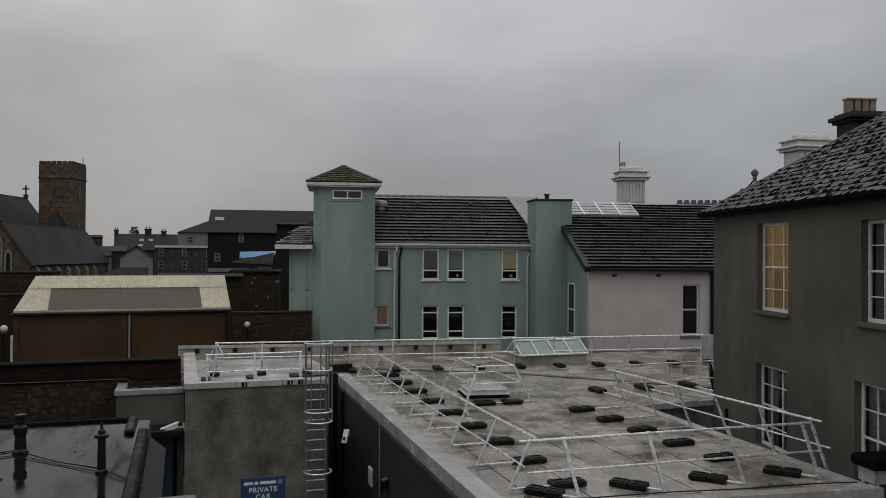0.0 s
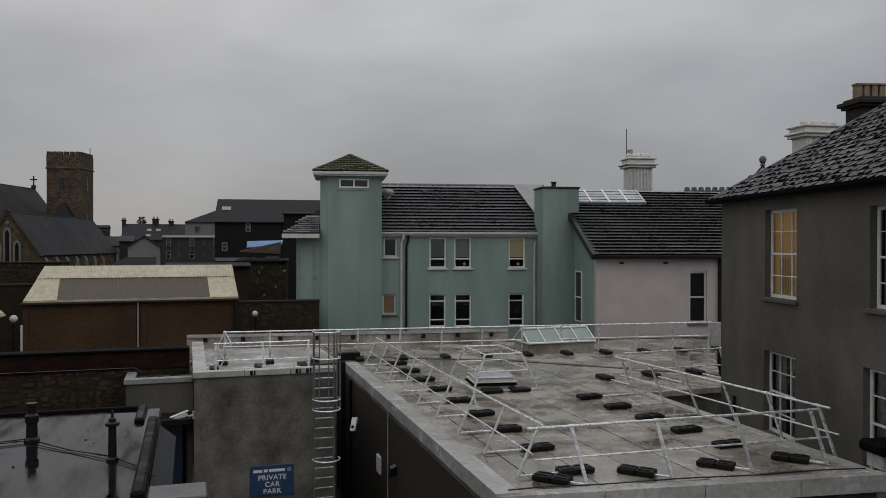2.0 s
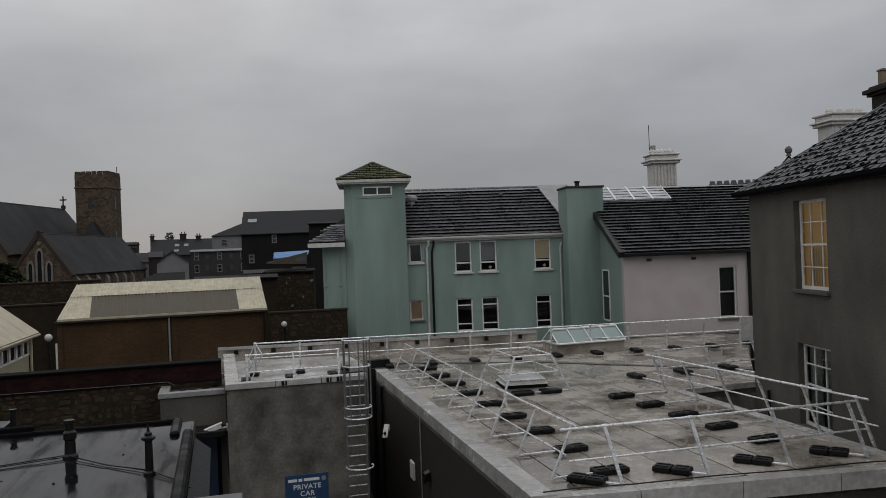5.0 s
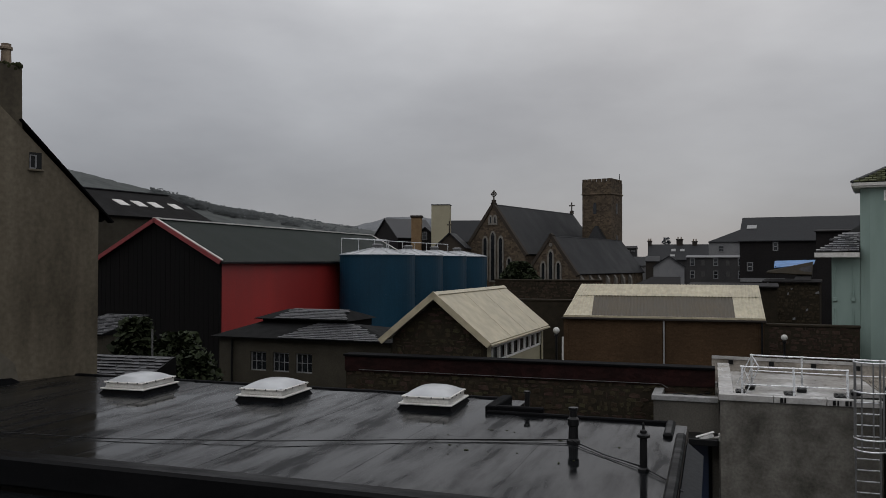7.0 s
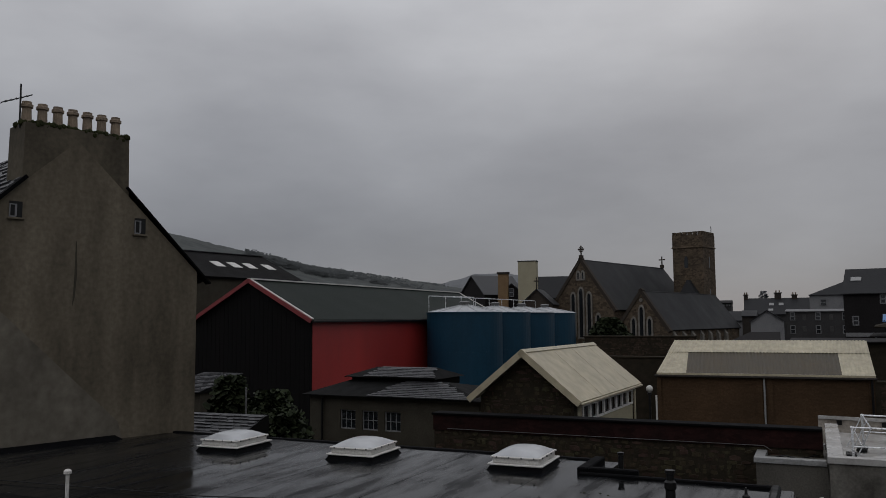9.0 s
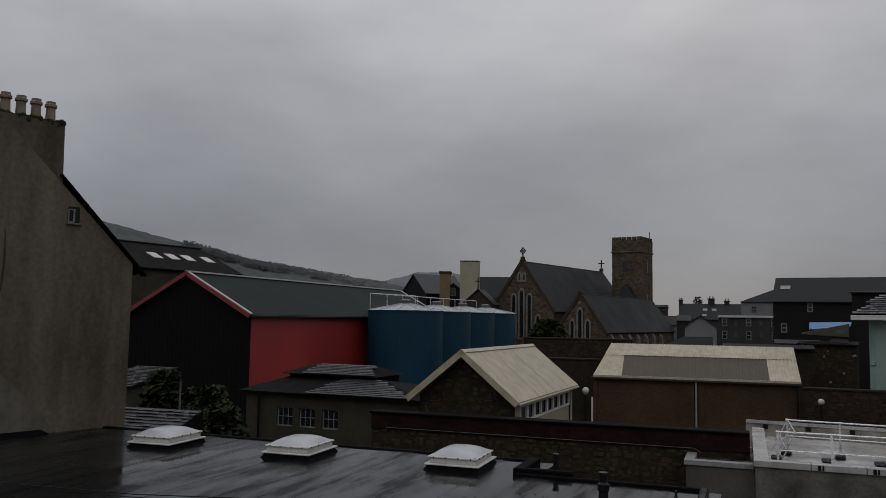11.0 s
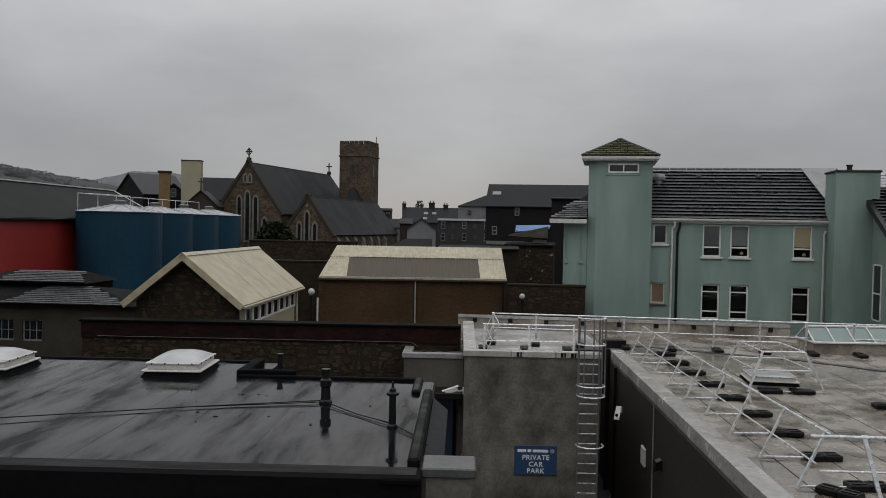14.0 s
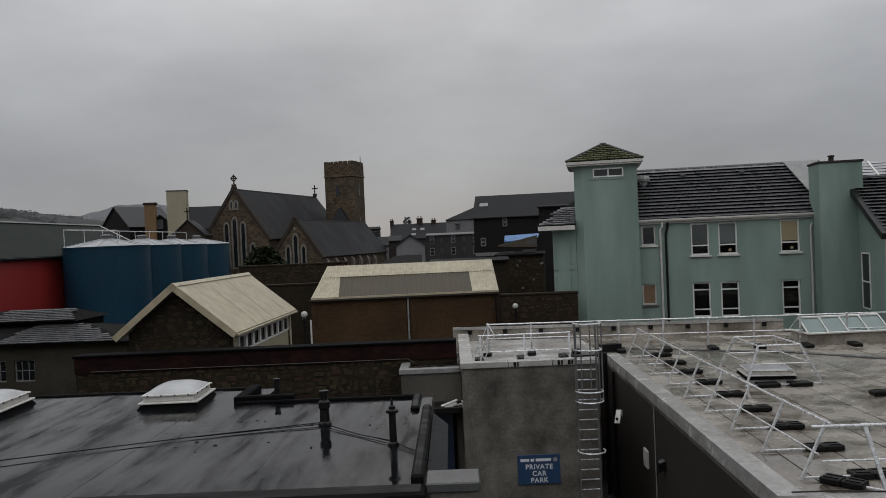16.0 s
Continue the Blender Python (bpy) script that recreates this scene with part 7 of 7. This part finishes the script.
for k in range(7):
    bm = bm_new()
    y_ = 1.6 + k * 2.7
    hexa(bm, [(10.9, y_, -H), (11.6, y_, -H), (11.6, y_ + 0.6, -H), (10.9, y_ + 0.6, -H)], [(10.9, y_, -1.5), (11.25, y_, -2.0), (11.25, y_ + 0.6, -2.0), (10.9, y_ + 0.6, -1.5)])
    part("buttress", bm, M_CHTRIM, cc)

# cream lift shaft and old houses before the hill
cs = thing("cream_shaft", -59.9, 80.1, -H, 30, "plain cream rendered lift shaft", "building")
bm = bm_new()
box(bm, -1.15, 1.15, 0, 1.8, -H, el(4.1, 100), 0.03)
part("wall", bm, M_CREAMWALL, cs)
bm = bm_new()
box(bm, -1.2, 1.2, -0.05, 1.85, el(4.1, 100), el(4.1, 100) + 0.1)
part("cap", bm, M_TOWNWALL, cs)


def house(name, az, d, w, depth, ez, rz, turn, wall_m, roof_m, label, wins=(), chim=(), gable_end=False, roof_windows=(), hip=0.0):
    """A plain far house: walls, a pitched roof, windows and chimneys. Heights from the camera's level."""
    x, y = -math.sin(radians(az)) * d, math.cos(radians(az)) * d
    g = thing(name, x, y, -H, turn, label, "house")
    bm = bm_new()
    if gable_end:
        gable(bm, -w / 2, w / 2, 0, depth, -H, ez, ez, rz)
    else:
        box(bm, -w / 2, w / 2, 0, depth, -H, ez)
    wl_ = part("wall", bm, wall_m, g)
    bm = bm_new()
    if gable_end:
        slab(bm, [(-w / 2 - 0.2, -0.2, ez - 0.1), (-w / 2 - 0.2, depth, ez - 0.1), (0, depth, rz + 0.1), (0, -0.2, rz + 0.1)], 0.12)
        slab(bm, [(w / 2 + 0.2, -0.2, ez - 0.1), (w / 2 + 0.2, depth, ez - 0.1), (0, depth, rz + 0.1), (0, -0.2, rz + 0.1)], 0.12)
    else:
        hexa(bm, [(-w / 2 - 0.1, -0.25, ez - 0.02), (w / 2 + 0.1, -0.25, ez - 0.02), (w / 2 + 0.1, depth + 0.2, ez - 0.02), (-w / 2 - 0.1, depth + 0.2, ez - 0.02)],
             [(-w / 2 - 0.1, -0.25, ez + 0.05), (w / 2 + 0.1, -0.25, ez + 0.05), (w / 2 + 0.1, depth / 2, rz), (-w / 2 - 0.1 + hip, depth / 2, rz)])
    r = part("roof", bm, roof_m, g)
    for (x0, z0, ww, hh) in wins:
        bm = bm_new()
        for a, b, c, dd in ((x0, x0 + 0.09, z0, z0 + hh), (x0 + ww - 0.09, x0 + ww, z0, z0 + hh), (x0, x0 + ww, z0, z0 + 0.09), (x0, x0 + ww, z0 + hh - 0.09, z0 + hh), (x0, x0 + ww, z0 + hh / 2 - 0.04, z0 + hh / 2 + 0.04)):
            box(bm, a, b, -0.07, -0.004, c, dd)
        wn2 = part("window", bm, M_TOWNWHITE, g)
        bm = bm_new()
        box(bm, x0 + 0.04, x0 + ww - 0.04, -0.03, -0.006, z0 + 0.04, z0 + hh - 0.04)
        part("pane", bm, M_GLASS, wn2)
    for (xc, ww, zt) in chim:
        bm = bm_new()
        box(bm, xc - ww / 2, xc + ww / 2, depth / 2 - 0.4, depth / 2 + 0.4, ez, zt)
        box(bm, xc - ww / 2 - 0.1, xc + ww / 2 + 0.1, depth / 2 - 0.5, depth / 2 + 0.5, zt, zt + 0.15)
        c_ = part("chimney", bm, M_BRICKDK, g)
        bm = bm_new()
        for q in (-0.25, 0.25):
            bm = bm_new()
            tube(bm, (xc + q * ww, depth / 2, zt + 0.15), (xc + q * ww, depth / 2, zt + 0.5), 0.1, 8)
            part("pot", bm, M_POT, c_)
    for (xc, f, ww, hh) in roof_windows:
        yy = depth / 2 * f
        zz = ez + 0.05 + (rz - ez - 0.05) * (yy + 0.25) / (depth / 2 + 0.25)
        k = (rz - ez) / (depth / 2 + 0.25)
        bm = bm_new()
        slab(bm, [(xc, yy, zz + 0.06), (xc + ww, yy, zz + 0.06), (xc + ww, yy + hh, zz + 0.06 + hh * k), (xc, yy + hh, zz + 0.06 + hh * k)], 0.06)
        part("roof_window", bm, M_PALEMETAL, r)
    return g


# the dark building with the long roof, behind the hall
D1 = 75.0
g1 = house("dark_warehouse", 12.2, D1, 10.9, 6.5, el(1.45, D1), el(3.05, D1 + 3), 10, M_TOWNDARK, M_TOWNSLATE, "dark slate-hung warehouse with a long slate roof",
           wins=((-4.85, el(-0.55, D1), 0.5, 0.8), (-2.75, el(0.8, D1), 0.45, 0.8)), roof_windows=((-5.0, 0.45, 0.8, 0.5),))
bm = bm_new()
box(bm, -5.4, -1.8, -0.06, -0.004, el(-1.25, D1), el(-1.0, D1))
part("pale_band", bm, M_TOWNWHITE, g1)
g2 = house("dark_shed", 9.6, 66, 4.9, 4.0, el(2.05, 66), el(2.25, 66), 6, M_TOWNDARK, M_TOWNDARK, "dark brown clad shed behind the green building")
gt_ = house("grey_terrace", 17.85, 112, 7.4, 6, el(0.38, 112), el(0.55, 112), 17, M_TOWNWALL, M_TOWNWHITE, "grey rendered terrace with small sash windows",
            wins=[(x, el(e, 112), 0.62, 1.05) for x in (-3.25, -0.3, 2.75) for e in (-0.2, -1.05)])
for x in (-1.6, 1.5):
    for e in (0.0, -0.75):
        bm = bm_new()
        box(bm, x - 0.22, x + 0.22, -0.05, -0.004, el(e, 112) - 0.35, el(e, 112) + 0.35, 0.03)
        part("plaster_panel", bm, M_TOWNPANEL, gt_, "slightly paler plaster panel")
house("white_hipped_house", 16.6, 122, 7.2, 7, el(1.42, 122), el(2.6, 122), 16, M_TOWNWHITE, M_TOWNSLATE, "off-white house with a hipped slate roof", wins=((-2.3, el(0.75, 122), 0.8, 0.9), (0.6, el(0.9, 122), 1.1, 0.8)), hip=6.0)
house("white_gabled_cottage", 20.9, 98, 3.5, 8, el(-0.2, 98), el(0.45, 98), 20, M_TOWNWHITE, M_TOWNSLATE, "small pale rendered gable cottage", gable_end=True)
house("slate_terrace", 20.25, 135, 9.6, 8, el(0.2, 135), el(1.3, 137), 19, M_TOWNWALL, M_TOWNSLATE, "slate-roofed terrace with chimneys", chim=((-4.7, 0.6, el(1.5, 137)), (0.1, 1.0, el(1.6, 137)), (2.5, 0.8, el(1.45, 137))), roof_windows=((0.2, 0.5, 0.7, 0.6), (-1.2, 0.5, 0.7, 0.6), (-1.3, 0.15, 0.7, 0.5)))
house("brick_cottage", 22.0, 118, 1.8, 6, el(0.1, 118), el(0.5, 118), 20, M_BRICKDK, M_TOWNSLATE, "narrow dark brick cottage")
house("low_slate_house", 23.0, 128, 2.8, 6, el(-0.2, 128), el(0.45, 128), 20, M_TOWNWHITE, M_TOWNSLATE, "low pale house with a slate roof")
house("far_house", 23.5, 140, 2.0, 5, el(1.0, 140), el(1.2, 140), 20, M_TOWNWALL, M_TOWNDARK, "small dark-roofed grey house far off", wins=[(x, el(0.78, 140), 0.3, 0.3) for x in (-0.8, -0.3, 0.2, 0.6)])
house("hip_roof_outbuilding", 21.9, 72, 4.2, 5, el(-1.75, 72), el(-0.95, 74), 20, M_TOWNWALL, M_TOWNDARK, "low outbuilding with a dark hipped slate roof", hip=2.0)
house("stone_outbuilding", 16.8, 52, 5.0, 4, el(-1.6, 52), el(-1.35, 53), 16, M_MORTAR, M_TOWNDARK, "dark rubble outbuilding behind the hall")
rn = house("ruined_store", 13.2, 58, 3.4, 5, el(-1.25, 58), el(-1.05, 59), 10, M_MORTAR, M_TOWNDARK, "dark rubble store under repair")
bm = bm_new()
slab(bm, [(-1.6, 0.4, el(-0.62, 58)), (1.25, 0.4, el(-0.75, 58)), (1.25, 2.2, el(0.1, 60)), (-1.6, 2.2, el(-0.5, 60))], 0.08)
part("sagging_roof", bm, M_MORTAR, rn, "sagging mossy roof slope")
bm = bm_new()
slab(bm, [(0.15, 0.3, el(-1.1, 58)), (1.2, 0.3, el(-1.12, 58)), (1.2, 1.1, el(-0.15, 58)), (0.5, 1.1, el(-0.3, 58))], 0.04)
part("tin_sheet", bm, M_TOWNWALL, rn, "loose grey tin sheet")
rg = random.Random(77)
for k in range(11):
    bm = bm_new()
    x_, z_ = rg.uniform(-1.6, 1.5), rg.uniform(el(-4.0, 58), el(-1.3, 58))
    w_, h_ = rg.uniform(0.08, 0.3), rg.uniform(0.08, 0.22)
    hexa(bm, [(x_, -0.05, z_), (x_ + w_, -0.05, z_ + 0.04), (x_ + w_ * 0.9, -0.05, z_ + h_), (x_ + w_ * 0.1, -0.05, z_ + h_ * 0.7)], [(x_, -0.004, z_), (x_ + w_, -0.004, z_ + 0.04), (x_ + w_ * 0.9, -0.004, z_ + h_), (x_ + w_ * 0.1, -0.004, z_ + h_ * 0.7)])
    part("plaster_remnant", bm, M_TOWNWHITE, rn)
house("slate_villa", 40.7, 108, 6.2, 6.5, el(1.75, 110), el(3.05, 110), -18, M_TOWNDARK, M_SLATE, "old gabled house with a patchy slate roof", gable_end=True)
sc_ = house("stone_porch", 36.15, 95, 3.6, 5, el(1.1, 95), el(2.1, 95), 26, M_CHBED, M_TOWNSLATE, "small dark stone gable with a cross", gable_end=True)
bm = bm_new()
tube(bm, (0, 0, el(2.1, 95)), (0, 0, el(2.95, 95)), 0.07, 6)
tube(bm, (-0.32, 0, el(2.7, 95)), (0.32, 0, el(2.7, 95)), 0.07, 6)
part("stone_cross", bm, M_CHBED, sc_)
house("old_school", 35.0, 114, 6.4, 7, el(1.5, 112), el(3.05, 116), 30, M_TOWNWALL, M_TOWNSLATE, "dark slate-roofed house beside the church")
house("dormer_house", 37.9, 104, 1.7, 6, el(2.15, 104), el(2.5, 104), 30, M_TOWNDARK, M_TOWNSLATE, "dark dormer house with a white window", wins=((-0.4, el(1.6, 104), 0.7, 1.1),), gable_end=True)
bc = thing("brick_chimney", -64.7, 81.4, -H, 30, "buff brick chimney stack with a corbelled head", "chimney")
bm = bm_new()
box(bm, -0.65, 0.65, -0.45, 0.45, -H, el(3.2, 104))
part("shaft", bm, M_BRICK, bc)
bm = bm_new()
box(bm, -0.77, 0.77, -0.57, 0.57, el(3.2, 104), el(3.35, 104), 0.03)
part("head", bm, M_BRICKDK, bc)
tp = thing("tarpaulin_roof", -13.6, 58.5, el(-0.4, 60), 12, "blue tarpaulin over a lean-to roof", "tarpaulin")
bm = bm_new()
slab(bm, [(-1.2, 0, el(-0.3, 60)), (1.3, 0, el(-0.05, 60)), (1.4, 1.2, el(0.22, 60)), (-1.2, 1.2, el(0.15, 60))], 0.05)
part("sheet", bm, M_TARP, tp)
bm = bm_new()
for x in (-1.1, 1.2):
    tube(bm, (x, 0.1, el(-0.9, 60)), (x, 0.1, el(-0.2, 60)), 0.04, 6)
part("prop", bm, M_TOWNWALL, tp)
# leaves take the far hill's colour, which has the haze in it
bush("bare_tree", -56.5, 147.0, -H, H + el(1.75, 158), 2.4, 900, "bare tree behind the terrace, haze painted into its pale leaves", "tree", 71, leaf=M_HILLFAR)

# ---- pieces: roof sheets, wall stones, house slates ----
e0 = (Vector(BL) - Vector(FL)).normalized()
n0 = Vector((e0.y, -e0.x))
o0 = Vector(FL)
k = 0
for poly in ([FL, FR, RN, L1], [L1, RN, R2, FARR, FARL, BL]):
    for i in range(-8, 16):
        lo, hi = i * 1.06, (i + 1) * 1.06
        ring = clip_convex(list(poly), lambda p: (Vector(p) - o0).dot(n0) - lo - 0.015)
        if len(ring) < 3:
            continue
        ring = clip_convex(ring, lambda p: hi - 0.015 - (Vector(p) - o0).dot(n0))
        if len(ring) < 3:
            continue
        for j in range(0, 5):
            a0, a1 = j * 5.0 + (i % 2) * 2.2 - 2.0, (j + 1) * 5.0 + (i % 2) * 2.2 - 2.0
            r2 = clip_convex(ring, lambda p: (Vector(p) - o0).dot(e0) - a0 - 0.006)
            if len(r2) < 3:
                continue
            r2 = clip_convex(r2, lambda p: a1 - 0.003 - (Vector(p) - o0).dot(e0))
            if len(r2) < 3:
                continue
            bm = bm_new()
            extrude_poly(bm, r2, RZ - 0.028, RZ + 0.004 * ((i + j) % 3))
            part("roof_sheet", bm, M_MEMB, annex)
            k += 1

# felt strips on the black roof
for i in range(21):
    x0 = -20.5 + i * 1.0
    x1 = min(x0 + 0.998, -0.47)
    ymax = 15.36 if x1 <= -3.4 else 13.84
    if x1 <= -3.4 < x1 + 0.6:
        ymax = 15.36
    for a, b in ((8.78, 11.4 + (i % 3) * 0.5), (11.406 + (i % 3) * 0.5, ymax)):
        bm = bm_new()
        box(bm, x0, x1, a, b, DZ - 0.045, DZ + 0.003 * (i % 2))
        part("felt_strip", bm, M_FELT, felt)


def rubble(parent, x0, x1, y, z0, z1, sx, sz, material, seed, limit=300, shape=None):
    """Uneven stones bedded proud of a wall's face, course by course: the first ones single, the rest joined."""
    rg = random.Random(seed)
    rest = bm_new()
    made = 0
    z = z1
    while z > z0:
        h = sz * rg.uniform(0.6, 1.5)
        x = x0 + rg.uniform(-0.1, 0.05)
        while x < x1:
            w = sx * rg.uniform(0.4, 1.9)
            xa, xb = max(x, x0), min(x + w, x1)
            x += w
            if xb - xa < 0.06 or (shape and not shape((xa + xb) / 2, z - h / 2)):
                continue
            g = 0.018
            jz = rg.uniform(-0.045, 0.045)
            if rg.random() < 0.12:
                continue
            u_ = rg.uniform
            xm_ = (xa + xb) / 2
            c = [(xa + g + u_(0, 0.05), z - h + g + jz + u_(-0.02, 0.03)), (xm_, z - h + g * 0.6 + jz + u_(-0.03, 0.02)), (xb - g - u_(0, 0.05), z - h + g + jz + u_(-0.02, 0.03)), (xb - g - u_(0, 0.05), z - g + jz - u_(-0.02, 0.03)), (xm_ + u_(-0.03, 0.03), z - g * 0.6 + jz + u_(-0.02, 0.03)), (xa + g + u_(0, 0.05), z - g + jz - u_(-0.02, 0.03))]
            pr = rg.uniform(0.0, 0.035)
            cx, cz = sum(p[0] for p in c) / 6, sum(p[1] for p in c) / 6
            one = made < limit
            bm = bm_new() if one else rest
            hexa(bm, [(p[0], y + 0.03, p[1]) for p in c], [(cx + (p[0] - cx) * 0.86, y - pr, cz + (p[1] - cz) * 0.86) for p in c])
            if one:
                part("stone", bm, material, parent)
            made += 1
        z -= h
    ob = part("stone_field", rest, material, parent)
    ob["kind"] = "stuff"


rubble(sw, SX0, SX1, SY + 0.02, SZ - 2.6, SZ - 0.56, 0.26, 0.12, M_STONE, 81, limit=260)
rubble(gbw, -YW + 0.05, -0.05, 0.0, YE - 2.2, YR - 0.25, 0.27, 0.12, M_STONE, 82, limit=200, shape=lambda x, z: z < YE + (YR - 0.35 - YE) * (1 - abs(x + YW / 2) / (YW / 2)))

for k, (ob_, a_, b_, z_) in enumerate(YARD[:2]):
    rubble(ob_, a_, b_, 0.0, z_ - 3.4, z_, 0.26, 0.13, M_STONE, 83 + k, limit=0)

rubble(rn, -1.7, 1.7, 0.0, el(-4.6, 58), el(-1.3, 58), 0.26, 0.13, M_STONE, 86, limit=0)

# slates of the grey house, the near ones single
sl_dir = (0, math.cos(RA), math.sin(RA))
src = bm_new()
made = tile_field(src, (-0.3, -0.34, EZ + 0.085), (1, 0, 0), sl_dir, 13.8, 5.9, 0.28, 0.25, rise=0.022, gap=0.022, jitter=0.12, seed=91, chip=0.07, clip=lambda s, v: s > v * math.cos(RA) + 0.05 and s < 13.8 - v * math.cos(RA))
src.free()
rg = random.Random(92)
rest = bm_new()
for i, t in enumerate(made):
    # some slates have slipped or lost a corner
    q = [Vector(p) for p in t]
    nrm = (q[1] - q[0]).cross(q[3] - q[0]).normalized()
    if rg.random() < 0.72:
        c = rg.choice((0, 1))
        q[c] = q[c].lerp(q[2 + (1 - c)], rg.uniform(0.25, 0.5)).lerp(q[1 - c], rg.uniform(0.2, 0.42))
    one = i % 3 == 0 and i < 900
    bm = bm_new() if one else rest
    low_ = [p - nrm * 0.012 for p in q]
    hexa(bm, low_, q)
    if one:
        part("slate", bm, M_SLATE, hrf)
ob = part("slate_field", rest, M_SLATE, hrf)
ob["kind"] = "stuff"
bm = bm_new()
for t in made:
    # small black lumps set in the joints
    if rg.random() < 0.55:
        p0, p1 = Vector(t[0]), Vector(t[1])
        al, upw = (p1 - p0).normalized(), (Vector(t[3]) - p0).normalized()
        nr = al.cross(upw)
        c = p0 + upw * rg.uniform(-0.01, 0.03) + al * rg.uniform(-0.02, 0.03)
        wd, ln, sk = rg.uniform(0.03, 0.06), rg.uniform(0.05, 0.12), rg.uniform(0.0, 0.05)
        ring = [c - al * wd, c + al * wd * 0.8 - upw * 0.015, c + al * (wd + sk) + upw * ln, c - al * (wd * 0.4 - sk) + upw * ln * 1.1]
        hexa(bm, ring, [(q - c) * 0.75 + c + nr * 0.03 for q in ring])
ob = part("joint_lumps", bm, M_TILEEDGE, hrf, "small black lumps between slates")
ob["kind"] = "stuff"
